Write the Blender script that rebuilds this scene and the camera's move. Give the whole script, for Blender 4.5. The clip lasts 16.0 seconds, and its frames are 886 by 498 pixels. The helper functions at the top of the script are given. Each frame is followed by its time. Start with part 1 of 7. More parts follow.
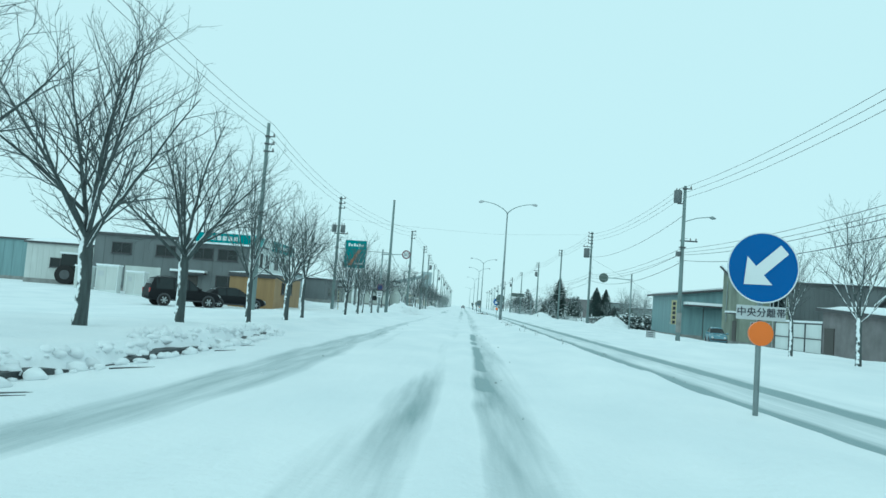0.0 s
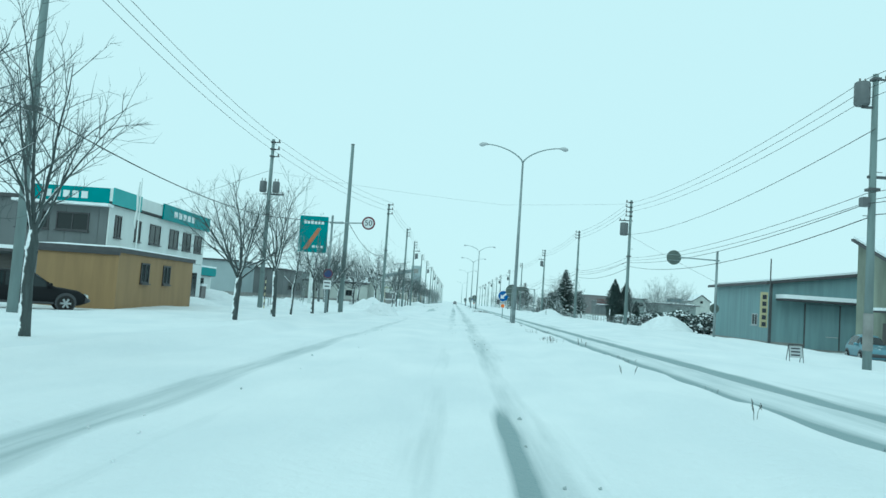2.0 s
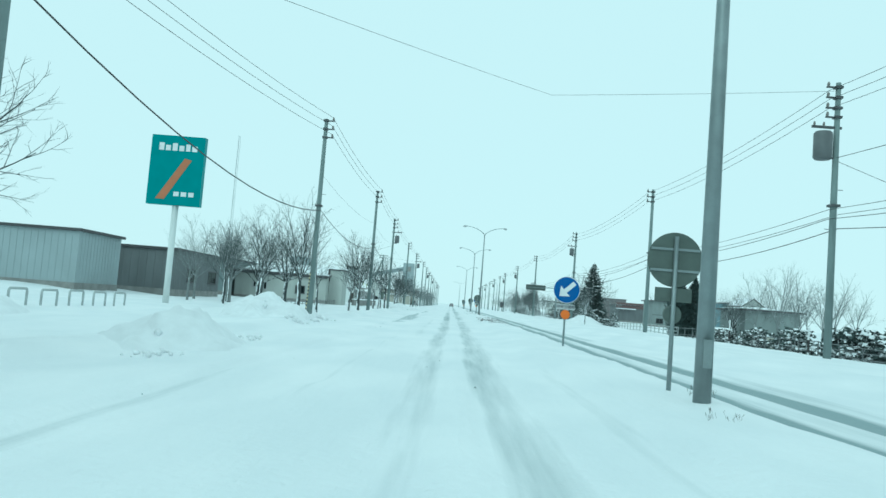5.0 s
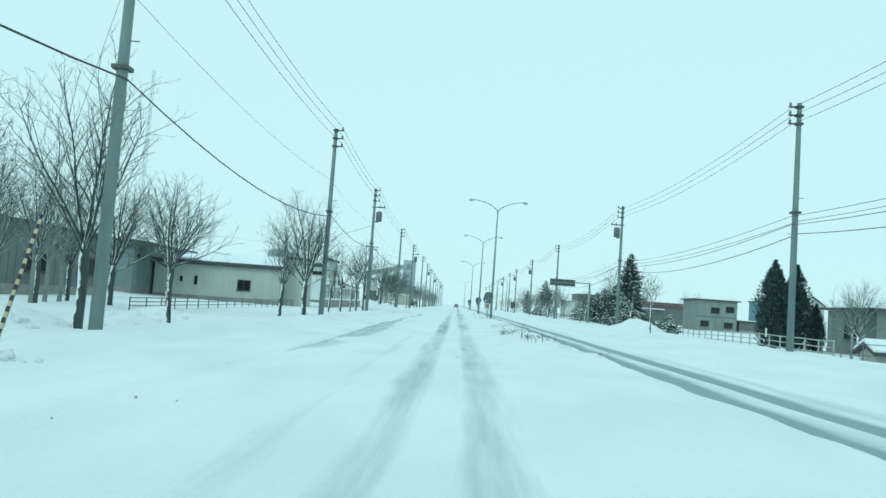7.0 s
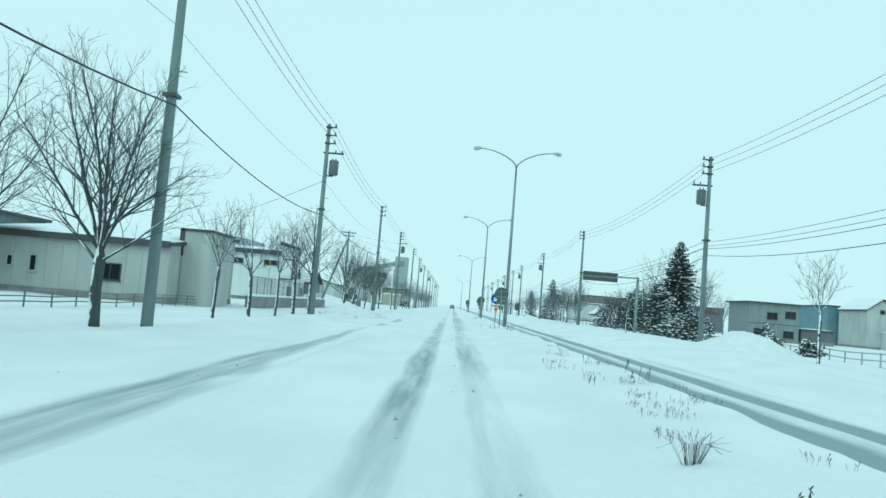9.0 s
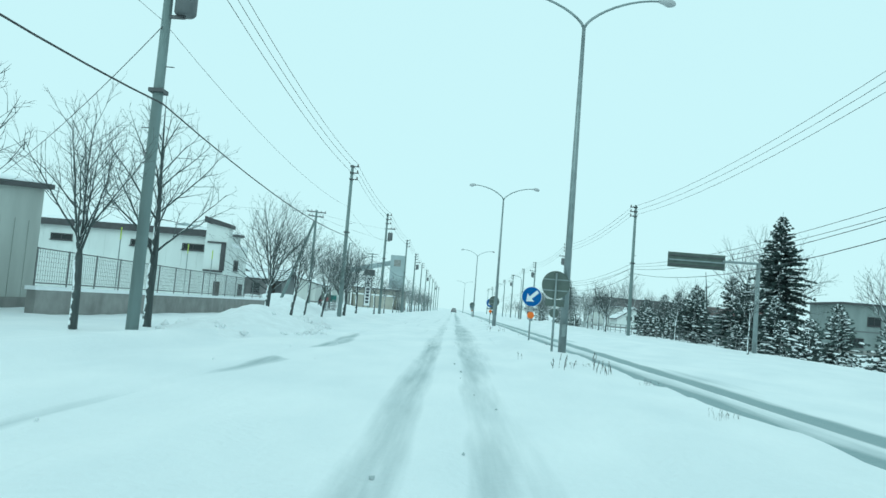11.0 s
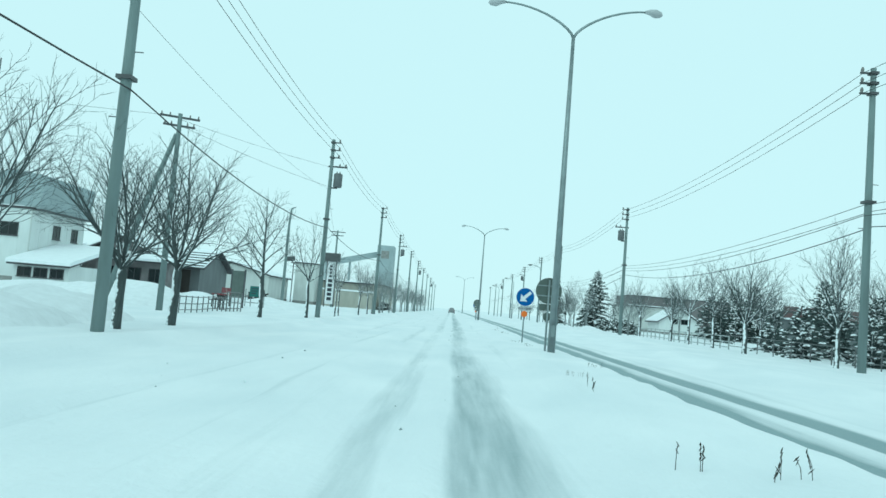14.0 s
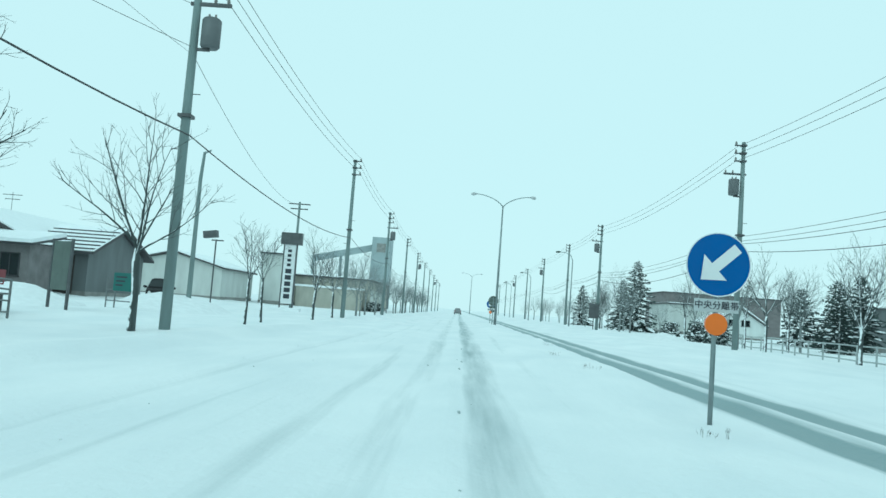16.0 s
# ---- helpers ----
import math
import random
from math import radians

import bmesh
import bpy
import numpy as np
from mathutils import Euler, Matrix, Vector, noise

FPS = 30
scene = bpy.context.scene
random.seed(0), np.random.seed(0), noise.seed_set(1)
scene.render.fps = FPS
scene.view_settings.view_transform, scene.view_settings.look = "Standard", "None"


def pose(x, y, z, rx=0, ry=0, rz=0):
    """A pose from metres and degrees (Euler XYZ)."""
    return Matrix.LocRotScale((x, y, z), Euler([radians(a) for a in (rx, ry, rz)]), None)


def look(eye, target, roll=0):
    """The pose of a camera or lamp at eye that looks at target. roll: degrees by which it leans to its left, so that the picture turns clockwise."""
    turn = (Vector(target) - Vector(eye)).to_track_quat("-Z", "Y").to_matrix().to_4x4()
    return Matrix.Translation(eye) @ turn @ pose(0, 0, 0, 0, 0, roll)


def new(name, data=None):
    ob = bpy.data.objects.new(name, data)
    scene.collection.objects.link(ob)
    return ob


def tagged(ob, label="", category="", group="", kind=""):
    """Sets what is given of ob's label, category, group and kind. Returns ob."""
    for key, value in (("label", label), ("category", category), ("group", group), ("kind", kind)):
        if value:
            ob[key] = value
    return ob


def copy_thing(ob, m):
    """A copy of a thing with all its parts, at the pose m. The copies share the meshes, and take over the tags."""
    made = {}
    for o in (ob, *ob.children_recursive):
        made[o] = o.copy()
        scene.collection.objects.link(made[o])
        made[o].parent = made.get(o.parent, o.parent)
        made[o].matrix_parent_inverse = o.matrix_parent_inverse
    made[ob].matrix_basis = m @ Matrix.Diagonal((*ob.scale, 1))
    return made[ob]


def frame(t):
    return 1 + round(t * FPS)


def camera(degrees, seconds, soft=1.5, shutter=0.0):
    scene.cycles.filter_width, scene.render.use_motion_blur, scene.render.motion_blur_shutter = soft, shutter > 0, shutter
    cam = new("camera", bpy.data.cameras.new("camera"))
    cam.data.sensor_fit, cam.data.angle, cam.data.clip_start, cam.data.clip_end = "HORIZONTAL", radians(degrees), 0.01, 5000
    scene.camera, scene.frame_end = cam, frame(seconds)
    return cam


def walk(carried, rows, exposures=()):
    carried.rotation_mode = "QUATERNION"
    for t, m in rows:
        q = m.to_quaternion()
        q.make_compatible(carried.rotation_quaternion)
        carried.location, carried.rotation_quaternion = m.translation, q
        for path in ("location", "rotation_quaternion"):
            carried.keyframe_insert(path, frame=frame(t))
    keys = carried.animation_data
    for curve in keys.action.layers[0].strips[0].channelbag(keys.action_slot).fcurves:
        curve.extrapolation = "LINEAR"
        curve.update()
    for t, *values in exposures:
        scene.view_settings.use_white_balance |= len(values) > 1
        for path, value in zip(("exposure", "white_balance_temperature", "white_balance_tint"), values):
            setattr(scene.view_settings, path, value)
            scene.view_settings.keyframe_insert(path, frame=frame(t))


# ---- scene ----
# The road runs along +y; z = 0 is the packed snow of the carriageway.
cam = camera(60.0, 16.0, soft=1.5)
ROWS = [
    (0, -0.256, -3.827, 1.280, 1.72, 4.13, 4.19),
    (0.5, -0.231, 2.760, 1.282, 1.68, 4.66, 3.68),
    (1, -0.256, 9.401, 1.279, 1.58, 4.47, 4.30),
    (1.5, -0.349, 16.044, 1.281, 1.41, 4.63, 3.77),
    (2, -0.340, 22.552, 1.291, 1.05, 3.87, 3.94),
    (2.5, -0.300, 29.160, 1.287, 1.02, 4.37, 4.09),
    (3, -0.247, 35.718, 1.293, 0.80, 4.19, 4.38),
    (3.5, -0.201, 42.300, 1.293, 0.72, 4.41, 4.75),
    (4, -0.118, 49.066, 1.277, 0.86, 3.92, 4.90),
    (4.2, -0.106, 51.728, 1.276, 0.81, 4.10, 4.92),
    (6.3, 0.263, 79.494, 1.271, 1.22, 3.94, 3.83),
    (6.5, 0.303, 82.158, 1.273, 1.34, 4.43, 4.26),
    (7, 0.339, 88.867, 1.272, 1.29, 4.07, 4.18),
    (7.5, 0.403, 95.406, 1.272, 1.47, 4.36, 4.72),
    (8, 0.353, 101.938, 1.279, 1.50, 4.36, 5.09),
    (8.5, 0.301, 108.475, 1.277, 1.27, 4.20, 4.70),
    (9, 0.312, 115.053, 1.288, 1.03, 4.16, 4.72),
    (9.2, 0.319, 117.669, 1.289, 1.12, 4.22, 4.86),
    (11.3, 0.293, 145.126, 1.291, 1.14, 4.40, 4.56),
    (11.5, 0.296, 147.709, 1.281, 1.01, 4.17, 4.40),
    (12, 0.303, 154.173, 1.265, 0.99, 4.16, 4.52),
    (12.5, 0.270, 160.782, 1.265, 1.02, 4.19, 4.87),
    (13, 0.335, 167.352, 1.263, 0.96, 4.36, 4.41),
    (13.5, 0.360, 173.901, 1.272, 0.96, 4.48, 4.33),
    (14, 0.393, 180.340, 1.311, 1.03, 4.40, 4.75),
    (14.5, 0.376, 187.036, 1.298, 0.83, 4.28, 4.95),
    (15, 0.378, 193.849, 1.291, 1.00, 4.01, 4.61),
    (15.5, 0.402, 200.610, 1.275, 1.39, 4.16, 4.13),
    (16, 0.340, 207.500, 1.293, 1.43, 4.41, 4.33),
]
EXPOSURE = (0.06, 5100.0, -26.0)
walk(cam, [(t, pose(x, y, z, 90, 0, yaw) @ pose(0, 0, 0, pitch, 0, 0) @ pose(0, 0, 0, 0, 0, roll)) for t, x, y, z, yaw, pitch, roll in ROWS],
     [(t, EXPOSURE[0] + e, EXPOSURE[1] + k, EXPOSURE[2]) for t, e, k in ((0.0, -0.05, -60), (1.6, -0.03, -50), (2.6, 0.0, 0), (6.6, 0.0, 0), (8.0, 0.01, 40), (9.0, 0.0, 0), (11.5, 0.03, 40), (14.6, 0.03, 40), (15.5, 0.0, 0), (16.0, 0.0, 10))])

# ---- light: an overcast winter sky ----
world = bpy.data.worlds.new("overcast_sky")
scene.world = world
world.use_nodes = True
wn, wl = world.node_tree.nodes, world.node_tree.links
wn.clear()
sky = wn.new("ShaderNodeTexSky")
sky.sky_type, sky.sun_disc = "NISHITA", False
sky.sun_elevation, sky.sun_rotation = radians(24), radians(200)
sky_bg = wn.new("ShaderNodeBackground")
sky_bg.inputs["Strength"].default_value = 0.05
wl.new(sky.outputs["Color"], sky_bg.inputs["Color"])
cloud_bg = wn.new("ShaderNodeBackground")
cloud_bg.inputs["Color"].default_value = (0.97, 0.985, 1.0, 1)
cloud_bg.inputs["Strength"].default_value = 0.86
sky_mix = wn.new("ShaderNodeMixShader")
sky_mix.inputs[0].default_value = 0.93
sky_out = wn.new("ShaderNodeOutputWorld")
wl.new(sky_bg.outputs[0], sky_mix.inputs[1])
wl.new(cloud_bg.outputs[0], sky_mix.inputs[2])
wl.new(sky_mix.outputs[0], sky_out.inputs["Surface"])
sun = new("sun", bpy.data.lights.new("sun", "SUN"))
sun.data.energy, sun.data.angle, sun.data.color = 0.5, radians(40), (1.0, 0.97, 0.93)
sun.matrix_world = look((-30, -60, 45), (0, 0, 0))


# ---- materials ----
def shader(name):
    m = bpy.data.materials.new(name)
    m.use_nodes = True
    nt = m.node_tree
    return m, nt.nodes, nt.links, nt.nodes["Principled BSDF"]


def tex_noise(n, l, scale, detail=4.0, coords=None, stretch=None):
    t = n.new("ShaderNodeTexNoise")
    t.inputs["Scale"].default_value, t.inputs["Detail"].default_value = scale, detail
    if coords is not None:
        if stretch:
            mp = n.new("ShaderNodeMapping")
            mp.inputs["Scale"].default_value = stretch
            l.new(coords, mp.inputs["Vector"])
            coords = mp.outputs["Vector"]
        l.new(coords, t.inputs["Vector"])
    return t.outputs["Fac"]


def ramp(n, l, fac, lo, hi, a=(0, 0, 0, 1), b=(1, 1, 1, 1)):
    r = n.new("ShaderNodeValToRGB")
    r.color_ramp.elements[0].position, r.color_ramp.elements[1].position = lo, hi
    r.color_ramp.elements[0].color, r.color_ramp.elements[1].color = a, b
    l.new(fac, r.inputs["Fac"])
    return r.outputs["Color"]


def mixed(n, l, fac, a, b):
    m = n.new("ShaderNodeMix")
    m.data_type = "RGBA"
    for sock, v in ((m.inputs[0], fac), (m.inputs[6], a), (m.inputs[7], b)):
        if isinstance(v, (tuple, float, int)):
            sock.default_value = v
        else:
            l.new(v, sock)
    return m.outputs[2]


def maths(n, l, op, a, b=0.0):
    m = n.new("ShaderNodeMath")
    m.operation, m.use_clamp = op, False
    for sock, v in ((m.inputs[0], a), (m.inputs[1], b)):
        if isinstance(v, (float, int)):
            sock.default_value = v
        else:
            l.new(v, sock)
    return m.outputs[0]


def bump(n, l, p, height, strength, distance=0.02):
    b = n.new("ShaderNodeBump")
    b.inputs["Strength"].default_value, b.inputs["Distance"].default_value = strength, distance
    l.new(height, b.inputs["Height"])
    l.new(b.outputs["Normal"], p.inputs["Normal"])


SNOW_COL = (0.86, 0.88, 0.9, 1)


def surface(name, col, rough=0.6, var=0.25, scale=3.0, grain=40.0, metal=0.0, relief=0.15, snow=0.0, windward=0.0, streak=None, coat=0.0, leaf=False):
    """Colour varied at two scales, fine relief, and lodged snow on upward or windward sides."""
    m, n, l, p = shader(name)
    at = n.new("ShaderNodeTexCoord").outputs["Object"]
    dark, light = tuple(c * (1 - var) for c in col), tuple(min(1, c * (1 + var)) for c in col)
    big = ramp(n, l, tex_noise(n, l, scale, 5, at, streak), 0.3, 0.7, (*dark, 1), (*light, 1))
    fine = tex_noise(n, l, grain, 3, at)
    c = mixed(n, l, maths(n, l, "MULTIPLY", fine, 0.35), big, (*dark, 1))
    p.inputs["Metallic"].default_value = metal
    r = ramp(n, l, fine, 0.2, 0.8, (rough * 0.85,) * 3 + (1,), (min(1, rough * 1.15),) * 3 + (1,))
    if snow > 0 or windward > 0:
        nrm = n.new("ShaderNodeSeparateXYZ")
        l.new(n.new("ShaderNodeNewGeometry").outputs["Normal"], nrm.inputs[0])
        side = maths(n, l, "ADD", maths(n, l, "MULTIPLY", maths(n, l, "ABSOLUTE", nrm.outputs["Z"]) if leaf else nrm.outputs["Z"], snow), maths(n, l, "MULTIPLY", maths(n, l, "ADD", maths(n, l, "MULTIPLY", nrm.outputs["X"], -0.75), maths(n, l, "MULTIPLY", nrm.outputs["Y"], -0.66)), windward))
        lodged = ramp(n, l, maths(n, l, "ADD", side, maths(n, l, "MULTIPLY", tex_noise(n, l, 4.5, 4, at), 0.9)), 0.92, 1.08)
        c = mixed(n, l, lodged, c, SNOW_COL)
    l.new(c, p.inputs["Base Color"])
    l.new(r, p.inputs["Roughness"])
    p.inputs["Coat Weight"].default_value = coat
    if relief > 0:
        bump(n, l, p, fine, relief)
    return m


def snow_ground():
    """Packed and drifted snow; where 'slush' is high, grey slush and wet asphalt show."""
    m, n, l, p = shader("snow_ground")
    at = n.new("ShaderNodeTexCoord").outputs["Object"]
    slush = n.new("ShaderNodeAttribute")
    slush.attribute_name = "slush"
    long = tex_noise(n, l, 1.0, 6, at, (3.0, 0.09, 1))
    patch = tex_noise(n, l, 0.5, 5, at, (1.2, 0.5, 1))
    fine = tex_noise(n, l, 9.0, 6, at)
    drawn = tex_noise(n, l, 7.0, 6, at, (1.5, 0.03, 1))
    grains = tex_noise(n, l, 60.0, 3, at)
    mid = tex_noise(n, l, 2.6, 5, at, (1.6, 0.1, 1))
    worn = maths(n, l, "MULTIPLY", slush.outputs["Fac"], maths(n, l, "ADD", 0.5, maths(n, l, "MULTIPLY", mid, 0.95)))
    k = maths(n, l, "ADD", worn, maths(n, l, "ADD", maths(n, l, "MULTIPLY", maths(n, l, "SUBTRACT", long, 0.5), 0.4), maths(n, l, "MULTIPLY", maths(n, l, "SUBTRACT", drawn, 0.5), 0.16)))
    k = maths(n, l, "ADD", k, maths(n, l, "MULTIPLY", slush.outputs["Fac"], maths(n, l, "MULTIPLY", maths(n, l, "SUBTRACT", tex_noise(n, l, 11.0, 6, at, (1.2, 0.06, 1)), 0.5), 0.5)))
    torn = ramp(n, l, tex_noise(n, l, 2.3, 7, at, (1.5, 0.13, 1)), 0.4, 0.62)
    k = maths(n, l, "ADD", k, maths(n, l, "MULTIPLY", slush.outputs["Fac"], maths(n, l, "MULTIPLY", maths(n, l, "SUBTRACT", torn, 0.5), 0.24)))
    clean = mixed(n, l, ramp(n, l, patch, 0.35, 0.7), (0.77, 0.80, 0.825, 1), (0.86, 0.875, 0.89, 1))
    grey = mixed(n, l, ramp(n, l, k, 0.2, 1.1), clean, (0.26, 0.335, 0.35, 1))
    c = mixed(n, l, ramp(n, l, k, 1.15, 1.7), grey, (0.06, 0.07, 0.075, 1))
    l.new(c, p.inputs["Base Color"])
    l.new(ramp(n, l, k, 0.3, 1.3, (0.75, 0.75, 0.75, 1), (0.6, 0.6, 0.6, 1)), p.inputs["Roughness"])
    h = maths(n, l, "ADD", maths(n, l, "MULTIPLY", fine, 1.0), maths(n, l, "ADD", maths(n, l, "MULTIPLY", long, 1.2), maths(n, l, "MULTIPLY", grains, 0.15)))
    bump(n, l, p, h, 0.5, 0.06)
    return m


def glass_mat(name, col=(0.014, 0.02, 0.022)):
    m, n, l, p = shader(name)
    p.inputs["Base Color"].default_value = (*col, 1)
    p.inputs["Roughness"].default_value = 0.08
    p.inputs["Specular IOR Level"].default_value = 0.4
    return m


def plain(name, col, rough=0.5, metal=0.0):
    return surface(name, col, rough, 0.08, 1.5, 30, metal, 0.05)


GROUND = snow_ground()
SNOW = surface("snow", (0.86, 0.88, 0.9), 0.75, 0.03, 2.0, 14, 0, 0.5)
ROUGH_SNOW = surface("ploughed_snow", (0.8, 0.82, 0.84), 0.75, 0.07, 2.5, 7, 0, 0.9)
BARK = surface("bark", (0.066, 0.08, 0.08), 0.85, 0.35, 3, 50, 0, 0.5, snow=0.25, windward=0.6, streak=(4, 4, 0.6))
TWIG = surface("twig", (0.092, 0.108, 0.109), 0.85, 0.3, 3, 50, 0, 0.2, snow=0.3, windward=0.08)
# distant twigs: base grey lifted to paint in haze, plus lodged snow
HAZED_TWIG = surface("frosted_twig", (0.22, 0.24, 0.24), 0.85, 0.25, 3, 50, 0, 0.2, snow=0.45, windward=0.25)
CONCRETE = surface("pole_concrete", (0.2, 0.248, 0.245), 0.8, 0.2, 1.2, 60, 0, 0.2, streak=(3, 3, 0.4), windward=0.12)
GALV = surface("galvanised_steel", (0.28, 0.32, 0.325), 0.45, 0.15, 3, 50, 0.7, 0.05)
DARK_STEEL = surface("dark_steel", (0.10, 0.105, 0.11), 0.5, 0.2, 3, 50, 0.4, 0.05)
TRANSF = surface("transformer_grey", (0.13, 0.14, 0.145), 0.5, 0.15, 2, 40, 0.1, 0.05, snow=0.35)
INSUL = plain("insulator_grey", (0.2, 0.19, 0.18), 0.4)
WIRE = plain("wire_black", (0.035, 0.037, 0.04), 0.6)
SIGN_BLUE = plain("sign_blue", (0.0, 0.085, 0.33), 0.4)
SIGN_WHITE = plain("sign_white", (0.75, 0.76, 0.77), 0.45)
SIGN_RED = plain("sign_red", (0.13, 0.028, 0.045), 0.45)
SIGN_INK = plain("sign_ink", (0.03, 0.035, 0.05), 0.5)
SIGN_BACK = surface("sign_back_grey", (0.112, 0.138, 0.124), 0.5, 0.15, 3, 40, 0.3, 0.05)
ORANGE = plain("reflector_orange", (0.75, 0.17, 0.012), 0.35)
PLATE_GREY = plain("plate_grey", (0.5, 0.52, 0.53), 0.5)
TEAL = plain("teal_panel", (0.0, 0.22, 0.23), 0.45)
TEAL_PALE = plain("pale_teal_panel", (0.08, 0.36, 0.36), 0.5)
ORANGE_STRIPE = plain("orange_stripe", (0.42, 0.16, 0.07), 0.5)
SIDING_DARK = surface("taupe_siding", (0.15, 0.163, 0.168), 0.7, 0.15, 1.0, 30, 0, 0.1, streak=(1, 1, 0.3))
SIDING_PALE = surface("pale_siding", (0.57, 0.59, 0.57), 0.7, 0.12, 1.0, 30, 0, 0.1, streak=(1, 1, 0.3))
SIDING_WHITE = surface("white_siding", (0.70, 0.73, 0.72), 0.65, 0.08, 1.0, 30, 0, 0.1, streak=(1, 1, 0.3))
SIDING_OCHRE = surface("ochre_panel", (0.29, 0.19, 0.085), 0.65, 0.14, 1.2, 30, 0, 0.1, streak=(2, 2, 0.3))
SIDING_BLUE = surface("blue_grey_metal", (0.215, 0.315, 0.33), 0.55, 0.15, 0.8, 30, 0.1, 0.1, streak=(3, 3, 0.25))
SIDING_MOSS = surface("mossy_mortar", (0.24, 0.265, 0.215), 0.85, 0.4, 0.6, 25, 0, 0.3, streak=(1.3, 1.3, 0.5))
SIDING_GREY = surface("grey_mortar", (0.24, 0.275, 0.27), 0.8, 0.15, 0.9, 25, 0, 0.2, streak=(1.3, 1.3, 0.5))
SIDING_CREAM = surface("cream_mortar", (0.42, 0.41, 0.36), 0.8, 0.15, 0.9, 25, 0, 0.2, streak=(1.3, 1.3, 0.5))
BRICK_BROWN = surface("brown_render", (0.2, 0.19, 0.192), 0.8, 0.25, 1.2, 25, 0, 0.2)
FAR_WALL = surface("mauve_grey_render", (0.19, 0.178, 0.18), 0.8, 0.2, 1.2, 25, 0, 0.2)
DARK_ROOF = surface("dark_roof", (0.07, 0.07, 0.075), 0.6, 0.2, 2, 30, 0.1, 0.1, snow=0.2)
PLINTH = surface("concrete_plinth", (0.27, 0.27, 0.26), 0.85, 0.25, 1.5, 40, 0, 0.25)
FRAME_DARK = plain("window_frame_dark", (0.05, 0.05, 0.055), 0.45)
FRAME_LIGHT = plain("window_frame_light", (0.45, 0.46, 0.47), 0.45)
PANE = glass_mat("window_glass")
DOOR = plain("door_dark", (0.06, 0.055, 0.05), 0.55)
CAR_BLACK = surface("car_black", (0.006, 0.007, 0.009), 0.6, 0.1, 2, 30, 0.0, 0.0)
CAR_BLACK.node_tree.nodes["Principled BSDF"].inputs["Specular IOR Level"].default_value = 0.25
CAR_BLUE = surface("car_pale_blue", (0.13, 0.25, 0.31), 0.4, 0.1, 2, 30, 0.1, 0.0, coat=0.3, snow=0.4)
CAR_GREY = surface("car_grey", (0.2, 0.21, 0.22), 0.35, 0.1, 2, 30, 0.2, 0.0, coat=0.5, snow=0.3)
TYRE = plain("tyre", (0.02, 0.02, 0.02), 0.9)
RIM = plain("wheel_rim", (0.42, 0.43, 0.44), 0.45, 0.3)
LIGHT_LENS = plain("lamp_lens", (0.6, 0.6, 0.6), 0.2)
TAIL = plain("tail_lens", (0.3, 0.02, 0.02), 0.25)
SPRUCE = surface("spruce_needles", (0.072, 0.102, 0.096), 0.8, 0.35, 3, 30, 0, 0.2, snow=0.4, leaf=True)
SPRUCE_SNOWY = surface("snowy_needles", (0.085, 0.116, 0.11), 0.8, 0.35, 3, 30, 0, 0.2, snow=0.34, leaf=True)
CYPRESS = surface("cypress_leaf", (0.07, 0.102, 0.096), 0.85, 0.35, 3, 30, 0, 0.2, snow=0.3, leaf=True)
DRY_WEED = surface("dry_weed", (0.045, 0.043, 0.036), 0.9, 0.3, 5, 40, 0, 0.1, snow=0.15)
FENCE_METAL = surface("fence_metal", (0.18, 0.19, 0.192), 0.5, 0.15, 3, 40, 0.4, 0.05, snow=0.35)
FENCE_PALE = surface("pale_fence_paint", (0.42, 0.45, 0.45), 0.55, 0.12, 3, 40, 0.1, 0.05, snow=0.4)
SIDING_BEIGE = surface("beige_siding", (0.45, 0.475, 0.45), 0.7, 0.14, 1.0, 30, 0, 0.1, streak=(1, 1, 0.3))
SIDING_TEAL_GREY = surface("teal_grey_panel", (0.2, 0.25, 0.255), 0.6, 0.18, 0.8, 30, 0, 0.1, streak=(2, 2, 0.3))
RAIL_RED = surface("red_rail", (0.22, 0.06, 0.07), 0.5, 0.2, 3, 40, 0.1, 0.05, snow=0.3)
GREEN_BOARD = plain("green_board", (0.03, 0.125, 0.11), 0.45)
STRIPE_Y = plain("guard_yellow", (0.5, 0.45, 0.28), 0.5)
STRIPE_K = plain("guard_black", (0.025, 0.025, 0.025), 0.5)
MACHINE = plain("machine_green", (0.12, 0.17, 0.15), 0.5)
HALL_BLUE = surface("hall_blue", (0.17, 0.265, 0.305), 0.7, 0.12, 0.6, 20, 0, 0.1)
PLANT_GREY = surface("plant_blue_grey", (0.35, 0.405, 0.42), 0.7, 0.12, 0.3, 10, 0, 0.1)


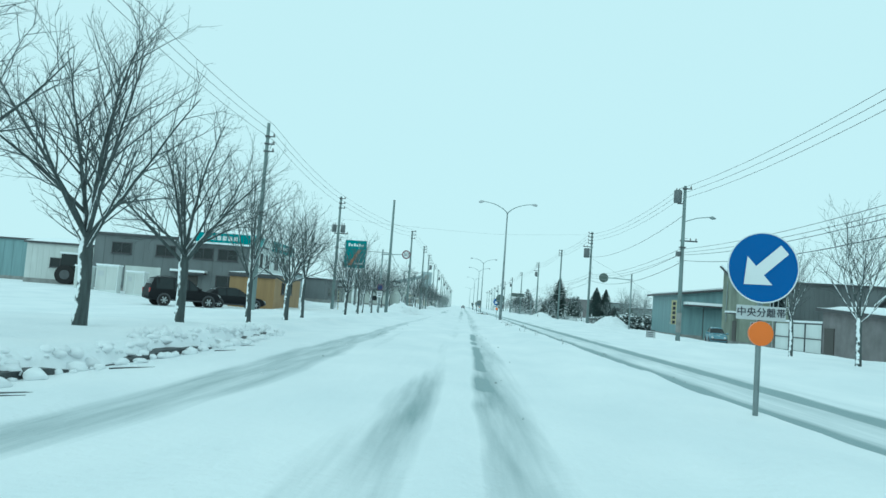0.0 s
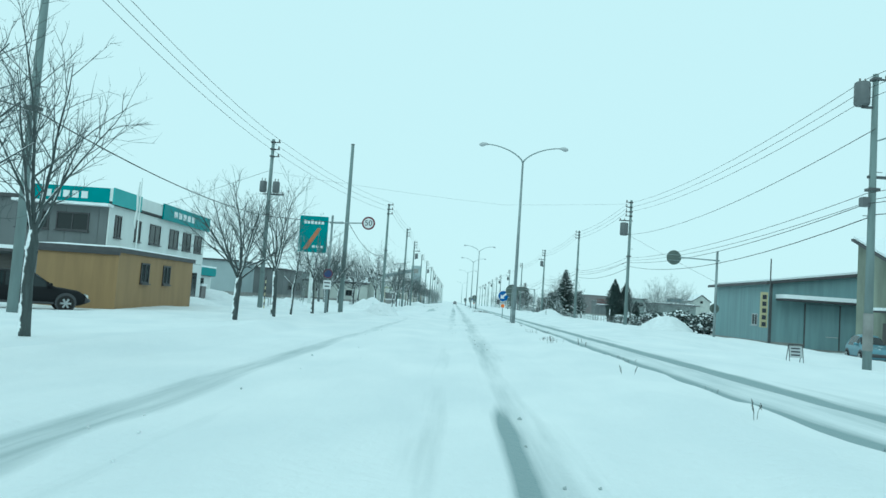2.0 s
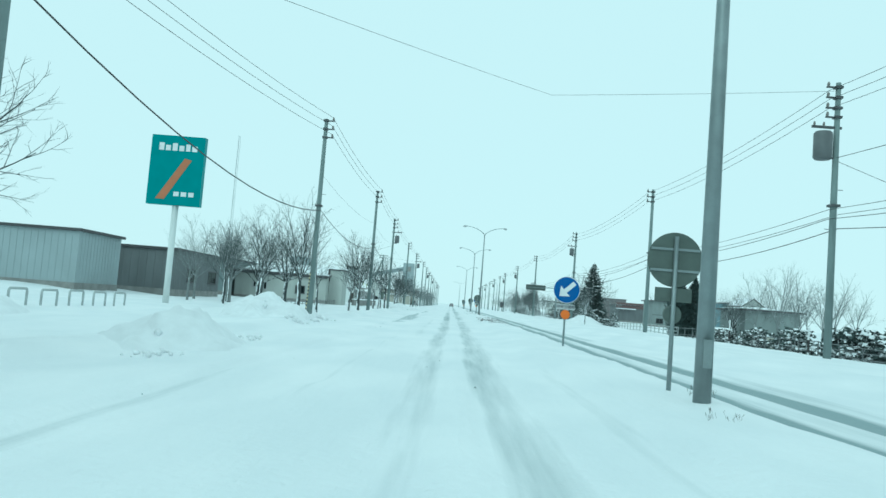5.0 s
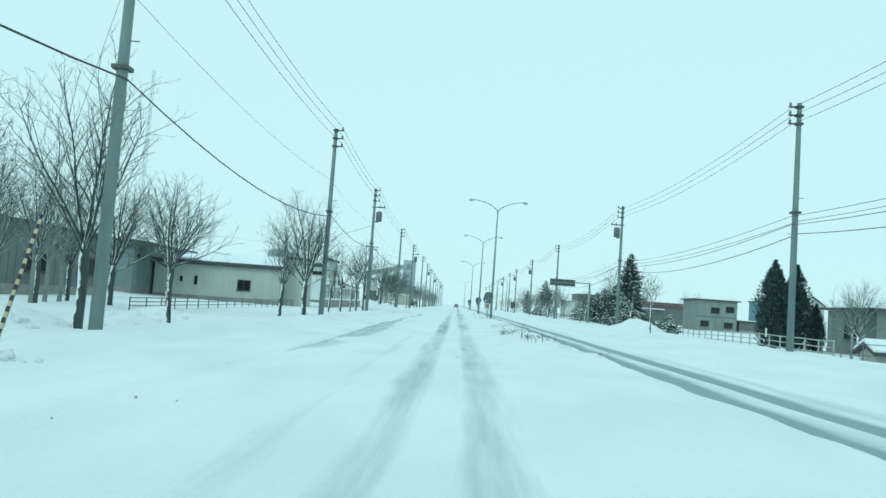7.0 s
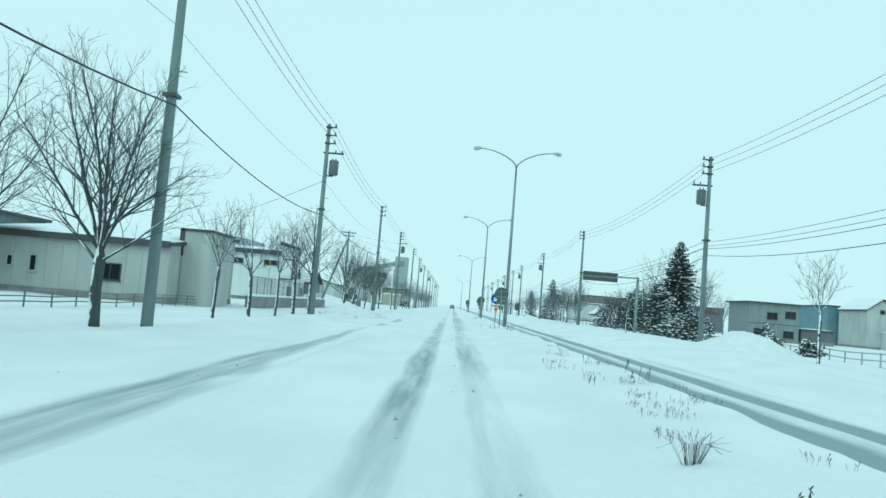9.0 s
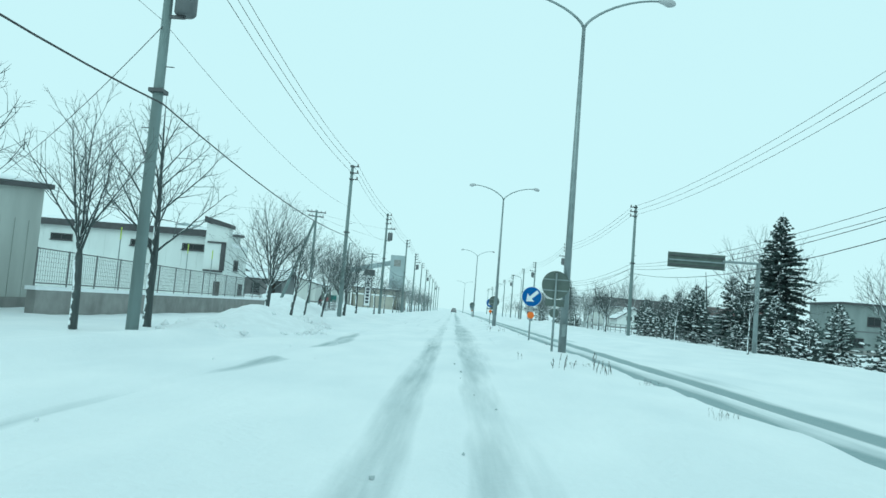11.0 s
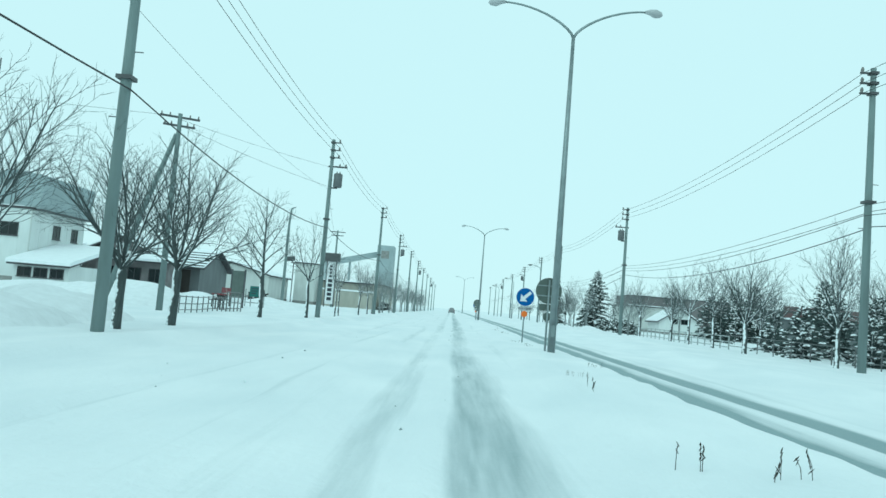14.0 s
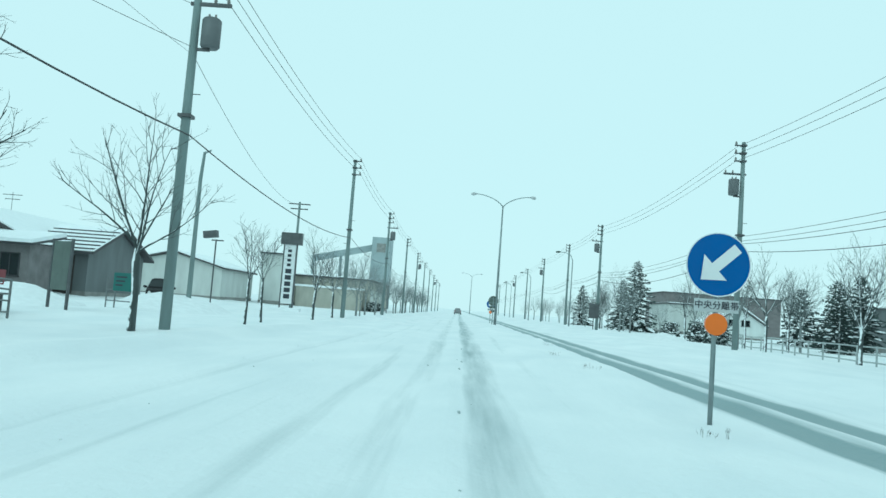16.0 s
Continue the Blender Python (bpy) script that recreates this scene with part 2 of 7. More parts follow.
# ---- mesh helpers ----
class Shape:
    """Vertices and faces gathered from simple solids."""

    def __init__(self):
        self.v, self.f = [], []

    def add(self, v, f):
        k = len(self.v)
        self.v += [tuple(p) for p in v]
        self.f += [tuple(k + i for i in q) for q in f]
        return self

    def box(self, x0, x1, y0, y1, z0, z1, m=None):
        v = [Vector((x, y, z)) for x in (x0, x1) for y in (y0, y1) for z in (z0, z1)]
        if m is not None:
            v = [m @ p for p in v]
        return self.add(v, [(0, 1, 3, 2), (4, 6, 7, 5), (0, 4, 5, 1), (2, 3, 7, 6), (0, 2, 6, 4), (1, 5, 7, 3)])

    def tube(self, pts, radii, sides=6, cap=True):
        pts = [Vector(p) for p in pts]
        if isinstance(radii, (int, float)):
            radii = [radii] * len(pts)
        rings, side = [], None
        for i, p in enumerate(pts):
            d = (pts[min(i + 1, len(pts) - 1)] - pts[max(i - 1, 0)])
            d = d.normalized() if d.length > 1e-9 else Vector((0, 0, 1))
            if side is None:
                side = d.orthogonal().normalized()
            side = (side - d * side.dot(d))
            side = side.normalized() if side.length > 1e-6 else d.orthogonal().normalized()
            up = d.cross(side)
            rings.append([p + radii[i] * (math.cos(a) * side + math.sin(a) * up) for a in (2 * math.pi * k / sides for k in range(sides))])
        v = [q for r in rings for q in r]
        f = [(i * sides + k, i * sides + (k + 1) % sides, (i + 1) * sides + (k + 1) % sides, (i + 1) * sides + k) for i in range(len(pts) - 1) for k in range(sides)]
        if cap:
            f += [tuple(reversed(range(sides))), tuple((len(pts) - 1) * sides + k for k in range(sides))]
        return self.add(v, f)

    def disc(self, c, normal, r, thick, sides=28):
        n = Vector(normal).normalized()
        return self.tube([Vector(c) - n * thick / 2, Vector(c) + n * thick / 2], r, sides)

    def prism(self, outline, axis, a, b):
        """A flat outline (pairs) pushed along an axis from a to b."""
        def at(p, w):
            return {"x": (w, p[0], p[1]), "y": (p[0], w, p[1]), "z": (p[0], p[1], w)}[axis]
        k = len(outline)
        v = [at(p, a) for p in outline] + [at(p, b) for p in outline]
        f = [tuple(reversed(range(k))), tuple(range(k, 2 * k))] + [(i, (i + 1) % k, k + (i + 1) % k, k + i) for i in range(k)]
        return self.add(v, f)

    def mesh(self, name, mat, smooth=False):
        me = bpy.data.meshes.new(name)
        me.from_pydata(self.v, [], self.f)
        bm = bmesh.new()
        bm.from_mesh(me)
        bmesh.ops.recalc_face_normals(bm, faces=bm.faces)
        bm.to_mesh(me)
        bm.free()
        if smooth:
            for p in me.polygons:
                p.use_smooth = True
        me.materials.append(mat)
        return me


def thing(name, at, label, category, group="", turn=0.0, kind=""):
    ob = new(name)
    ob.empty_display_size = 0.2
    ob.matrix_basis = pose(*at, 0, 0, turn)
    return tagged(ob, label, category, group, kind)


def part(name, shape, mat, parent, label="", smooth=False, at=None):
    ob = new(name, shape.mesh(name, mat, smooth) if isinstance(shape, Shape) else shape)
    ob.parent = parent
    if at is not None:
        ob.matrix_basis = at
    if label:
        ob["label"] = label
    return ob


def solo(name, shape, mat, label, category, group="", smooth=False, at=None, kind=""):
    ob = new(name, shape.mesh(name, mat, smooth) if isinstance(shape, Shape) else shape)
    if at is not None:
        ob.matrix_basis = at
    return tagged(ob, label, category, group, kind)


def letters(body, size, thick=0.004):
    """A mesh of words in the built-in font, centred, in the xy plane."""
    cu = bpy.data.curves.new("letters", "FONT")
    cu.body, cu.size, cu.extrude, cu.align_x, cu.align_y = body, size, thick, "CENTER", "CENTER"
    ob = new("letters", cu)
    bpy.context.view_layer.update()
    me = bpy.data.meshes.new_from_object(ob.evaluated_get(bpy.context.evaluated_depsgraph_get()))
    bpy.data.objects.remove(ob)
    return me


# ---- ground ----
def fade(v, a, b):
    t = np.clip((np.asarray(v, float) - a) / (b - a), 0, 1)
    return t * t * (3 - 2 * t)


RNG = np.random.default_rng(7)
LATTICE = RNG.random((256, 256))


def wave(x, y, size):
    """Smooth value noise in -1..1 at a given size in metres."""
    u, v = np.asarray(x, float) / size, np.asarray(y, float) / size
    i, j = np.floor(u).astype(int), np.floor(v).astype(int)
    a, b = fade(u - i, 0, 1), fade(v - j, 0, 1)
    at = lambda p, q: LATTICE[p % 256, q % 256]
    return 2 * ((at(i, j) * (1 - a) + at(i + 1, j) * a) * (1 - b) + (at(i, j + 1) * (1 - a) + at(i + 1, j + 1) * a) * b) - 1


def hump(x, c, w):
    return np.exp(-((np.asarray(x, float) - c) / w) ** 2)


def verge_edge(y):
    return -6.1 + 0.42 * fade(20 - y, 0, 4) + 0.35 * fade(y, 14, 24) * wave(0 * y + 3, y, 9) + 0.15 * wave(0 * y + 40, y, 2.3)


def lane_shift(y):
    """How far the wheel tracks lie left of their usual line."""
    return np.interp(y, [-20, 0, 15, 30, 60, 100], [0.62, 0.55, 0.36, 0.3, 0.15, 0.0])


def gutter_edge(y):
    """Where the gutter's slush meets the snow on its kerb side."""
    y = np.asarray(y, float)
    return np.interp(y, [0, 14, 26, 40, 62, 100, 112, 119, 132, 150, 240], [-4.0, -3.95, -3.78, -3.74, -3.45, -3.32, -3.34, -3.5, -3.52, -3.44, -3.46]) + 0.07 * wave(0 * y + 5, y, 5) + 0.03 * wave(0 * y + 8, y, 1.2)


def gutter_width(y):
    """The width of the gutter's slush: tongues that end where snow has been dragged across."""
    y = np.asarray(y, float)
    w = np.interp(y, [-20, 1, 4, 9, 15, 22, 27, 31, 36, 48, 62, 72, 84, 104, 106.8, 108.3, 111, 112.2, 115, 119, 124, 130, 140, 152.5, 154.5, 157.2, 157.9, 160.6, 163, 166, 167.6, 168.6, 170.8, 173, 186, 240],
                  [0.7, 0.75, 1.0, 1.2, 1.12, 0.84, 0.8, 0.6, 0.52, 0.48, 0.44, 0.3, 0.0, 0.0, 0.25, 0.66, 0.66, 0.12, 0.8, 0.85, 0.88, 0.85, 0.4, 0.0, 0.3, 0.5, 0.0, 0.0, 0.4, 0.6, 0.62, 0.5, 0.4, 0.0, 0.06, 0.05])
    return w * (1 + 0.12 * wave(0 * y + 61, y, 1.7))


def ground_z(x, y):
    x, y = np.asarray(x, float), np.asarray(y, float)
    foot = 0.5 - 0.36 * fade(20 - y, 0, 4)
    left = fade((verge_edge(y) - x) / foot, -1, 1)
    z = left * (0.22 + 0.06 * wave(x, y, 4) + 0.03 * wave(x, y, 0.9))
    z = z - 0.2 * fade(-x, 6.3, 8.3) * fade(y, 16, 24) + (0.08 - 0.2 * fade(60 - y, 0, 8)) * fade(-x, 13, 17) + 0.4 * fade(-x, 24, 33)
    z = z + left * 0.09 * hump(x, verge_edge(y) - 0.3, 0.3) * fade(18 - y, 0, 4) * (1 + 0.7 * wave(x, y, 0.7))
    kerb_x = np.interp(y, [0, 40, 60, 80, 100, 130, 152, 172, 190, 206], [4.16, 4.16, 4.3, 4.48, 4.6, 4.68, 4.63, 4.52, 4.54, 4.74])
    med = fade(x, 1.7, 2.7) * fade(kerb_x + 0.05 * wave(0 * y + 17, y, 1.3) - x, 0, 0.42) * (1 - 1.3 * hump(y, 219.5, 5))
    z = z + med * (0.17 + 0.05 * wave(x, y, 2.5) + 0.02 * wave(x, y, 0.6))
    right = fade(x + 0.3 * wave(x * 0, y, 7), 8.6, 10.4)
    z = z + right * (0.23 + 0.07 * wave(x, y, 3.3) + 0.025 * wave(x, y, 0.8))
    z = z - 0.75 * fade(x, 16.5, 23) * np.interp(y, [170, 215], [1.0, 0.35])
    road = fade(x, -5.8, -5.2) * (1 - right)
    z = z + road * (0.01 * wave(x * 3, y * 0.7, 1.7) + 0.008 * wave(x, y, 1.1))
    lane = x + lane_shift(y) + 0.06 * wave(x * 0, y, 11)
    for c, w, d in ((-0.25, 0.27, 0.035), (0.82, 0.32, 0.04)):
        z = z - d * hump(lane, c, w)
    for c, w, d in ((kerb_x + 0.4, 0.3, 0.04), (6.12, 0.32, 0.04)):
        z = z - d * hump(x, c, w)
    z = z + 0.03 * hump(lane, 0.28, 0.2) + 0.04 * hump(x, -1.9, 0.5) * (1 + wave(x, y, 2)) + 0.045 * hump(x, 5.55, 0.22)
    bank = gutter_edge(y) - x
    z = z + road * (0.055 * fade(bank, -0.05, 0.16) * fade(x, -5.8, -4.6) - 0.02 * hump(bank, -0.3, 0.3))
    far = fade(np.abs(x), 40, 120)
    z = z - 0.62 * hump(x, 14.2, 3.2) * hump(y, 53.5, 8)
    return z + far * 0.3 * wave(x, y, 60)


def level(x, y):
    return float(ground_z(np.array([x]), np.array([y]))[0])


def build_ground():
    xs = np.concatenate([[-2500, -900, -400, -200, -120, -80, -60, -45], np.arange(-36, -16, 1.2), np.arange(-16, -8, 0.35), np.arange(-8, -5.9, 0.12), np.arange(-5.9, -5.3, 0.05), np.arange(-5.3, -4.1, 0.15), np.arange(-4.1, -2.3, 0.06), np.arange(-2.3, -1.3, 0.12), np.arange(-1.3, 1.5, 0.05), np.arange(1.5, 4.2, 0.14), np.arange(4.2, 7.0, 0.07), np.arange(7.0, 11, 0.14), np.arange(11, 26, 0.4), np.arange(26, 40, 2.0), [45, 60, 80, 120, 200, 400, 900, 2500]])
    ys = np.concatenate([[-400, -150, -60, -25], np.arange(-12, 60, 0.22), np.arange(60, 235, 0.3), np.arange(235, 330, 0.8), np.arange(330, 480, 4.0), [500, 560, 640, 800, 1100, 1600, 2600, 4000]])
    gx, gy = np.meshgrid(xs, ys)
    gz = ground_z(gx, gy)
    lane = gx + lane_shift(gy) + 0.06 * wave(gx * 0, gy, 11)
    torn = 0.035 * wave(gx, gy * 0.4, 0.5) + 0.05 * wave(gx + 40, gy * 0.4, 1.4)
    s = 0.66 * fade(lane + torn, -0.74, -0.34) * fade(0.14 - lane, 0, 0.34) * (0.85 + 0.5 * wave(gx * 0 + 9, gy, 6)) * np.interp(gy, [0, 9, 12, 60, 95, 130, 160, 172, 190, 215, 400], [1.0, 0.95, 0.35, 0.3, 0.8, 1.15, 1.05, 0.6, 0.5, 0.45, 0.5])
    s = s + 0.74 * fade(lane + torn, 0.4, 0.66) * (1 - fade(lane - np.interp(gy, [150, 172, 188, 204], [0, 0.28, 0.28, 0]), 0.7, 1.6)) * (0.9 + 0.45 * wave(gx * 0 + 21, gy, 9)) * np.interp(gy, [0, 8, 14, 30, 70, 95, 122, 160, 174, 188, 197, 206, 400], [1.1, 1.0, 0.66, 0.58, 0.68, 0.72, 0.58, 0.8, 1.15, 0.85, 0.72, 0.85, 0.85])
    into = gx - gutter_edge(gy) + 0.4 * torn
    s = s + np.interp(gy, [0, 25, 40, 50, 60, 104, 112, 118, 400], [0.64, 0.62, 0.5, 0.42, 0.4, 0.42, 0.5, 0.66, 0.7]) * fade(into, -0.08, 0.1) * (1 - fade(into - gutter_width(gy), -0.3, 0.12)) * fade(gutter_width(gy), 0.02, 0.2) + np.interp(gy, [0, 36, 48, 100, 112], [0.25, 0.2, 0.08, 0.1, 0.25]) * hump(into, 0.02, 0.09)
    near = np.interp(gy, [0, 40, 60, 80, 100, 130, 152, 172, 190, 206], [4.46, 4.46, 4.6, 4.8, 4.94, 5.02, 4.97, 4.86, 4.88, 5.08])
    s = s + 2.4 * hump(gx + 0.3 * torn, near - 0.03, 0.29) + 2.0 * hump(gx + 0.3 * torn, 6.16, 0.28) + np.interp(gy, [0, 40, 70], [0.5, 0.45, 0.28]) * hump(gx, 5.5, 0.8) + 0.08 * hump(gx, 0.2, 1.3) + 0.25 * hump(gx, 7.0, 0.4) * (1 + wave(gx * 0 + 71, gy, 6))
    # faint older tyre marks across the lane
    for c, w, k in ((-2.55, 0.2, 33), (-1.25, 0.24, 37), (-1.85, 0.12, 41), (2.0, 0.16, 43)):
        s = s + 0.3 * hump(gx + 0.12 * wave(gx * 0 + k, gy, 13) + 0.5 * torn, c, w) * fade(wave(gx * 0 + k, gy + 7 * k, 17), -0.3, 0.6)
    # a worn wet streak at the edge of the right-hand wheel track
    wet = fade(gy, 26.0, 27.0) * fade(33.2 - gy, 0, 2.5) + 0.85 * fade(gy, 6, 9) * fade(27 - gy, 0, 2) * fade(wave(gx * 0 + 51, gy, 0.9), -0.45, 0.2)
    s = s + 1.45 * hump(gx + lane_shift(gy), 0.6 + 0.03 * wave(gx * 0 + 15, gy, 1.5), 0.1) * wet
    s = np.clip(s, 0, 3)
    h, w = gx.shape
    i = np.arange(h * w).reshape(h, w)
    q = np.stack([i[:-1, :-1], i[:-1, 1:], i[1:, 1:], i[1:, :-1]], -1).reshape(-1, 4)
    me = bpy.data.meshes.new("ground")
    me.vertices.add(h * w)
    me.vertices.foreach_set("co", np.stack([gx, gy, gz], -1).ravel())
    me.loops.add(q.size)
    me.loops.foreach_set("vertex_index", q.ravel())
    me.polygons.add(len(q))
    me.polygons.foreach_set("loop_start", np.arange(len(q)) * 4)
    me.polygons.foreach_set("use_smooth", np.ones(len(q), bool))
    me.update()
    me.validate()
    a = me.attributes.new("slush", "FLOAT", "POINT")
    a.data.foreach_set("value", s.ravel().astype(np.float32))
    me.materials.append(GROUND)
    tagged(new("ground", me), kind="structure", label="snow-covered road, median and verges with grey slush ruts", category="ground")


build_ground()


def snow_mound(x, y, rx, ry, h, seed, rough=0.25, mat=None, turn=0.0):
    rnd = random.Random(seed)
    s, a, b = Shape(), 26, 9
    v, f = [], []
    for j in range(b + 1):
        t = j / b
        for i in range(a):
            ang = 2 * math.pi * i / a
            p = Vector((math.cos(ang) * t * 1.4, math.sin(ang) * t * 1.4, 0))
            k = noise.noise(Vector((p.x * 1.7 + seed, p.y * 1.7, seed * 0.7))) + 0.6 * noise.noise(Vector((p.x * 5 + seed, p.y * 5, 1.0)))
            z = h * (max(0.0, 1 - t ** 1.6) * (1 + rough * 1.6 * k)) - 0.25 * t
            v.append((p.x * rx * (1 + 0.12 * k), p.y * ry * (1 + 0.12 * k), z))
    for j in range(b):
        for i in range(a):
            f.append((j * a + i, (j + 1) * a + i, (j + 1) * a + (i + 1) % a, j * a + (i + 1) % a))
    s.add(v, f)
    mound = solo("snow_mound", s, mat or ROUGH_SNOW, "lumpy heap of ploughed snow beside the road", "snow mound", "snow mounds", True, pose(x, y, level(x, y) - 0.05, 0, 0, turn))
    clods = Shape()
    for _ in range(int(14 * rough * 4)):
        ang, t = rnd.uniform(0, 6.28), rnd.uniform(0.3, 1.1)
        c = Vector((math.cos(ang) * t * rx, math.sin(ang) * t * ry, max(0.02, h * (1 - t ** 1.6) * 0.9)))
        r = rnd.uniform(0.05, 0.14)
        clods.add([c + Vector(d) * r * rnd.uniform(0.7, 1.3) for d in ((1, 0, 0), (-1, 0, 0), (0, 1, 0), (0, -1, 0), (0, 0, 1), (0, 0, -1))],
              [(0, 2, 4), (2, 1, 4), (1, 3, 4), (3, 0, 4), (2, 0, 5), (1, 2, 5), (3, 1, 5), (0, 3, 5)])
    tagged(part("loose_clods", clods, mat or ROUGH_SNOW, mound, smooth=True), "loose clods of snow on the heap", kind="stuff")


# x, y, half width, half length, height and roughness of the heaps
HEAPS_LEFT = [(-8.2, 96.5, 1.7, 2.8, 1.1, 0.32), (-20.0, 84.5, 3.0, 3.0, 0.9, 0.15), (-25.0, 86.0, 3.0, 3.0, 1.0, 0.15), (-10.4, 107.5, 1.4, 2.2, 0.45, 0.3), (-9.6, 112.0, 1.3, 2.4, 0.35, 0.3), (-11.0, 118.0, 1.6, 3.0, 0.4, 0.25), (-13.5, 83.0, 1.6, 2.6, 0.7, 0.15), (-16.8, 70.0, 2.0, 2.6, 0.5, 0.1)]
HEAPS_LEFT_FAR = [(-12.4, 199.5, 2.4, 3.4, 1.15, 0.12), (-7.5, 183.5, 1.2, 2.0, 0.35, 0.3), (-19.4, 226.5, 4.6, 4.0, 1.5, 0.12), (-23.6, 229.5, 4.0, 3.6, 1.05, 0.12), (-28.5, 234.0, 5.0, 4.0, 0.75, 0.1), (-20.6, 243.4, 2.6, 2.6, 1.0, 0.12), (-16.5, 252.0, 3.0, 4.0, 1.0, 0.12), (-13.2, 206.0, 2.2, 3.4, 1.1, 0.15)]
HEAPS_EDGE = [(-5.6, 78.0, 1.3, 1.9, 0.85, 0.3), (-7.2, 170.8, 1.9, 3.8, 0.72, 0.16), (-6.35, 5.6, 0.35, 0.7, 0.16, 0.5), (-6.4, 11.6, 0.3, 0.8, 0.13, 0.5)]
HEAPS_RIGHT = [(16.8, 85.0, 1.7, 2.6, 1.15, 0.22), (16.4, 157.5, 2.0, 3.5, 1.0, 0.12), (15.0, 262.0, 1.5, 3.0, 0.6, 0.15), (-6.9, 163.4, 1.2, 1.9, 0.26, 0.25)]
for k, (x, y, rx, ry, h, r) in enumerate(HEAPS_LEFT + HEAPS_LEFT_FAR + HEAPS_EDGE + HEAPS_RIGHT):
    snow_mound(x, y, rx, ry, h, 11 + k * 3, r)


def snow_chunks(name, x_of, y0, y1, count, lo, hi, seed):
    """Clods that the plough threw along an edge, joined into one piece."""
    rnd = random.Random(seed)
    s = Shape()
    dirs = [Vector(d).normalized() for d in ((1, 0, 0), (-1, 0, 0), (0, 1, 0), (0, -1, 0), (0, 0, 1), (0, 0, -1))]
    for _ in range(count):
        y = rnd.uniform(y0, y1)
        x = x_of(y) + rnd.gauss(0, 0.22)
        r = lo + (hi - lo) * rnd.random() ** 2
        c = Vector((x, y, level(x, y) + r * 0.45))
        q = Euler((rnd.uniform(0, 6), rnd.uniform(0, 6), rnd.uniform(0, 6))).to_matrix()
        s.add([c + (q @ d) * r * rnd.uniform(0.7, 1.25) for d in dirs], [(0, 2, 4), (2, 1, 4), (1, 3, 4), (3, 0, 4), (2, 0, 5), (1, 2, 5), (3, 1, 5), (0, 3, 5)])
    solo(name, s, ROUGH_SNOW, "scattered clods of ploughed snow along the kerb", "snow", "", True, None, "stuff")


snow_chunks("snow_clod", lambda y: -4.75 - 0.25 * math.sin(y), 165.5, 173.0, 110, 0.02, 0.1, 5)
snow_chunks("snow_clod", lambda y: -6.1 - 0.6 * math.sin(9 * y), 170.0, 177.5, 300, 0.03, 0.17, 15)
snow_chunks("snow_clod", lambda y: -5.0, 74.5, 82.0, 60, 0.02, 0.1, 6)

snow_chunks("snow_clod", lambda y: -6.6 - 0.5 * math.sin(2 * y), 93.0, 100.0, 200, 0.03, 0.14, 8)
snow_chunks("snow_clod", lambda y: -3.4 + 0.9 * math.sin(7 * y), 4.0, 240.0, 160, 0.008, 0.03, 9)

WET = surface("wet_asphalt", (0.032, 0.04, 0.043), 0.5, 0.3, 4, 40, 0, 0.3)


def ragged_kerb(y0, y1):
    """The dark wet kerb face that shows under a broken crust of snow."""
    n = int((y1 - y0) / 0.16)
    ys = np.linspace(y0, y1, n + 1)
    xs = verge_edge(ys) + 0.16
    tops = 0.06 + 0.05 * wave(ys * 0 + 4, ys, 0.6) + 0.07 * wave(ys * 0 + 13, ys, 1.8)
    tops = np.maximum(0.012, tops) * np.minimum(1, np.minimum(ys - y0, y1 - ys) / 0.5 + 0.2)
    v, f = [], []
    for x, y, z in zip(xs, ys, tops):
        v += [(x, y, -0.1), (x - 0.01, y, z), (x - 0.25, y, z + 0.02), (x - 0.25, y, -0.1)]
    for k in range(n):
        a = 4 * k
        f += [(a, a + 4, a + 5, a + 1), (a + 1, a + 5, a + 6, a + 2), (a + 2, a + 6, a + 7, a + 3)]
    f += [(0, 1, 2, 3), (4 * n + 3, 4 * n + 2, 4 * n + 1, 4 * n)]
    solo("kerb", Shape().add(v, f), WET, "dark wet kerb showing under a broken snow crust", "kerb")


ragged_kerb(0.5, 20.5)


def snow_lumps(x_of, y0, y1, count, lo, hi, seed, lift=0.3):
    """Rounded broken lumps of snow crust, joined into one piece."""
    rnd = random.Random(seed)
    bm = bmesh.new()
    bmesh.ops.create_icosphere(bm, subdivisions=2, radius=1.0)
    ball = [p.co.copy() for p in bm.verts]
    faces = [tuple(q.index for q in p.verts) for p in bm.faces]
    bm.free()
    s = Shape()
    for k in range(count):
        y = rnd.uniform(y0, y1)
        x = x_of(y) + rnd.gauss(0, 0.1)
        r = lo + (hi - lo) * rnd.random() ** 2
        c, off = Vector((x, y, level(x, y) + r * lift)), Vector((k * 3.1, seed, 0))
        sx, sy, sz = rnd.uniform(0.8, 1.3), rnd.uniform(0.9, 1.7), rnd.uniform(0.55, 0.9)
        s.add([c + Vector((p.x * sx, p.y * sy, p.z * sz)) * r * (1 + 0.45 * noise.noise(p * 1.6 + off)) for p in ball], faces)
    solo("snow_lump", s, ROUGH_SNOW, "broken rounded lumps of snow crust along the kerb", "snow", "", True, None, "stuff")


snow_lumps(lambda y: float(verge_edge(np.array([y]))[0]) - 0.08, 0.5, 20.0, 150, 0.03, 0.12, 31, 0.3)
snow_lumps(lambda y: float(verge_edge(np.array([y]))[0]) + 0.24, 0.5, 20.0, 120, 0.03, 0.14, 32, 0.35)


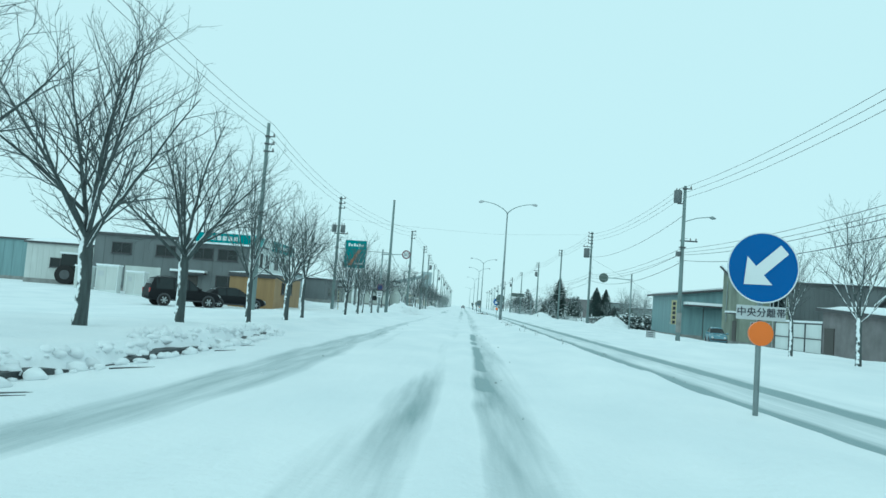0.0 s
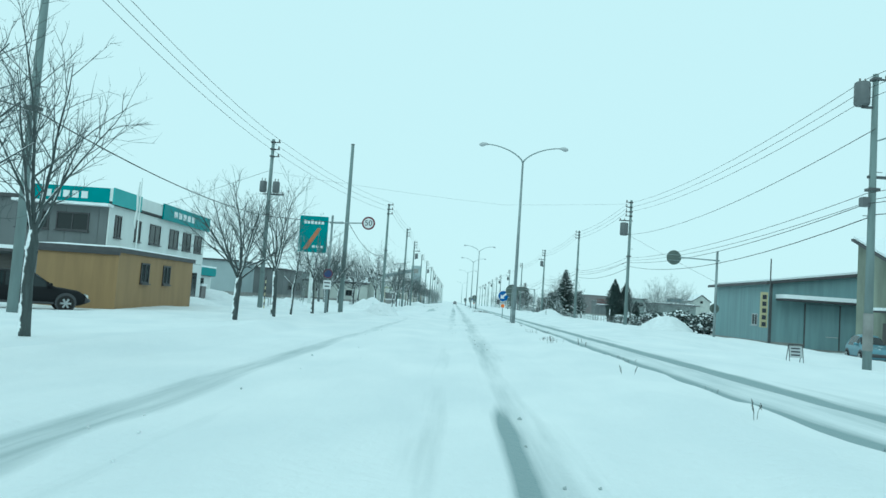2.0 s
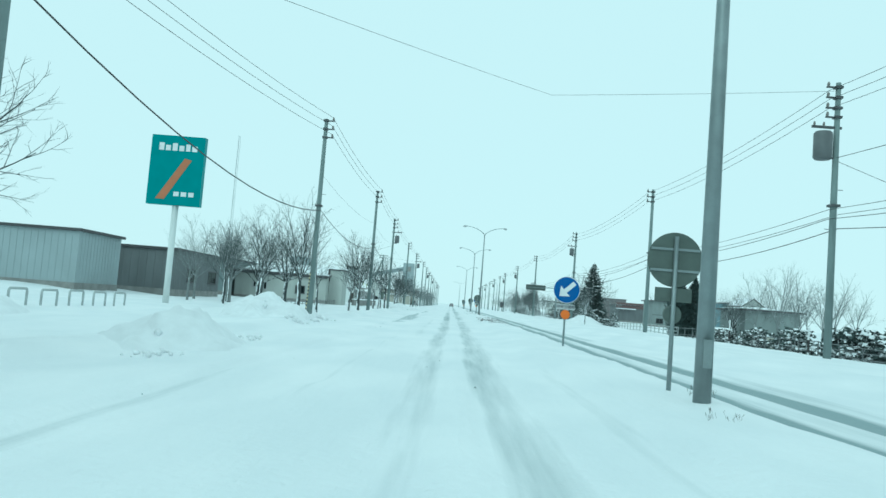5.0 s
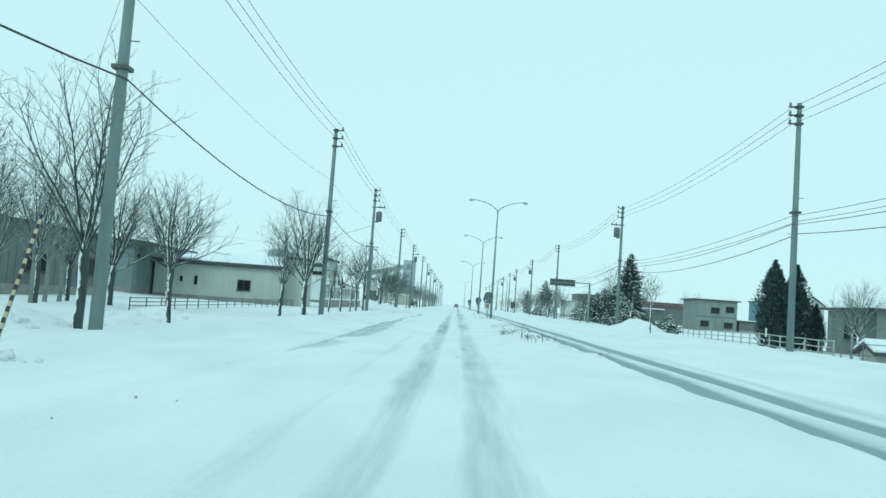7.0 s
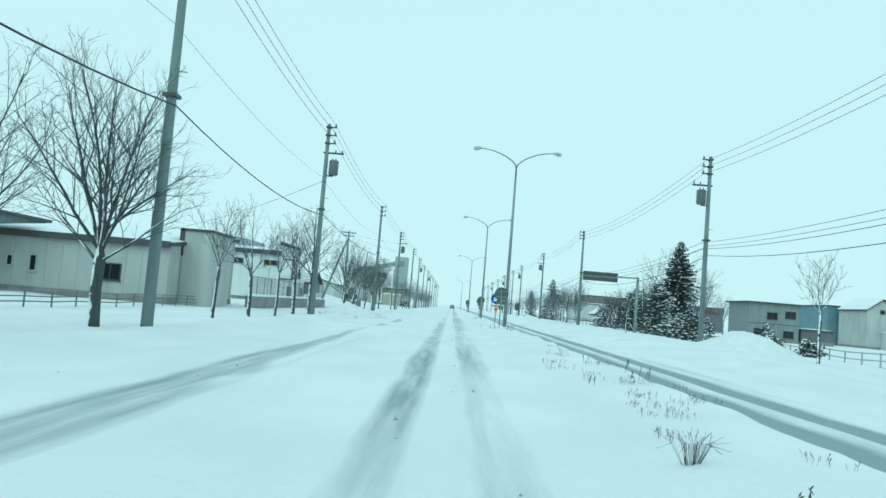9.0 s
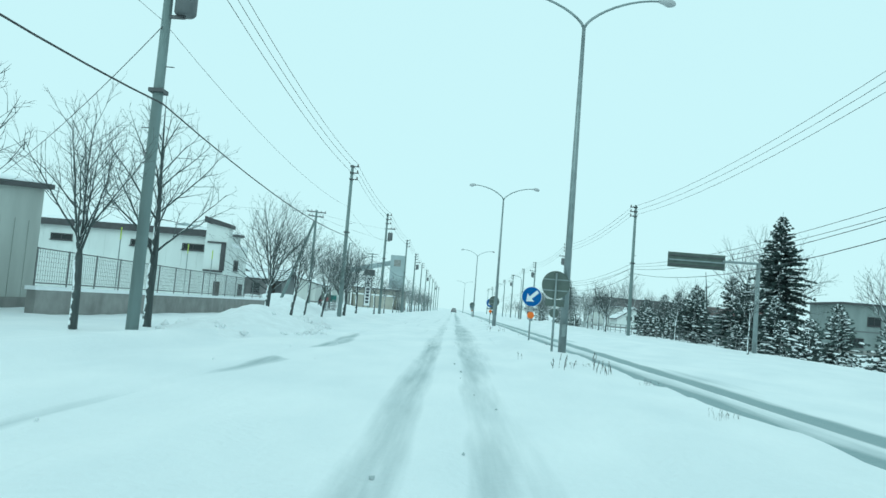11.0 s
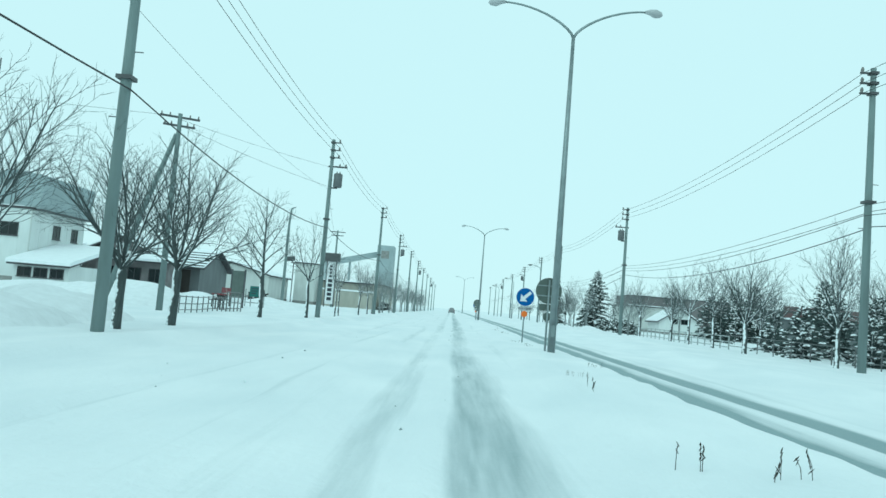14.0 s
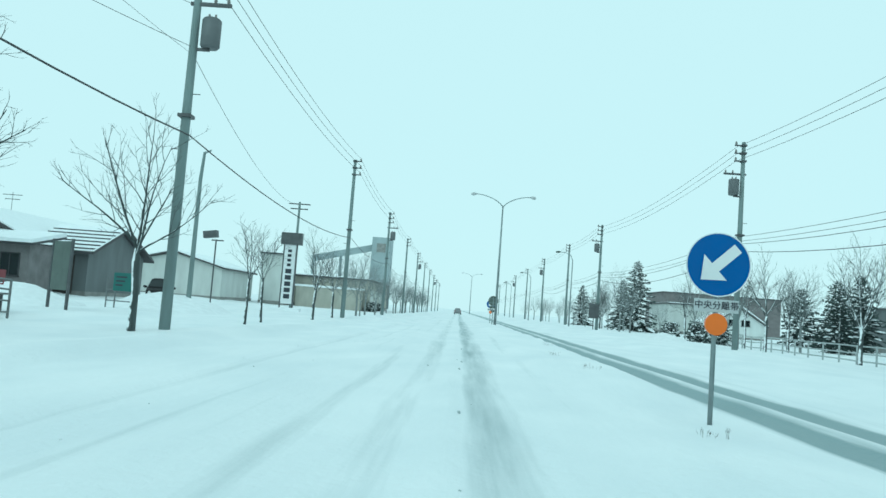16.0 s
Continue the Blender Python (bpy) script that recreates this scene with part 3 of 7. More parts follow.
def bare_streak(x, y, w, ln, turn, seed):
    rnd = random.Random(seed)
    pts = [(ln / 2 * math.cos(a) * rnd.uniform(0.8, 1.1), w / 2 * math.sin(a) * rnd.uniform(0.6, 1.2)) for a in (2 * math.pi * k / 14 for k in range(14))]
    solo("asphalt_streak", Shape().prism(pts, "z", -0.03, 0.004), WET, "thin streak of bare wet asphalt in the snow", "road surface", "asphalt streaks", at=pose(x, y, level(x, y) + 0.004, 0, 0, turn))


for k, (x, y, w, ln, a) in enumerate(((-4.95, 7.2, 0.12, 0.75, 55), (-4.85, 4.05, 0.09, 0.5, 40), (-4.8, 3.8, 0.06, 0.5, 40), (-4.9, 11.5, 0.09, 0.6, 60), (-5.0, 13.4, 0.06, 0.45, 60))):
    bare_streak(x, y, w, ln, a, 70 + k)

SLUSH = surface("grey_slush", (0.4, 0.44, 0.45), 0.6, 0.3, 6, 30, 0, 0.5)


def rut_clods(seed, count):
    """Small lumps of dirty slush lying along the wheel tracks."""
    rnd = random.Random(seed)
    s = Shape()
    for _ in range(count):
        x, y, r = rnd.choice((-0.2, 0.45, 0.5, 0.9, 4.7, -3.2)) + rnd.gauss(0, 0.12), rnd.uniform(-2, 236), rnd.uniform(0.01, 0.03)
        c = Vector((x, y, level(x, y) + r * 0.3))
        q = Euler((rnd.uniform(0, 6), rnd.uniform(0, 6), rnd.uniform(0, 6))).to_matrix()
        s.add([c + (q @ Vector(d)) * r * rnd.uniform(0.7, 1.4) for d in ((1, 0, 0), (-1, 0, 0), (0, 1, 0), (0, -1, 0), (0, 0, 1), (0, 0, -1))], [(0, 2, 4), (2, 1, 4), (1, 3, 4), (3, 0, 4), (2, 0, 5), (1, 2, 5), (3, 1, 5), (0, 3, 5)])
    solo("slush_clod", s, SLUSH, "small dirty lumps of slush along the wheel tracks", "slush", kind="stuff")


rut_clods(17, 130)


# ---- utility poles, wires, street lamps ----
def pole_parts(h, transformers=(), arms=(11.5, 11.0, 10.5), arm_side=1, cross=0.0, bare=False, low=True, drum=1.0):
    """One concrete pole standing at the origin."""
    ob = thing("utility_pole", (0, 0, 0), "grey tapered concrete utility pole standing in roadside snow", "utility pole", "utility poles")
    part("pole", Shape().tube([(0, 0, -1.1), (0, 0, h * 0.5), (0, 0, h)], [0.17, 0.14, 0.105], 12), CONCRETE, ob, smooth=True)
    if bare:
        part("pole_cap", Shape().disc((0, 0, h + 0.03), (0, 0, 1), 0.12, 0.06, 12), DARK_STEEL, ob)
        return ob
    for z in arms:
        br = part("wire_bracket", Shape().box(-0.12 if arm_side > 0 else -0.5, 0.5 if arm_side > 0 else 0.12, -0.035, 0.035, z - 0.035, z + 0.035).box(-0.15, 0.15, -0.16, 0.16, z - 0.05, z + 0.05), DARK_STEEL, ob)
        part("insulator", Shape().tube([(0.42 * arm_side, 0, z + 0.02), (0.42 * arm_side, 0, z + 0.12), (0.42 * arm_side, 0, z + 0.22)], [0.04, 0.07, 0.035], 8), INSUL, br)
    for x, z in transformers:
        tr = part("transformer", Shape().tube([(x, 0, z - 0.46 * drum), (x, 0, z - 0.4 * drum), (x, 0, z + 0.4 * drum), (x, 0, z + 0.46 * drum)], [0.24 * drum, 0.29 * drum, 0.29 * drum, 0.24 * drum], 16), TRANSF, ob, "grey drum transformer", True)
        for bx in (x - 0.1, x + 0.1):
            part("bushing", Shape().tube([(bx, 0, z + 0.4), (bx, 0, z + 0.6)], 0.035, 6), INSUL, tr)
        part("hanger", Shape().box(min(0, x), max(0, x), -0.05, 0.05, z - 0.55, z - 0.47), DARK_STEEL, ob)
    if cross:
        br = part("crossarm", Shape().box(-1.05 if arm_side < 0 else -0.2, 0.2 if arm_side < 0 else 1.05, -0.05, 0.05, cross - 0.05, cross + 0.05), DARK_STEEL, ob)
        for k in (0.55, 0.95):
            part("insulator", Shape().tube([(k * arm_side, 0, cross + 0.03), (k * arm_side, 0, cross + 0.12), (k * arm_side, 0, cross + 0.22)], [0.03, 0.055, 0.03], 8), INSUL, br)
    if low:
        part("cable_clamp", Shape().box(-0.2, 0.2, -0.2, 0.2, 6.36, 6.46), DARK_STEEL, ob)
        part("step_bolt", Shape().tube([(0.1, 0, 7.1), (0.36, 0, 7.1)], 0.014, 6), DARK_STEEL, ob)
        part("step_bolt", Shape().tube([(-0.1, 0, 5.4), (-0.34, 0, 5.4)], 0.014, 6), DARK_STEEL, ob)
    return ob


LEFT_X, RIGHT_X = -8.1, 15.75
# small offsets of single poles from their line
SHIFT = {107.1: -0.1, 135.8: 0.22, 199.3: -0.2, 230.1: -0.15, 263.1: 0.14}


def stand(ob, x, y, lean=0.0, turn=0.0):
    ob.matrix_basis = pose(x, y, level(x, y), 0, lean, turn)
    return ob


p_plain = pole_parts(11.6)
p_left_t = pole_parts(11.7, ((0.5, 9.0),), cross=9.9)
p_right_t = pole_parts(11.7, ((-0.56, 8.95),), (11.5, 11.05, 10.6, 10.2), -1, cross=9.75, drum=1.3)
p_right_s = pole_parts(11.7, ((-0.46, 9.1),), (11.5, 11.05, 10.6), -1, cross=9.85)
p_right = pole_parts(11.6, (), (11.4, 11.0, 10.6), -1)
stand(p_plain, LEFT_X + SHIFT[107.1], 107.1)
stand(p_left_t, LEFT_X, 161.4)
stand(p_right_t, RIGHT_X, 94.6)
stand(p_right, RIGHT_X, 124.6)
LEFT_POLES = [(107.1, 0), (135.8, 0), (161.4, 1), (199.3, 0), (230.1, 1), (263.1, 0), (294.0, 1), (325.0, 0), (356.0, 1), (388.0, 0), (420.0, 0), (455.0, 1), (490.0, 0), (530.0, 0)]
for y, t in LEFT_POLES[1:]:
    if y != 161.4:
        copy_thing(p_left_t if t else p_plain, pose(LEFT_X + SHIFT.get(y, 0), y, level(LEFT_X, y)))
RIGHT_POLES = [(94.6, 1), (124.6, 0), (162.9, 1), (209.3, 0), (250.5, 1), (293.0, 1), (318.0, 0), (350.0, 1), (384.0, 0), (420.0, 1), (460.0, 0), (500.0, 0)]
for y, t in RIGHT_POLES[2:]:
    if y == 162.9:
        stand(p_right_s, RIGHT_X, y)
    else:
        copy_thing(p_right_s if t else p_right, pose(RIGHT_X, y, level(RIGHT_X, y)))
# the set-back pair on the near side and the bare pole by the speed sign
stand(pole_parts(12.4), -13.9, 46.1)
two_drums = stand(pole_parts(11.7, ((-0.45, 8.35), (0.45, 8.35)), arms=(11.5, 11.0, 10.5), cross=7.85, drum=0.85), -13.6, 75.2)
tagged(two_drums, "concrete utility pole carrying two grey transformers")
bare = stand(pole_parts(11.6, bare=True), LEFT_X + 0.1, 74.9)
tagged(bare, "bare grey concrete pole without wire brackets")
# the near pole across the road: drum on its top, low crossarm and a street light
near_r = stand(pole_parts(10.9, ((-0.5, 10.1),), (10.7,), 1, cross=6.9), 15.3, 51.8)
near_r.location.z = 0.22
tagged(near_r, "concrete pole with transformer and small street light")
part("lamp_arm", Shape().tube([(0.1, 0, 8.3), (0.9, 0, 8.6), (1.9, 0, 8.75)], 0.03, 6), GALV, near_r)
part("lamp_head", Shape().tube([(1.85, 0, 8.72), (2.05, 0, 8.7), (2.3, 0, 8.66)], [0.06, 0.13, 0.04], 10), GALV, near_r, smooth=True)
part("meter_box", Shape().box(-0.42, -0.16, -0.16, 0.16, 5.75, 6.1), TRANSF, near_r)
part("cover_sheet", Shape().tube([(0, 0, 0.3), (0, 0, 1.7)], 0.185, 12), PLINTH, near_r)
# the pole with a raking strut
strut_pole = thing("utility_pole", (-14.6, 219.7, level(-14.6, 219.7)), "old concrete pole propped by a raking strut", "utility pole", "utility poles")
part("pole", Shape().tube([(0, 0, -0.4), (0, 0, 10.3)], [0.17, 0.11], 12), CONCRETE, strut_pole, smooth=True)
part("strut", Shape().tube([(-3.3, 0.3, -0.4), (-0.1, 0, 9.2)], [0.17, 0.12], 10), CONCRETE, strut_pole, smooth=True)
for z, w in ((10.1, 1.0), (9.65, 0.8)):
    c = part("crossarm", Shape().box(-w, w, -0.05, 0.05, z - 0.05, z + 0.05, pose(0, 0, 0, 0, 0, 25)), DARK_STEEL, strut_pole)
    for k in (-w + 0.08, -w / 2, w / 2, w - 0.08):
        part("insulator", Shape().tube([(k * math.cos(0.436), k * math.sin(0.436), z), (k * math.cos(0.436), k * math.sin(0.436), z + 0.2)], [0.055, 0.03], 8), INSUL, c)
t_pole = thing("utility_pole", (-14.9, 277.5, level(-14.9, 277.5)), "slim pole with a double crossarm behind a signboard", "utility pole", "utility poles")
part("pole", Shape().tube([(0, 0, -0.4), (0, 0, 10.0)], [0.15, 0.1], 12), CONCRETE, t_pole, smooth=True)
part("crossarm", Shape().box(-1.0, 1.0, -0.05, 0.05, 9.75, 9.85), DARK_STEEL, t_pole)
part("crossarm", Shape().box(-0.8, 0.8, -0.05, 0.05, 9.3, 9.4), DARK_STEEL, t_pole)


def cable(pts, sag, r, label, group, steps=12):
    s = Shape()
    path = []
    for n, (a, b) in enumerate(zip(pts, pts[1:])):
        a, b = Vector(a), Vector(b)
        drop = sag[min(n, len(sag) - 1)] if isinstance(sag, tuple) else sag * ((b - a).length / 31) ** 1.5
        for k in range(steps):
            t = k / steps
            p = a.lerp(b, t)
            p.z -= drop * 4 * t * (1 - t)
            path.append(p)
    path.append(Vector(pts[-1]))
    s.tube(path, r, 4)
    return solo("overhead_cable", s, WIRE, label, "cable", group)


L_TOP = [(-13.9, 15.5), (-13.9, 46.1), (-13.6, 75.2)] + [(LEFT_X + SHIFT.get(y, 0), y) for y, _ in LEFT_POLES]
for z in (11.72, 11.22, 10.72):
    cable([(x + 0.38, y, z + (0.55 if y < 60 else 0.0) + level(x, y)) for x, y in L_TOP], 0.45, 0.011, "thin black power line strung between poles", "power lines")
cable([(-13.9, 15.5, 6.3), (-13.7, 46.1, 6.3), (-13.4, 75.2, 6.3), (LEFT_X + 0.2, 75.1, 6.2)] + [(LEFT_X + SHIFT.get(y, 0) + 0.15, y, 5.9 if y > 225 else 6.15) for y, _ in LEFT_POLES], (0.6, 0.5, 0.05, 1.05, 0.85, 0.55, 0.5, 0.6), 0.024, "thick black communication cable sagging between poles", "power lines")
cable([(LEFT_X + SHIFT.get(y, 0) - 0.12, y, 8.45) for y, _ in LEFT_POLES[:5]], 0.5, 0.006, "hair-thin grey line strung between poles", "power lines")
R_TOP = [(15.15, 14.0), (15.3, 51.8)] + [(RIGHT_X, y) for y, _ in RIGHT_POLES]
for k, z in enumerate((11.6, 11.2, 10.8)):
    cable([(x - 0.38, y, z - (0.7 if y < 60 else 0)) for x, y in R_TOP], 0.45, 0.011, "thin black power line strung between poles", "power lines")
for dx, z, r, sg in ((-0.2, 6.48, 0.013, 0.35), (0.2, 6.3, 0.013, 0.35), (-0.2, 6.08, 0.016, 0.45), (0.2, 5.7, 0.02, 0.6)):
    cable([(x + dx, y, z) for x, y in R_TOP], sg, r, "black communication cable in a low sagging bundle", "power lines")
cable([(-13.6, 75.2, 9.4), (3.75, 96.0, 10.9), (RIGHT_X, 94.6, 11.6)], 0.15, 0.008, "thin line crossing over the road", "power lines")
cable([(-14.6, 219.7, 10.0), (LEFT_X - 0.15, 230.1, 9.9)], 0.4, 0.009, "thin line from the strutted pole", "power lines")
cable([(-14.6, 219.7, 9.7), (LEFT_X - 0.15, 230.1, 8.6)], 0.6, 0.009, "thin line from the strutted pole", "power lines")
cable([(-40, 205.0, 9.2), (-14.9, 219.3, 10.1)], 0.5, 0.009, "thin line from the strutted pole", "power lines")
cable([(LEFT_X - 0.15, 230.1, 8.4), (-14.9, 277.5, 9.8)], 0.6, 0.009, "thin line from the strutted pole", "power lines")
cable([(-24, 180.0, 5.9), (LEFT_X, 161.2, 8.2)], 0.5, 0.012, "service line running to a building", "power lines")
cable([(-19.0, 70.0, 6.0), (-13.4, 74.7, 9.5)], 0.3, 0.012, "service line running to a building", "power lines")
cable([(15.15, 51.4, 8.9), (RIGHT_X, 94.6, 8.7)], 0.5, 0.015, "black power line strung between poles", "power lines")
cable([(22.8, 90.0, 4.4), (RIGHT_X, 94.6, 8.6)], 0.3, 0.012, "service line running to a building", "power lines")


def street_lamp():
    ob = thing("street_lamp", (0, 0, 0), "tall grey double-armed street lamp on the snowy median", "street lamp", "median street lamps")
    part("mast", Shape().tube([(0, 0, -0.3), (0, 0, 6), (0, 0, 10.75)], [0.13, 0.095, 0.06], 12), GALV, ob, smooth=True)
    part("base_door", Shape().box(-0.06, 0.06, -0.15, -0.11, 0.5, 0.9), GALV, ob)
    for s in (-1, 1):
        pts = [(s * 2.45 * (1 - math.cos(a)) ** 0.75 * 1.0, 0, 10.7 + 1.1 * math.sin(a)) for a in (math.pi / 2 * k / 10 for k in range(11))]
        arm = part("lamp_arm", Shape().tube(pts, [0.05 - 0.0018 * k for k in range(11)], 8), GALV, ob, smooth=True)
        part("lamp_head", Shape().tube([(s * 2.4, 0, 11.8), (s * 2.55, 0, 11.81), (s * 2.75, 0, 11.77), (s * 2.92, 0, 11.74), (s * 2.98, 0, 11.72)], [0.05, 0.1, 0.15, 0.1, 0.03], 12), FRAME_LIGHT, arm, "oval cobra lamp head", True)
    return ob


lamp = street_lamp()
stand(lamp, 3.66, 73.4)
for y in (166.1, 206.0, 277.3, 430.0):
    copy_thing(lamp, pose(3.86 if y < 170 else 3.78, y, level(3.75, y)))


# ---- road signs ----
def keep_left_sign():
    ob = thing("road_sign", (0, 0, 0), "round blue sign with white arrow over an orange reflector", "road sign", "median arrow signs")
    part("post", Shape().tube([(0, 0.03, -0.4), (0, 0.03, 2.4)], 0.035, 10), GALV, ob, smooth=True)
    face = part("sign_disc", Shape().disc((0, -0.02, 1.98), (0, 1, 0), 0.45, 0.02, 40), SIGN_BLUE, ob)
    rim = Shape()
    a = [2 * math.pi * k / 40 for k in range(40)]
    rim.tube([(0.447 * math.cos(t), -0.03, 1.98 + 0.447 * math.sin(t)) for t in a] + [(0.447, -0.03, 1.98)], 0.009, 5)
    part("rim", rim, SIGN_WHITE, face)
    arrow = [(-0.33, 0.0), (-0.06, 0.24), (-0.06, 0.075), (0.36, 0.075), (0.36, -0.075), (-0.06, -0.075), (-0.06, -0.24)]
    c, s = math.cos(radians(43)), math.sin(radians(43))
    part("arrow", Shape().prism([(u * c - v * s, 1.98 + u * s + v * c) for u, v in arrow], "y", -0.04, -0.033), SIGN_WHITE, face)
    plate = part("name_plate", Shape().box(-0.31, 0.31, -0.025, -0.005, 1.31, 1.49), PLATE_GREY, ob, "white plate with black characters")
    words = letters("中央分離帯", 0.125)
    words.materials.append(SIGN_INK)
    part("lettering", words, SIGN_INK, plate, at=pose(0, -0.029, 1.4, 90, 0, 0))
    part("reflector", Shape().disc((0, -0.03, 1.14), (0, 1, 0), 0.155, 0.05, 24), ORANGE, ob, "orange round reflector")
    return ob


arrow_sign = keep_left_sign()
arrow_sign.matrix_basis = pose(3.55, 6.1, level(3.55, 6.1) - 0.1)
for x, y, up in ((3.9, 88.6, -0.07), (3.78, 176.15, 0.0), (3.96, 218.4, 0.26), (3.76, 288.0, 0.0)):
    copy_thing(arrow_sign, pose(x, y, level(x, y) + up))


def sign_back():
    ob = thing("road_sign", (0, 0, 0), "grey back of a round road sign with a small plate", "road sign", "median sign backs")
    part("post", Shape().tube([(0, -0.03, -0.4), (0, -0.03, 2.5)], 0.038, 10), GALV, ob, smooth=True)
    d = part("sign_disc", Shape().disc((0, 0.02, 2.12), (0, 1, 0), 0.45, 0.02, 36), SIGN_BACK, ob, "grey sign back")
    part("stiffener", Shape().box(-0.4, 0.4, -0.012, 0.01, 2.27, 2.31).box(-0.4, 0.4, -0.012, 0.01, 1.92, 1.96), GALV, d)
    part("small_plate", Shape().box(-0.3, 0.3, 0.0, 0.02, 1.43, 1.655), SIGN_BACK, ob)
    part("reflector", Shape().disc((0, 0.02, 1.22), (0, 1, 0), 0.15, 0.05, 20), SIGN_BACK, ob)
    return ob


back = sign_back()
stand(back, 3.6, 74.9)
for y in (165.9, 206.9, 277.2):
    copy_thing(back, pose(3.68 if 200 < y < 215 else 3.5, y, level(3.5, y) - (0.05 if 200 < y < 215 else 0.0)))

speed = thing("road_sign", (-8.35, 70.9, level(-8.35, 70.9) - 0.12), "arm-mounted speed limit sign above a no-parking sign", "road sign")
part("post", Shape().tube([(0, 0, -0.4), (0, 0, 6.3)], [0.085, 0.07], 12), GALV, speed, smooth=True)
part("arm", Shape().tube([(-0.15, 0, 5.82), (2.1, -0.1, 5.94)], 0.04, 8).tube([(0.15, 0, 5.85), (0.7, 0, 5.88)], 0.07, 8), GALV, speed)
d = part("sign_disc", Shape().disc((2.32, -0.15, 5.94), (0, 1, 0), 0.42, 0.02, 40), SIGN_RED, speed, "red-ringed disc reading 50")
part("white_field", Shape().disc((2.32, -0.17, 5.94), (0, 1, 0), 0.315, 0.02, 40), SIGN_WHITE, d)
num = letters("50", 0.5, 0.004)
num.materials.append(SIGN_INK)
part("lettering", num, SIGN_INK, d, at=pose(2.32, -0.186, 5.94, 90, 0, 0))
np_disc = part("no_parking_disc", Shape().disc((0, -0.12, 2.6), (0, 1, 0), 0.3, 0.02, 32), SIGN_RED, speed, "dark blue disc with red rim")
part("blue_field", Shape().disc((0, -0.14, 2.6), (0, 1, 0), 0.24, 0.02, 32), plain("faded_sign_blue", (0.035, 0.055, 0.16), 0.5), np_disc)
plate = part("time_plate", Shape().box(-0.25, 0.25, -0.13, -0.11, 1.62, 2.18), SIGN_WHITE, speed, "white plate with dark border")
part("lettering_bar", Shape().box(-0.18, 0.18, -0.137, -0.13, 1.98, 2.06).box(-0.14, 0.14, -0.137, -0.13, 1.76, 1.84), SIGN_INK, plate)

far_sign = thing("road_sign", (15.8, 70.3, level(15.8, 70.3)), "arm-mounted round sign facing away on a grey post", "road sign")
part("post", Shape().tube([(0, 0, -0.4), (0, 0, 5.3)], [0.085, 0.07], 12), GALV, far_sign, smooth=True)
part("arm", Shape().tube([(0.15, 0, 4.72), (-2.3, 0.05, 4.78)], 0.04, 8), GALV, far_sign)
d = part("sign_disc", Shape().disc((-2.65, 0.1, 4.75), (0, 1, 0), 0.45, 0.02, 36), SIGN_BACK, far_sign, "grey sign back")
part("stiffener", Shape().box(-3.0, -2.3, 0.06, 0.09, 4.9, 4.94).box(-3.0, -2.3, 0.06, 0.09, 4.56, 4.6), GALV, d)
part("low_disc", Shape().disc((0, 0.12, 1.75), (0, 1, 0), 0.3, 0.02, 28), SIGN_BACK, far_sign, "grey sign back")

guide = thing("guide_sign", (16.3, 182.3, level(16.3, 182.3)), "overhanging guide board seen from its grey back", "guide sign")
part("post", Shape().tube([(0, 0, -0.4), (0, 0, 4.8)], [0.13, 0.11], 12), GALV, guide, smooth=True)
part("arm", Shape().tube([(0, 0, 4.75), (-1.9, 0, 4.72)], 0.07, 10), GALV, guide)
bd = part("board", Shape().box(-4.8, -1.75, 0.06, 0.1, 4.25, 5.05), SIGN_BACK, guide, "grey back of a long board")
part("stiffener", Shape().box(-4.75, -1.8, -0.02, 0.06, 4.85, 4.91), DARK_STEEL, bd)
part("stiffener", Shape().box(-4.75, -1.8, -0.02, 0.06, 4.6, 4.68), GALV, bd)
part("stiffener", Shape().box(-4.75, -1.8, -0.02, 0.06, 4.35, 4.41), DARK_STEEL, bd)


# ---- trees ----
def limb(s, rnd, p, d, length, r, steps, bend, up, sides):
    pts, rr = [p.copy()], [r]
    for k in range(steps):
        d = (d + Vector((rnd.uniform(-bend, bend), rnd.uniform(-bend, bend), rnd.uniform(-bend, bend) + up))).normalized()
        p = p + d * (length / steps)
        pts.append(p.copy())
        rr.append(r * (1 - 0.8 * (k + 1) / steps))
    s.tube(pts, rr, sides, cap=False)
    return pts, rr


def grow(thick, thin, rnd, p, d, length, r, depth, wide, counts):
    """A limb and, in turn, its branches and twigs."""
    pts, rr = limb(thick if depth == 0 else thin, rnd, p, d, length, r, (7, 5, 3, 2)[depth], (0.11, 0.15, 0.2, 0.2)[depth], (0.035, 0.03, 0.05, 0.06)[depth], (6, 5, 4, 3)[depth])
    if depth == 3:
        return
    n, turn = max(1, int(length * counts[depth])) + (2, 1, 0)[depth], rnd.uniform(0, 6.28)
    for i in range(n):
        t = 0.2 + 0.78 * (i + rnd.random()) / n
        k = min(len(pts) - 2, int(t * (len(pts) - 1)))
        q = pts[k].lerp(pts[k + 1], t * (len(pts) - 1) - k)
        dd = (pts[k + 1] - pts[k]).normalized()
        turn += 2.4 + rnd.uniform(-0.6, 0.6)
        side = dd.orthogonal().normalized()
        side.rotate(Matrix.Rotation(turn, 3, dd))
        a = wide * rnd.uniform(0.65, 1.2)
        child = (dd * math.cos(a) + side * math.sin(a) + Vector((0, 0, 0.12))).normalized()
        grow(thick, thin, rnd, q, child, max(0.14, length * (0.62 - 0.34 * t) * rnd.uniform(0.65, 1.2)), max((0.010, 0.0065, 0.0045)[depth], rr[k] * 0.48), depth + 1, wide, counts)


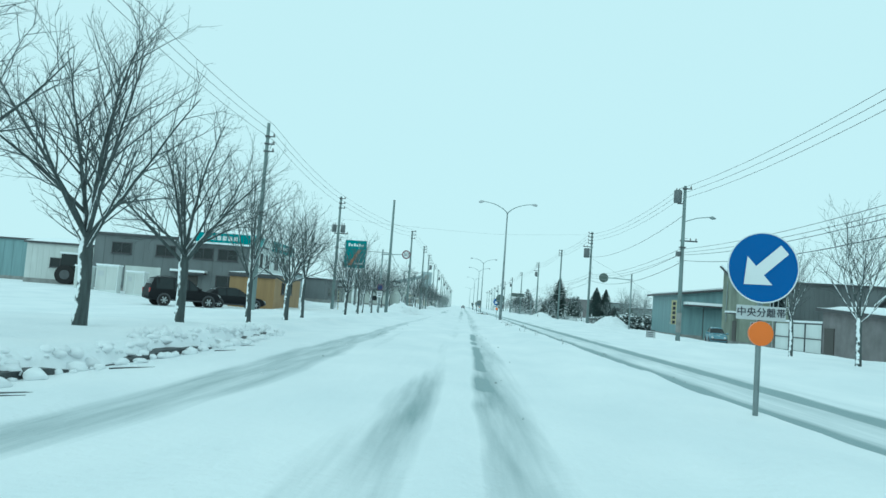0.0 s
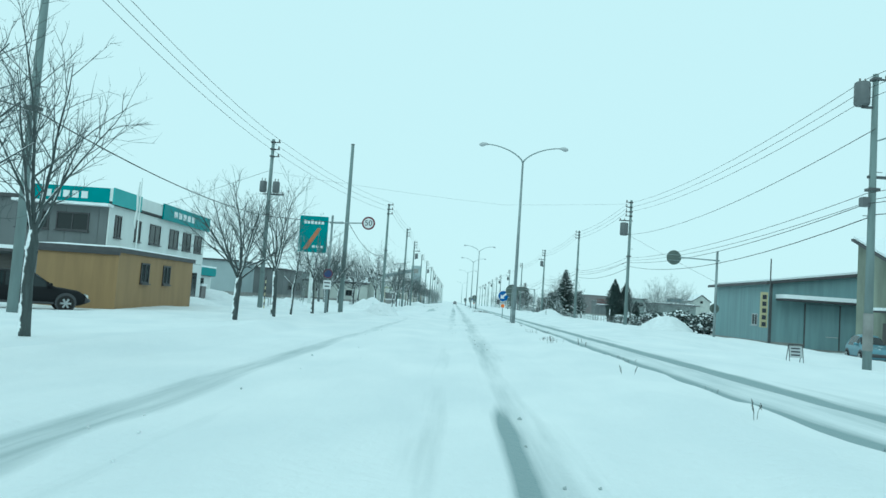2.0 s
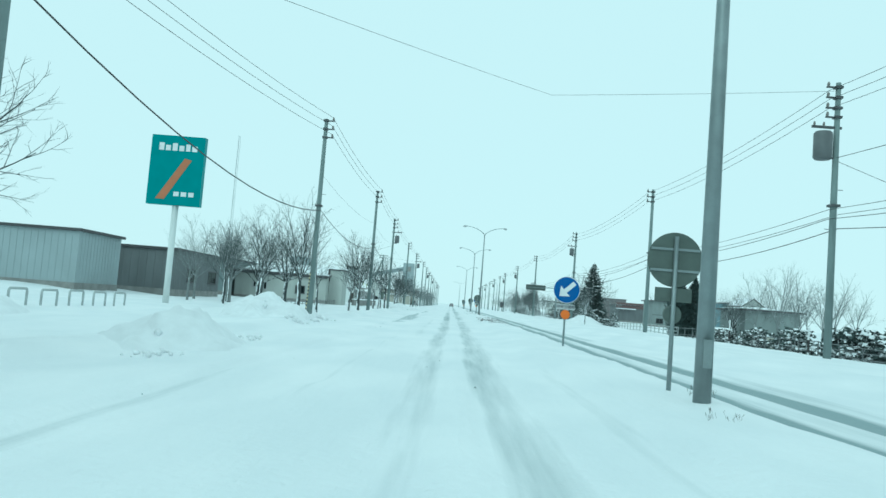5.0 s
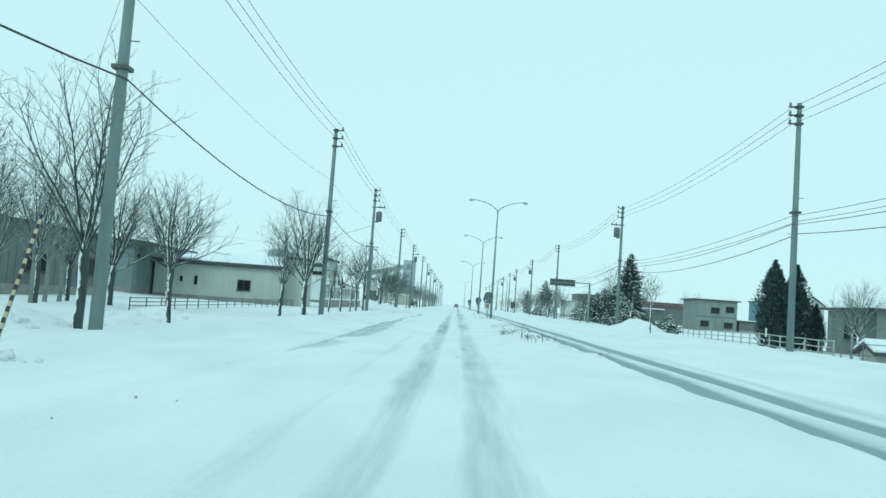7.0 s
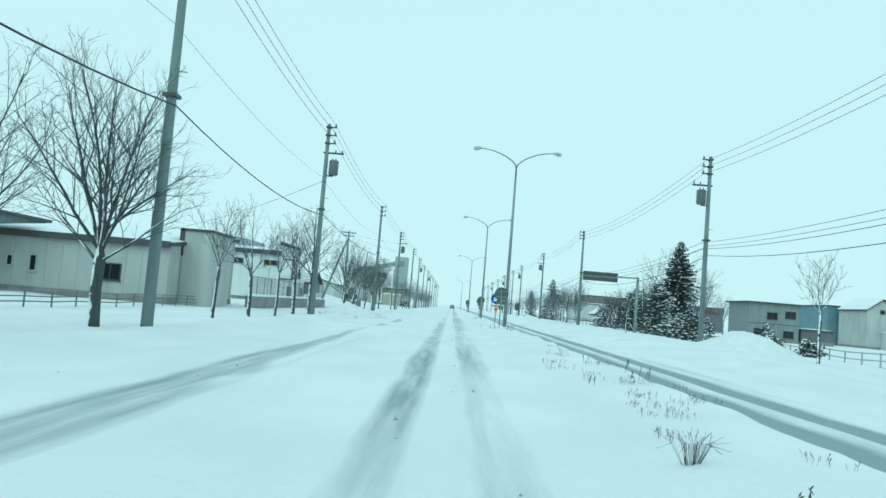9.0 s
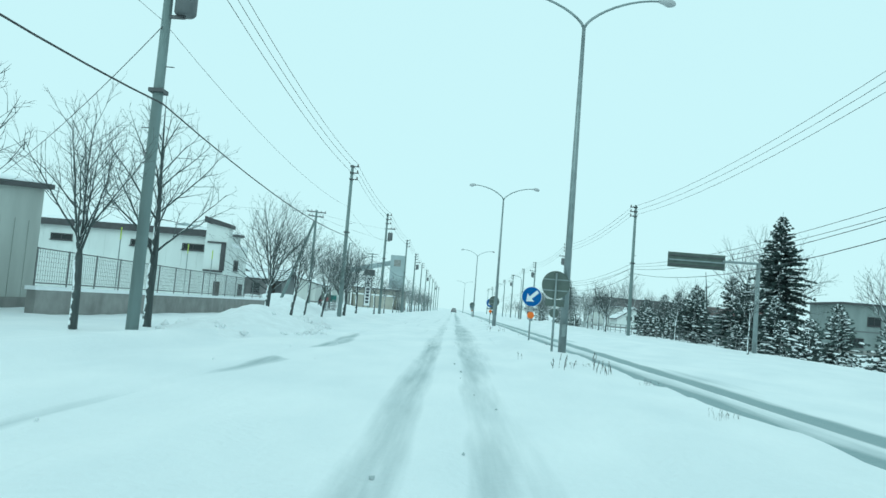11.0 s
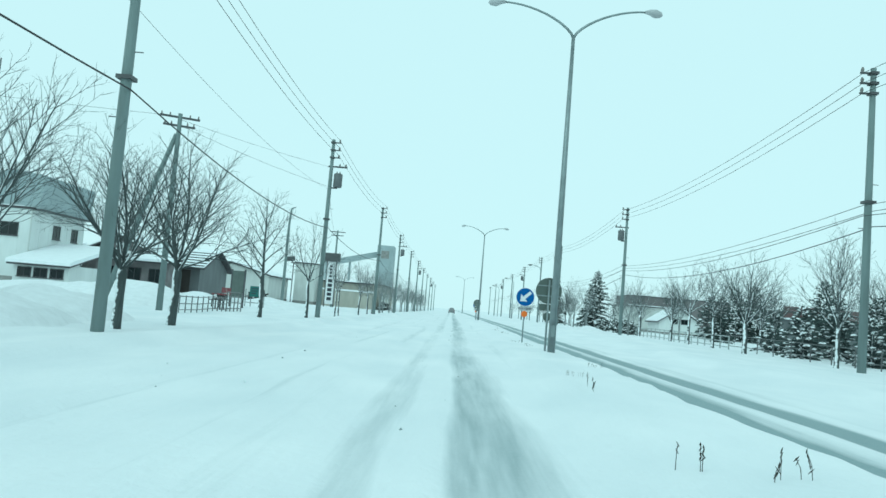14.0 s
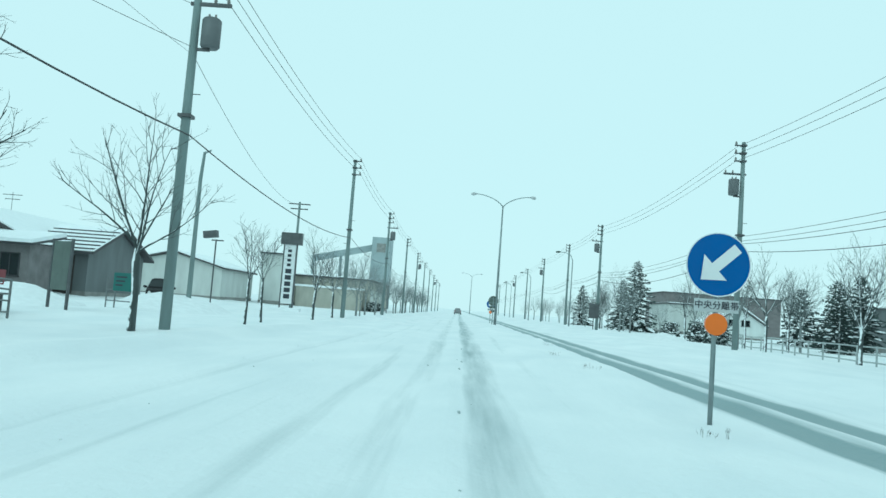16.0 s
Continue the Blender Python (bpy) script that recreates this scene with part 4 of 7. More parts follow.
def bare_tree(seed, h=6.3, fork=1.7, spread=0.8, limbs=8, trunk_r=0.14, counts=(2.4, 3.0, 3.6), hazed=False, leader=False):
    """A street tree: clear trunk, a leader and spreading limbs, branches and twigs."""
    rnd = random.Random(seed)
    ob = thing("street_tree", (0, 0, 0), "bare deciduous street tree with snow on its trunk", "tree", "street trees")
    tr, cr = Shape(), Shape()
    tr.tube([(0, 0, -0.35), (0.01, 0, 0.12), (0.03, 0.01, fork * 0.6), (0.0, 0.03, fork), (0, 0.02, fork + 0.4)], [trunk_r * 1.4, trunk_r * 1.08, trunk_r * 0.96, trunk_r * 1.05, trunk_r * 0.55], 10)
    bow = [rnd.uniform(-0.12, 0.12) for _ in range(4)]
    axis = lambda z: Vector((bow[0] * (z - fork) * 0.4 + bow[1] * math.sin(z - fork), bow[2] * (z - fork) * 0.4 + bow[3] * math.sin(z - fork), z))
    if leader:
        zs = [fork + (h - fork) * j / 7 for j in range(8)]
        tr.tube([axis(z) for z in zs], [trunk_r * (0.95 - 0.9 * j / 7) for j in range(8)], 8)
    for k in range(1 if leader else 0, limbs):
        u = k / (limbs - 1)
        tilt = spread * (0.1 + 0.95 * u ** 0.8) * rnd.uniform(0.85, 1.15)
        a = 2.4 * k + rnd.uniform(-0.4, 0.4)
        d = Vector((math.sin(tilt) * math.cos(a), math.sin(tilt) * math.sin(a), math.cos(tilt)))
        z = fork + (h - fork) * (0.1 * rnd.random() if k < limbs - 3 else rnd.uniform(-0.03, 0.16))
        ln = (h - fork) * (1.0 - 0.32 * u) * rnd.uniform(0.85, 1.06)
        if leader and k > 0:
            z = fork * 0.9 + (h - fork) * (0.04 + 0.72 * u)
            tilt = spread * (1.0 - 0.4 * u) * rnd.uniform(0.85, 1.15)
            d = Vector((math.sin(tilt) * math.cos(a), math.sin(tilt) * math.sin(a), math.cos(tilt)))
            ln = (h - fork) * (0.62 - 0.34 * u) * rnd.uniform(0.85, 1.15)
            grow(tr, cr, rnd, axis(z), d, ln, trunk_r * (0.36 - 0.16 * u), 0, 0.78, counts)
            continue
        grow(tr, cr, rnd, Vector((0, 0.02, z)), d, ln, trunk_r * (0.46 - 0.18 * u), 0, 0.72, counts)
    part("trunk", tr, HAZED_TWIG if hazed else BARK, ob, smooth=True)
    part("crown", cr, HAZED_TWIG if hazed else TWIG, ob, smooth=True)
    return ob


KINDS = [bare_tree(3, 6.6, 1.7, 0.95, 12, 0.15), bare_tree(8, 6.4, 1.8, 1.25, 12, 0.15, (2.7, 3.3, 3.8)), bare_tree(15, 5.9, 1.9, 0.72, 8, 0.11), bare_tree(21, 6.2, 1.7, 0.7, 8, 0.115), bare_tree(34, 4.9, 1.7, 0.95, 7, 0.09, (2.2, 2.8, 3.4)), bare_tree(41, 4.3, 1.75, 0.8, 6, 0.06, (2.2, 2.8, 3.4)),
         bare_tree(63, 7.4, 1.8, 1.0, 17, 0.13, (2.6, 3.0, 3.4), leader=True), bare_tree(68, 5.6, 1.7, 1.0, 13, 0.085, (2.6, 3.0, 3.4), leader=True)]
# pale versions for distant trees, the haze put into bark and twig colour
HAZED_TREES = [bare_tree(51, 5.6, 1.7, 0.9, 6, 0.1, (2.4, 3.0, 3.6), True), bare_tree(57, 6.2, 1.7, 0.8, 6, 0.1, (2.4, 3.0, 3.6), True)]
used = set()


def plant(kind, x, y, scale=1.0, turn=0.0, lean=0.0):
    m = pose(x, y, level(x, y) - 0.02, 0, lean, 0) @ pose(0, 0, 0, 0, 0, turn)
    if kind.name not in used:
        used.add(kind.name)
        kind.matrix_basis = m @ Matrix.Diagonal((scale, scale, scale, 1))
        return kind
    ob = copy_thing(kind, m)
    ob.scale = (scale,) * 3
    return ob


# kind, y, size for the row along the near verge
ROW = [(0, 6.5, 1.0), (0, 13.0, 1.0), (1, 19.7, 1.0), (3, 26.95, 0.95), (1, 32.95, 0.88), (2, 38.0, 1.0), (1, 52.3, 0.85), (2, 58.2, 1.0), (7, 63.3, 0.8), (4, 68.8, 1.05), (1, 73.2, 0.78), (7, 113.7, 0.85), (3, 128.7, 0.8),
       (0, 134.4, 0.98), (5, 144.8, 1.05), (4, 149.5, 0.95), (5, 154.2, 1.1), (2, 159.9, 0.9), (6, 164.05, 0.95), (3, 183.6, 0.84), (7, 188.8, 0.9), (3, 194.2, 0.82), (1, 201.2, 0.85), (1, 206.0, 0.96), (4, 229.0, 1.15), (5, 240.2, 1.0), (5, 243.9, 1.0),
       (2, 256.0, 0.85), (4, 263.0, 0.95)]
for n, (k, y, sc) in enumerate(ROW):
    plant(KINDS[k], -8.8 + 0.15 * math.sin(n * 2.1), y, sc, 47.0 * n, 7.0 if 182 < y < 196 else 2.0 * math.sin(n * 3.3))
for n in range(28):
    plant(HAZED_TREES[n % 2], -8.8 + 0.3 * math.sin(n * 1.7), 269.0 + 5.6 * n, 0.8 + 0.14 * math.sin(n * 2.3), 61.0 * n)
plant(KINDS[3], -9.1, 108.0, 1.05, 20)
plant(KINDS[2], -10.6, 105.0, 0.85, 200)
plant(KINDS[0], -8.5, 177.3, 0.82, 120, 3.0)
plant(KINDS[6], -9.9, 221.6, 0.95, 77)
for n, (x, y, sc) in enumerate(((-17.0, 121.0, 0.9), (-18.2, 124.5, 1.0), (-16.2, 118.5, 0.8), (-20.0, 122.0, 0.95), (-18.8, 117.0, 0.8))):
    plant(HAZED_TREES[n % 2], x, y, sc, 59.0 * n)
# the far verge across the road
VERGE_TREES = [(2, 13.3, 28.2, 0.72), (3, 12.8, 21.8, 0.8), (5, 14.4, 144.7, 0.95), (5, 14.9, 179.5, 0.8), (3, 16.4, 212.5, 0.85), (1, 16.2, 222.0, 0.82), (2, 16.7, 228.5, 0.85), (4, 17.2, 235.0, 1.05), (3, 17.6, 240.8, 0.8), (4, 17.6, 251.0, 1.05), (5, 19.6, 259.5, 1.1), (4, 20.6, 276.5, 1.0), (5, 25.6, 283.0, 1.0), (1, 25.8, 204.2, 1.5), (2, 20.0, 176.0, 0.9), (1, 27.5, 229.0, 1.0), (0, 32.0, 150.0, 0.8), (1, 36.5, 151.5, 0.8)]
YARD_TREES = [(1, 31.0, 44.0, 1.2), (2, 21.5, 215.0, 0.85), (3, -15.5, 114.5, 0.8), (2, -16.6, 119.5, 0.95), (3, -18.6, 126.0, 0.9), (1, -14.0, 127.0, 1.02), (0, -15.6, 124.0, 0.9), (0, 20.6, 318.0, 0.95), (3, 23.6, 332.0, 0.95), (3, 24.0, 263.0, 0.85), (2, 25.5, 240.5, 0.85), (1, 29.0, 252.0, 0.9)]
for n, (k, x, y, sc) in enumerate(VERGE_TREES + YARD_TREES):
    plant(KINDS[k], x, y, sc, 71.0 * n)
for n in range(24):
    plant(HAZED_TREES[n % 2], 17.5 + 7.5 * abs(math.sin(n * 1.9)), 255.0 + 7.4 * n, 0.85 + 0.2 * math.sin(n * 2.9), 53.0 * n)
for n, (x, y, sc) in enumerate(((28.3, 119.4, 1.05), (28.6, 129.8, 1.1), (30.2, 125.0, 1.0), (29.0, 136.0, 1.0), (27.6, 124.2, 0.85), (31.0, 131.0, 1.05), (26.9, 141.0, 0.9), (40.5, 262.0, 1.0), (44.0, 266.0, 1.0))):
    plant(HAZED_TREES[n % 2], x, y, sc, 47.0 * n)
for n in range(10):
    plant(HAZED_TREES[n % 2], 46.0 + 26 * abs(math.sin(n * 1.3)), 150.0 + 17 * n, 1.15 + 0.2 * math.sin(n * 2.2), 83.0 * n)


def bough(s, pads, rnd, p, d, length, droop, dense, lodged):
    """Needle sprays along a drooping bough, with a pad of snow on its outer half."""
    side = d.cross(Vector((0, 0, 1))).normalized()
    at = lambda t: p + d * length * t + Vector((0, 0, -droop * length * t ** 1.6 + 0.1 * droop * length * t ** 4))
    n = max(4, int(length * 6.5))
    for j in range(n):
        t = 0.12 + 0.88 * (j + rnd.random()) / n
        c = at(t)
        for _ in range(dense):
            e = (d * 0.7 + side * rnd.uniform(-1.1, 1.1) + Vector((0, 0, rnd.uniform(-0.6, 0.25)))).normalized()
            ln = rnd.uniform(0.16, 0.32) * min(1.0, 0.45 + length * 0.45)
            w = e.cross(Vector((rnd.uniform(-1, 1), rnd.uniform(-1, 1), rnd.uniform(-1, 1)))).normalized() * ln * 0.24
            s.add([c, c + e * ln * 0.5 + w, c + e * ln, c + e * ln * 0.5 - w], [(0, 1, 2, 3)])
    if rnd.random() < lodged:
        c, a, b, h = at(rnd.uniform(0.55, 0.8)), length * rnd.uniform(0.1, 0.26), rnd.uniform(0.06, 0.16) + 0.1 * length, rnd.uniform(0.06, 0.15)
        f = (at(0.9) - at(0.5)).normalized()
        v = [c + f * a * math.cos(k * 0.898) * rnd.uniform(0.8, 1.15) + side * b * math.sin(k * 0.898) * rnd.uniform(0.8, 1.15) for k in range(7)]
        v += [q.lerp(c, 0.35) + Vector((0, 0, h * 0.8)) for q in v[:7]] + [c + Vector((0, 0, h))]
        pads.add(v, [(k, (k + 1) % 7, 7 + (k + 1) % 7, 7 + k) for k in range(7)] + [(7 + k, 7 + (k + 1) % 7, 14) for k in range(7)])


def spruce(seed, h, base_r, mat, label, skirt=0.04, lodged=0.6, rows=24, dense=6, droop=0.28):
    rnd = random.Random(seed)
    ob = thing("spruce_tree", (0, 0, 0), label, "conifer", "conifers")
    part("trunk", Shape().tube([(0, 0, -0.3), (0, 0, h * 0.97)], [0.02 * h, 0.01], 8), BARK, ob)
    s, pads = Shape(), Shape()
    n = int(h * rows)
    for k in range(n):
        t = ((k + rnd.random()) / n) ** 1.12
        lump = 1 + 0.55 * noise.noise(Vector((math.cos(k * 2.4) * 1.3 + seed, math.sin(k * 2.4) * 1.3, t * 4)))
        r = base_r * (1 - t) ** 0.7 * rnd.uniform(0.65, 1.12) * lump + 0.14
        a = 2.4 * k + rnd.uniform(-0.5, 0.5)
        d = Vector((math.cos(a), math.sin(a), 0.55 * t - 0.05 + rnd.uniform(-0.15, 0.2))).normalized()
        bough(s, pads, rnd, Vector((0, 0, h * (skirt + (0.985 - skirt) * t))), d, r, droop * (1 - 0.7 * t), dense, lodged)
    s.tube([(0, 0, h * 0.93), (0, 0, h * 1.03)], [0.03, 0.008], 4)
    part("foliage", s, mat, ob)
    tagged(part("bough_snow", pads, SNOW, ob, "", True), "white pads of snow on the boughs", kind="stuff")
    return ob


def shrub(seed, h, rx, lodged=0.75):
    """A mounded evergreen: boughs rising from several low stems."""
    rnd = random.Random(seed)
    ob = thing("evergreen_shrub", (0, 0, 0), "rounded evergreen shrub covered in snow", "shrub", "evergreens")
    s, pads, st = Shape(), Shape(), Shape()
    for j in range(7):
        a, q = 0.9 * j, rnd.uniform(0.1, 0.55) * rx
        top = Vector((q * math.cos(a), q * math.sin(a), h * rnd.uniform(0.55, 0.95)))
        st.tube([(q * 0.3 * math.cos(a), q * 0.3 * math.sin(a), -0.2), top], [0.04, 0.015], 5)
        for k in range(26):
            t = rnd.uniform(0.1, 1.0)
            b = rnd.uniform(0, 6.28)
            d = Vector((math.cos(b), math.sin(b), rnd.uniform(0.0, 0.5))).normalized()
            bough(s, pads, rnd, Vector((top.x * t, top.y * t, top.z * t)), d, rx * (1.05 - 0.6 * t) * rnd.uniform(0.4, 0.75), 0.35, 5, lodged)
    part("stems", st, BARK, ob)
    part("foliage", s, SPRUCE_SNOWY, ob)
    tagged(part("bough_snow", pads, SNOW, ob, "", True), "white pads of snow on the boughs", kind="stuff")
    return ob


S1 = spruce(5, 10.8, 3.1, SPRUCE, "tall dark green spruce dusted with snow", 0.04, 0.3, 34, 9, 0.45)
S2 = spruce(9, 4.8, 2.0, SPRUCE_SNOWY, "young spruce heavily laden with snow", 0.03, 0.85)
S3 = spruce(12, 3.0, 1.5, SPRUCE_SNOWY, "low spruce heavily laden with snow", 0.03, 0.85)
S4 = spruce(14, 6.3, 2.3, SPRUCE, "dark spruce with patches of snow", 0.03, 0.4)
S5 = spruce(25, 8.4, 2.5, SPRUCE_SNOWY, "tall pale spruce frosted all over with snow", 0.03, 0.9, 26, 6, 0.4)
plant(S5, 27.3, 325.0, 1.28)
plant(S1, 25.3, 201.0)
plant(S4, 24.4, 205.5, 0.86)
plant(S4, 25.7, 212.0, 1.0, 70)
plant(S4, 26.0, 223.6, 0.95, 160)
plant(S4, 37.2, 257.3, 1.14, 250)
plant(S4, 41.0, 291.0, 1.18, 20)
plant(S4, 43.8, 291.4, 1.3, 110)
for n, (x, y, sc) in enumerate(((23.5, 216.0, 1.05), (25.0, 225.0, 0.85), (37.9, 292.6, 1.34), (23.2, 196.5, 0.9), (21.5, 184.0, 0.75), (26.6, 232.9, 0.9), (30.5, 243.0, 0.85))):
    plant(S2, x, y, sc, 67.0 * n)
for n, (x, y, sc) in enumerate(((23.0, 222.0, 0.9), (22.4, 229.0, 1.1), (21.8, 188.0, 0.9), (22.0, 192.5, 0.85), (21.4, 179.0, 0.8), (23.0, 171.0, 0.8), (22.0, 200.5, 0.7), (25.5, 240.5, 1.1), (27.8, 246.0, 0.9), (24.6, 233.5, 0.8))):
    plant(S3, x, y, sc, 41.0 * n)
for n, (x, y, sc) in enumerate(((31.0, 352.0, 1.1), (26.0, 368.0, 1.0), (33.0, 274.0, 0.9))):
    plant(S4 if n == 2 else S5, x, y, sc, 77.0 * n)


def leafy(seed, h, rx, n, mat, name, label, category):
    """A dense columnar evergreen of several lobes, made of many small leaf sprays."""
    rnd = random.Random(seed)
    ob = thing(name, (0, 0, 0), label, category, "evergreens")
    part("trunk", Shape().tube([(0, 0, -0.3), (0, 0, h * 0.7)], [0.1, 0.03], 7), BARK, ob)
    s = Shape()
    lobes = [(0, 0, 1.0, 0.85)] + [(0.42 * rx * math.cos(2.1 * k), 0.42 * rx * math.sin(2.1 * k), rnd.uniform(0.72, 0.9), 0.6) for k in range(4)]
    for k in range(n):
        x, y, hh, w = lobes[k % 5]
        t = rnd.random() ** 0.85
        prof = (math.sin(math.pi * min(1, t * 0.88 + 0.12)) ** 0.6) * (1 - t ** 6)
        a = rnd.uniform(0, 6.28)
        lump = 1 + 0.3 * noise.noise(Vector((math.cos(a) * 2 + seed, math.sin(a) * 2 + x, t * 6)))
        r = rx * w * prof * lump * rnd.uniform(0.55, 1.08)
        p = Vector((x * (1 - 0.4 * t) + r * math.cos(a), y * (1 - 0.4 * t) + r * math.sin(a), 0.05 + t * h * hh))
        out = Vector((math.cos(a), math.sin(a), rnd.uniform(0.3, 1.4))).normalized()
        side = Vector((-math.sin(a), math.cos(a), rnd.uniform(-0.6, 0.6))).normalized()
        ln, wd = rnd.uniform(0.16, 0.36), rnd.uniform(0.06, 0.12)
        s.add([p, p + out * ln * 0.5 + side * wd, p + out * ln, p + out * ln * 0.45 - side * wd], [(0, 1, 2, 3)])
    part("foliage", s, mat, ob)
    return ob


C1 = leafy(2, 7.2, 1.6, 8000, CYPRESS, "cypress_tree", "dark columnar evergreen with a pointed top", "conifer")
plant(C1, 27.0, 154.1, 1.02)
plant(C1, 29.0, 154.4, 0.98, 120)
plant(C1, 30.9, 154.8, 0.55, 40)
H1 = shrub(4, 2.0, 1.5)
for n, (x, y, sc) in enumerate(((22.0, 97.5, 1.25), (22.6, 100.5, 1.3), (21.8, 103.5, 1.1), (22.4, 106.5, 1.15), (21.2, 109.5, 0.95), (22.0, 112.5, 1.0), (21.3, 116.0, 0.9), (24.2, 96.0, 1.3), (20.6, 119.5, 0.7), (21.2, 123.0, 0.7), (19.0, 155.5, 0.6), (19.2, 161.0, 0.65), (20.0, 266.0, 0.8), (20.4, 272.0, 0.9), (20.0, 279.0, 0.8),
                                (-12.2, 318.0, 0.8), (-13.0, 324.0, 0.8), (-12.5, 330.0, 0.7))):
    plant(H1, x, y, sc * 1.2, 37.0 * n)


def weed(seed):
    rnd = random.Random(seed)
    s = Shape()
    for _ in range(14):
        x, y = rnd.uniform(-0.35, 0.35), rnd.uniform(-0.35, 0.35)
        h, lx, ly = rnd.uniform(0.04, 0.2), rnd.uniform(-0.08, 0.08), rnd.uniform(-0.08, 0.08)
        s.tube([(x, y, -0.08), (x + lx * 0.4, y + ly * 0.4, h * 0.6), (x + lx, y + ly, h)], [0.003, 0.0025, 0.0015], 3)
        for _ in range(rnd.randint(1, 4)):
            t = rnd.uniform(0.5, 1)
            p = Vector((x + lx * t, y + ly * t, h * t))
            q = p + Vector((rnd.uniform(-0.025, 0.025), rnd.uniform(-0.025, 0.025), rnd.uniform(0.02, 0.06)))
            s.tube([p, q, q + Vector((0, 0, 0.03))], [0.0015, 0.003, 0.0015], 3)
    return solo("weed_tuft", s, DRY_WEED, "tuft of dry brown weed stalks poking through snow", "weeds", "median weeds", kind="stuff")


W = [weed(k) for k in (1, 2, 3)]
bush_rnd = random.Random(5)
bush = Shape()
for _ in range(46):
    a, t = bush_rnd.uniform(0, 6.28), bush_rnd.uniform(0.05, 0.45)
    bush.tube([(0.05 * math.cos(a), 0.05 * math.sin(a), -0.08), (t * 0.5 * math.cos(a), t * 0.5 * math.sin(a), 0.22), (t * math.cos(a), t * math.sin(a), bush_rnd.uniform(0.1, 0.36))], [0.003, 0.0022, 0.0014], 3)
solo("dry_bush", bush, DRY_WEED, "small dark leafless bush poking out of the median snow", "bush", at=pose(2.4, 121.6, level(2.4, 121.6)) @ Matrix.Diagonal((0.75, 0.75, 0.8, 1)))
spots = [(3.2, 48.5), (3.0, 50.0), (3.1, 55.8), (3.6, 66.0), (3.3, 71.5), (2.6, 122.8), (2.8, 124.4), (3.4, 119.8), (3.9, 121.0), (4.1, 126.5), (4.0, 130.5), (4.2, 133.0), (3.5, 129.0), (3.3, 137.0), (3.8, 141.0), (4.0, 30.0), (3.6, 24.0), (4.1, 36.0), (3.9, 41.0), (4.1, 20.5), (3.8, 151.0), (4.1, 156.0), (3.4, 159.5), (2.9, 195.5),
         (3.9, 199.0), (3.6, 226.0), (3.3, 231.0), (4.0, 238.0), (4.2, 109.0), (3.9, 113.5), (3.4, 210.0), (4.1, 183.0)]
more = random.Random(12)
spots += [(3.3 + more.gauss(0, 0.5), more.uniform(115, 141)) for _ in range(10)] + [(3.7 + more.gauss(0, 0.4), more.uniform(40, 250)) for _ in range(8)] + [(more.uniform(2.4, 4.5), more.uniform(119, 134)) for _ in range(16)]
for n, (x, y) in enumerate(spots):
    m = pose(x, y, level(x, y), 0, 0, 40.0 * n) @ Matrix.Diagonal((0.75, 0.75, 0.72, 1))
    if n < 3:
        W[n].matrix_basis = m
    else:
        copy_thing(W[n % 3], m)


def dry_stalks(seed):
    """A few tall stalks with thick seed heads, flecked with snow."""
    rnd = random.Random(seed)
    s = Shape()
    for _ in range(rnd.randint(2, 4)):
        x, y = rnd.uniform(-0.12, 0.12), rnd.uniform(-0.3, 0.3)
        h, lx, ly = rnd.uniform(0.14, 0.33), rnd.uniform(-0.06, 0.06), rnd.uniform(-0.05, 0.05)
        s.tube([(x, y, -0.08), (x + lx * 0.3, y + ly * 0.3, h * 0.55), (x + lx, y + ly, h)], [0.0036, 0.003, 0.002], 4)
        for k in range(rnd.randint(2, 5)):
            t = 1.0 - 0.17 * k
            c = Vector((x + lx * t, y + ly * t, h * t))
            d = Vector((rnd.uniform(-0.02, 0.02), rnd.uniform(-0.02, 0.02), 0.03))
            s.tube([c - d, c, c + d], [0.002, rnd.uniform(0.005, 0.0095), 0.0015], 5)
    return solo("dry_stalks", s, DRY_WEED, "tall dry weed stalks with dark seed heads in snow", "weeds", "median weeds", kind="stuff")


STALKS = [dry_stalks(k) for k in (21, 22, 23, 24)]
stalk_spots = [(2.77, 128.4), (3.6, 133.4), (4.05, 131.4), (4.15, 130.2), (2.45, 119.2), (2.7, 120.0), (2.77, 117.2), (2.9, 117.3), (3.05, 117.7), (3.2, 117.8), (2.95, 115.9), (2.9, 115.0), (3.65, 118.0), (3.8, 118.4), (3.45, 115.7), (4.0, 117.6), (4.2, 118.7),
               (2.27, 162.7), (4.0, 161.5), (2.68, 157.7), (2.8, 157.9), (3.02, 158.1), (3.5, 158.7), (3.55, 157.8), (3.6, 157.6), (2.73, 47.2), (2.9, 47.4), (3.95, 48.2), (2.87, 37.2), (3.18, 31.6), (2.56, 186.7), (3.25, 186.6), (2.89, 193.5), (2.95, 193.9)]
for n, (x, y) in enumerate(stalk_spots):
    m = pose(x, y, level(x, y), 0, 0, 67.0 * n) @ Matrix.Diagonal((1, 1, 0.75 + 0.09 * (n % 5), 1))
    if n < 4:
        STALKS[n].matrix_basis = m
    else:
        copy_thing(STALKS[n % 4], m)



# ---- buildings ----
def face_matrix(face, x0, x1, y0, y1):
    """Local u runs along the wall, v points out of it, w up."""
    return {"S": pose(x0, y0, 0), "E": pose(x1, y0, 0, 0, 0, 90), "W": pose(x0, y1, 0, 0, 0, -90), "N": pose(x1, y1, 0, 0, 0, 180)}[face]


